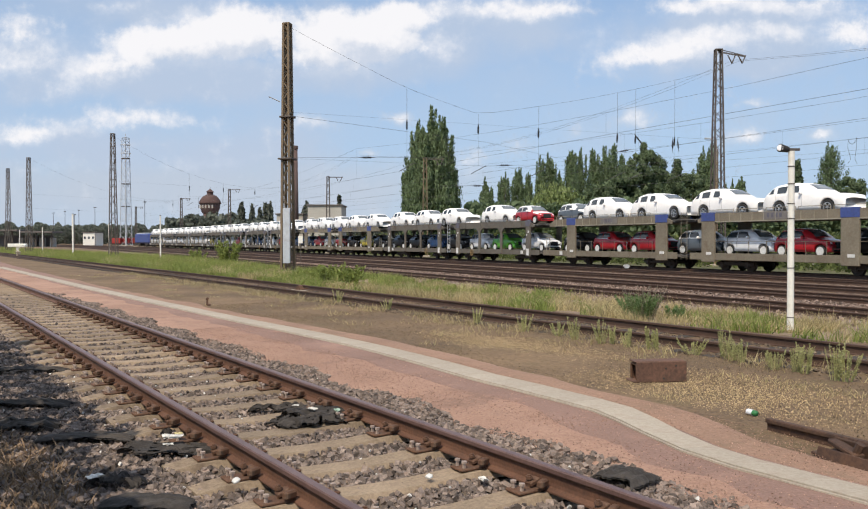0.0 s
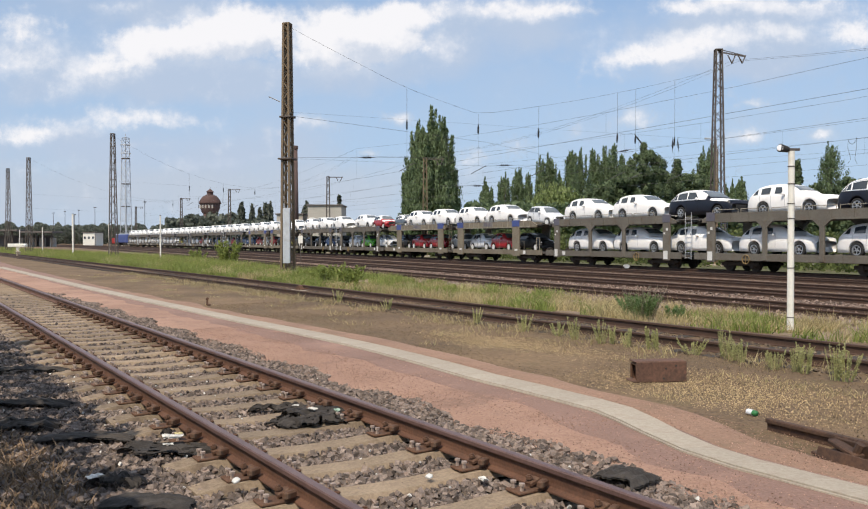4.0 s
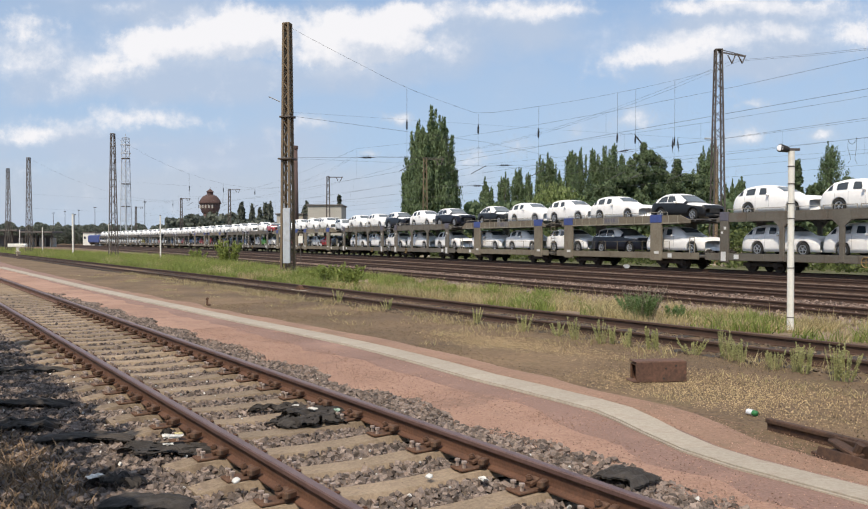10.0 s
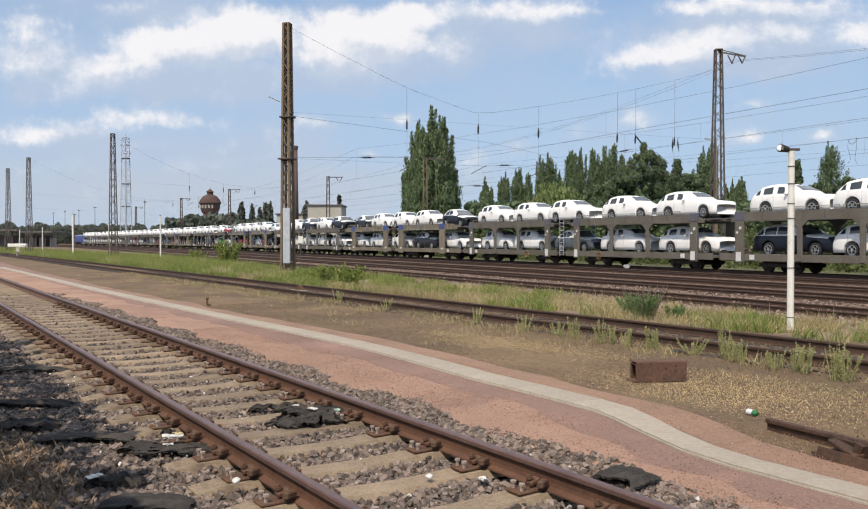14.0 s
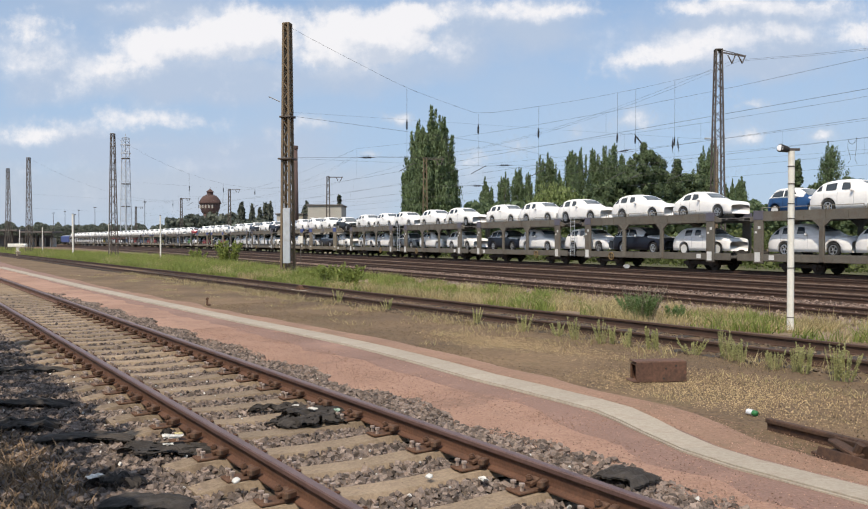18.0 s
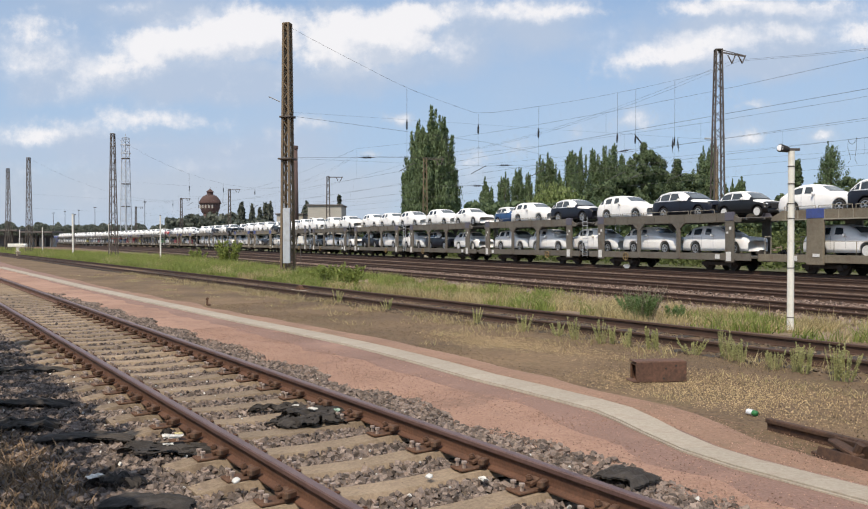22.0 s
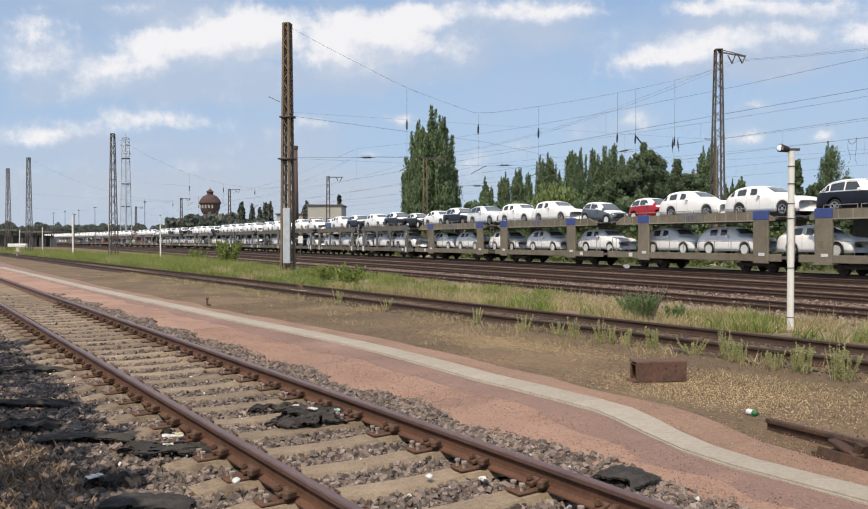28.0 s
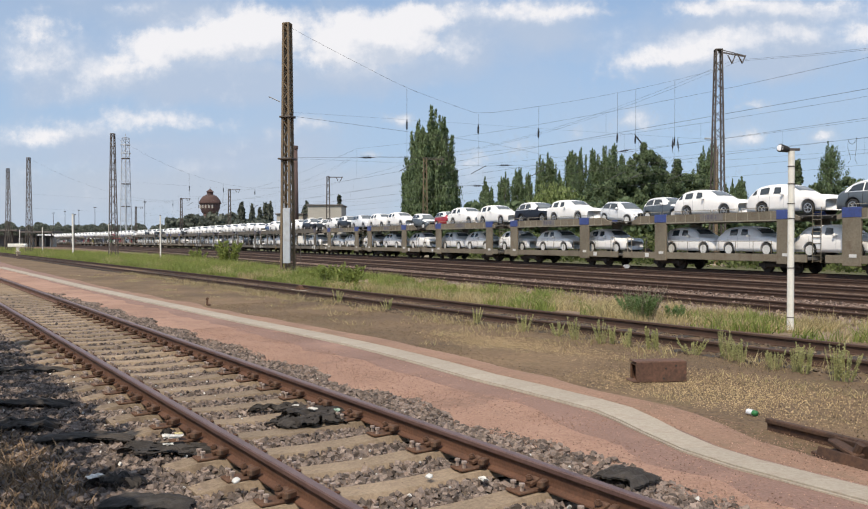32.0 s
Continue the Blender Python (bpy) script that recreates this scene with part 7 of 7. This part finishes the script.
# heaps (bearing, height, half width, half height, weight): sunlit tops, then soft grey undersides
HEAPS_LEFT = ((170, 125, 75, 28, 0.8), (235, 90, 75, 42, 1.0), (320, 75, 80, 45, 1.0), (400, 52, 75, 45, 1.0), (462, 45, 62, 44, 1.0), (430, 95, 110, 36, 0.75), (35, 70, 70, 50, 0.55), (20, 115, 50, 30, 0.5), (95, 90, 40, 30, 0.35), (205, 10, 40, 16, 0.6), (60, 237, 100, 22, 0.62), (165, 216, 100, 24, 0.55), (250, 208, 80, 24, 0.66), (345, 222, 80, 18, 0.5), (20, 247, 60, 18, 0.5), (60, 40, 90, 30, 0.4), (120, 160, 110, 30, 0.35))
HEAPS_MID = ((560, 75, 55, 55, 0.9), (610, 55, 60, 45, 1.0), (660, 70, 65, 55, 1.0), (715, 60, 60, 45, 0.9), (600, 115, 70, 28, 0.8), (770, 85, 70, 35, 0.6), (740, 20, 60, 25, 0.7), (860, 18, 110, 25, 0.8), (960, 15, 80, 22, 0.7), (1030, 18, 50, 15, 0.5))
HEAPS_RIGHT = ((1100, 112, 55, 32, 0.7), (1170, 95, 60, 28, 0.65), (1250, 75, 65, 32, 0.85), (1210, 105, 80, 25, 0.5), (1340, 60, 80, 28, 0.65), (1440, 55, 70, 28, 0.6), (1545, 65, 55, 45, 1.0), (1230, 12, 70, 22, 0.8), (1330, 8, 100, 20, 0.75), (1470, 8, 110, 18, 0.7), (1085, 60, 60, 18, 0.4))
HEAPS_LOW = ((555, 222, 55, 18, 0.75), (500, 240, 50, 14, 0.5), (718, 212, 32, 14, 0.75), (668, 275, 24, 9, 0.7), (360, 296, 60, 14, 0.55), (420, 285, 50, 10, 0.4), (500, 275, 50, 12, 0.4), (1138, 218, 42, 22, 0.75), (1350, 243, 42, 20, 0.95), (1360, 190, 38, 15, 0.7), (1480, 240, 34, 14, 0.8), (100, 300, 90, 16, 0.3), (845, 290, 70, 24, 0.55), (1040, 240, 60, 16, 0.35), (930, 265, 80, 18, 0.35), (270, 262, 120, 14, 0.4))
SHADE_HIGH = ((310, 15, 150, 35, 1.0), (260, 145, 190, 40, 1.0), (420, 140, 150, 45, 0.9), (640, 135, 140, 35, 0.8), (790, 105, 100, 40, 0.7), (900, 42, 220, 55, 1.0), (60, 100, 130, 70, 1.0), (1270, 95, 190, 55, 1.0), (1390, 75, 160, 55, 0.9), (1400, 15, 200, 32, 0.9), (150, 260, 260, 45, 0.8), (380, 290, 220, 40, 0.6), (550, 245, 130, 40, 0.5), (60, 180, 100, 30, 0.4))
SHADE_LOW = ((1350, 215, 70, 50, 0.4), (1140, 225, 60, 35, 0.4), (1490, 240, 50, 25, 0.4), (200, 340, 420, 80, 0.95), (600, 340, 250, 70, 0.6), (880, 300, 120, 50, 0.35))


def cloud_density(name, heaps):
    g = bpy.data.node_groups.new(name, "ShaderNodeTree")
    g.interface.new_socket("Vector", in_out="INPUT", socket_type="NodeSocketVector")
    g.interface.new_socket("Value", in_out="OUTPUT", socket_type="NodeSocketFloat")
    gi, go = g.nodes.new("NodeGroupInput"), g.nodes.new("NodeGroupOutput")
    total = None
    for cx, cy, rx, ry, wt in heaps:
        mp = g.nodes.new("ShaderNodeMapping")
        mp.vector_type = "TEXTURE"
        mp.inputs["Location"].default_value = (cx - 784, 460 - cy, 0)
        mp.inputs["Scale"].default_value = (rx * 1.45, ry * 1.45, 1000)
        g.links.new(gi.outputs[0], mp.inputs["Vector"])
        gr = g.nodes.new("ShaderNodeTexGradient")
        gr.gradient_type = "SPHERICAL"
        g.links.new(mp.outputs[0], gr.inputs[0])
        ad = g.nodes.new("ShaderNodeMath")
        ad.operation = "MULTIPLY_ADD"
        g.links.new(gr.outputs[1], ad.inputs[0])
        ad.inputs[1].default_value = wt * 1.25
        ad.inputs[2].default_value = 0.0
        if total is not None:
            g.links.new(total, ad.inputs[2])
        total = ad.outputs[0]
    g.links.new(total, go.inputs[0])
    return g


def math_node(n, op, a, b=None, c=None):
    m = n.nodes.new("ShaderNodeMath")
    m.operation = op
    for i, v in enumerate((a, b, c)):
        if v is None:
            continue
        if isinstance(v, bpy.types.NodeSocket):
            n.links.new(v, m.inputs[i])
        else:
            m.inputs[i].default_value = v
    return m.outputs[0]


def range_of(n, value, lo, hi, top=1.0):
    r = n.nodes.new("ShaderNodeMapRange")
    r.interpolation_type = "SMOOTHSTEP"
    for i, v in ((1, lo), (2, hi), (3, 0.0), (4, top)):
        r.inputs[i].default_value = v
    n.links.new(value, r.inputs[0])
    return r.outputs[0]


def cloud_sheet(name, label, heaps, shades, depth, veil_top, shade_colour):
    """A far sheet of drifting clouds: bright billows with crisp crowns over soft grey undersides, clear between."""
    m = bpy.data.materials.new(name)
    m.use_nodes = True
    n = m.node_tree
    n.nodes.clear()
    out = n.nodes.new("ShaderNodeOutputMaterial")
    tc = n.nodes.new("ShaderNodeTexCoord")
    sc = n.nodes.new("ShaderNodeVectorMath")
    sc.operation = "SCALE"
    sc.inputs[3].default_value = 1520.0 / depth
    n.links.new(tc.outputs["Object"], sc.inputs[0])

    def vec(op, a, b, c=None):
        v = n.nodes.new("ShaderNodeVectorMath")
        v.operation = op
        for i, q in enumerate((a, b, c)):
            if isinstance(q, bpy.types.NodeSocket):
                n.links.new(q, v.inputs[i])
            elif q is not None:
                v.inputs[i].default_value = q
        return v.outputs[0]
    n1 = noise_of(n, 0.014, 7, 0.58, sc.outputs[0])
    warped = vec("MULTIPLY_ADD", n1.outputs["Color"], (76, 48, 0), vec("ADD", sc.outputs[0], (-38, -24, 0)))
    lit_group, grey_group = cloud_density(name + "_tops", heaps), cloud_density(name + "_shade", shades)

    def density(group, v):
        gn = n.nodes.new("ShaderNodeGroup")
        gn.node_tree = group
        n.links.new(v, gn.inputs[0])
        return gn.outputs[0]
    fine = noise_of(n, 0.022, 9, 0.60, sc.outputs[0])
    curl = noise_of(n, 0.055, 8, 0.62, sc.outputs[0])
    rough = math_node(n, "MULTIPLY_ADD", curl.outputs[0], 0.7, -0.35)
    w0 = math_node(n, "ADD", density(lit_group, warped), math_node(n, "ADD", math_node(n, "MULTIPLY_ADD", fine.outputs[0], 1.4, -0.70), rough))
    w1 = math_node(n, "ADD", density(lit_group, vec("ADD", warped, (-8, 30, 0))), 0.0)
    tops = range_of(n, w0, 0.0, 1.25)
    broad = noise_of(n, 0.008, 6, 0.55, sc.outputs[0])
    g0 = math_node(n, "ADD", density(grey_group, warped), math_node(n, "MULTIPLY_ADD", broad.outputs[0], 1.7, -0.85))
    grey = range_of(n, g0, -0.1, 1.2, 0.85)
    relief = math_node(n, "MULTIPLY_ADD", noise_of(n, 0.018, 7, 0.6, vec("ADD", warped, (300, 120, 0))).outputs[0], 1.8, -0.9)
    lit = range_of(n, math_node(n, "ADD", math_node(n, "SUBTRACT", w0, w1), relief), -0.85, 0.45)
    col = mix_of(n, lit, (0.62, 0.68, 0.79), (0.975, 0.955, 0.965))
    col = mix_of(n, tops, shade_colour, col)
    veil = range_of(n, noise_of(n, 0.0035, 5, 0.55, sc.outputs[0]).outputs[0], 0.38, 0.78, veil_top)
    al = math_node(n, "MAXIMUM", math_node(n, "MAXIMUM", math_node(n, "MULTIPLY", tops, 0.93), grey), veil)
    em = n.nodes.new("ShaderNodeEmission")
    n.links.new(col, em.inputs[0])
    tr = n.nodes.new("ShaderNodeBsdfTransparent")
    mx = n.nodes.new("ShaderNodeMixShader")
    n.links.new(al, mx.inputs[0])
    n.links.new(tr.outputs[0], mx.inputs[1])
    n.links.new(em.outputs[0], mx.inputs[2])
    n.links.new(mx.outputs[0], out.inputs[0])
    k = depth / 1520
    sh = Shape().add([(-1300 * k, 10 * k, 0), (1300 * k, 10 * k, 0), (1300 * k, 800 * k, 0), (-1300 * k, 800 * k, 0)], [(0, 1, 2, 3)])
    return thing("backdrop_clouds", label, "clouds", kind="structure", shape=sh, material=m)


high_clouds = cloud_sheet("high_clouds", "white cumulus clouds drifting in a blue sky", HEAPS_LEFT + HEAPS_MID + HEAPS_RIGHT, SHADE_HIGH, CLOUD_D, 0.30, (0.50, 0.592, 0.745))
low_clouds = cloud_sheet("low_clouds", "small far clouds and haze low over the horizon", HEAPS_LOW, SHADE_LOW, CLOUD_D * 1.1, 0.30, (0.545, 0.60, 0.69))


# ---- what moves ----
def motions():
    drift = CLOUD_D / 1520
    for sheet_, far, dx in ((high_clouds, CLOUD_D, 0.95), (low_clouds, CLOUD_D * 1.1, 0.1)):
        sky_pose = CAM_POSE @ Matrix.Translation((0, 0, -far))
        walk(sheet_, [(t, sky_pose @ Matrix.Translation((t * dx * drift, -t * 0.1 * drift, 0))) for t in (0.0, 16.0, 32.0)])
    for ob, back, up, pitch in RIDERS:
        walk(ob, [(4.0 * i, place_of(back, 4.0 * i, up, pitch)) for i in range(9)])
    # the wheelsets roll on the rails, two frames a row
    turn = [(2 * i / FPS, SPEED * run_time(2 * i / FPS) / 0.36) for i in range(481)]
    for ws in ROLLING:
        c = ws.matrix_basis.translation.copy()
        walk(ws, [(t, Matrix.Translation(c) @ Matrix.Rotation(-a, 4, "Y")) for t, a in turn])


motions()
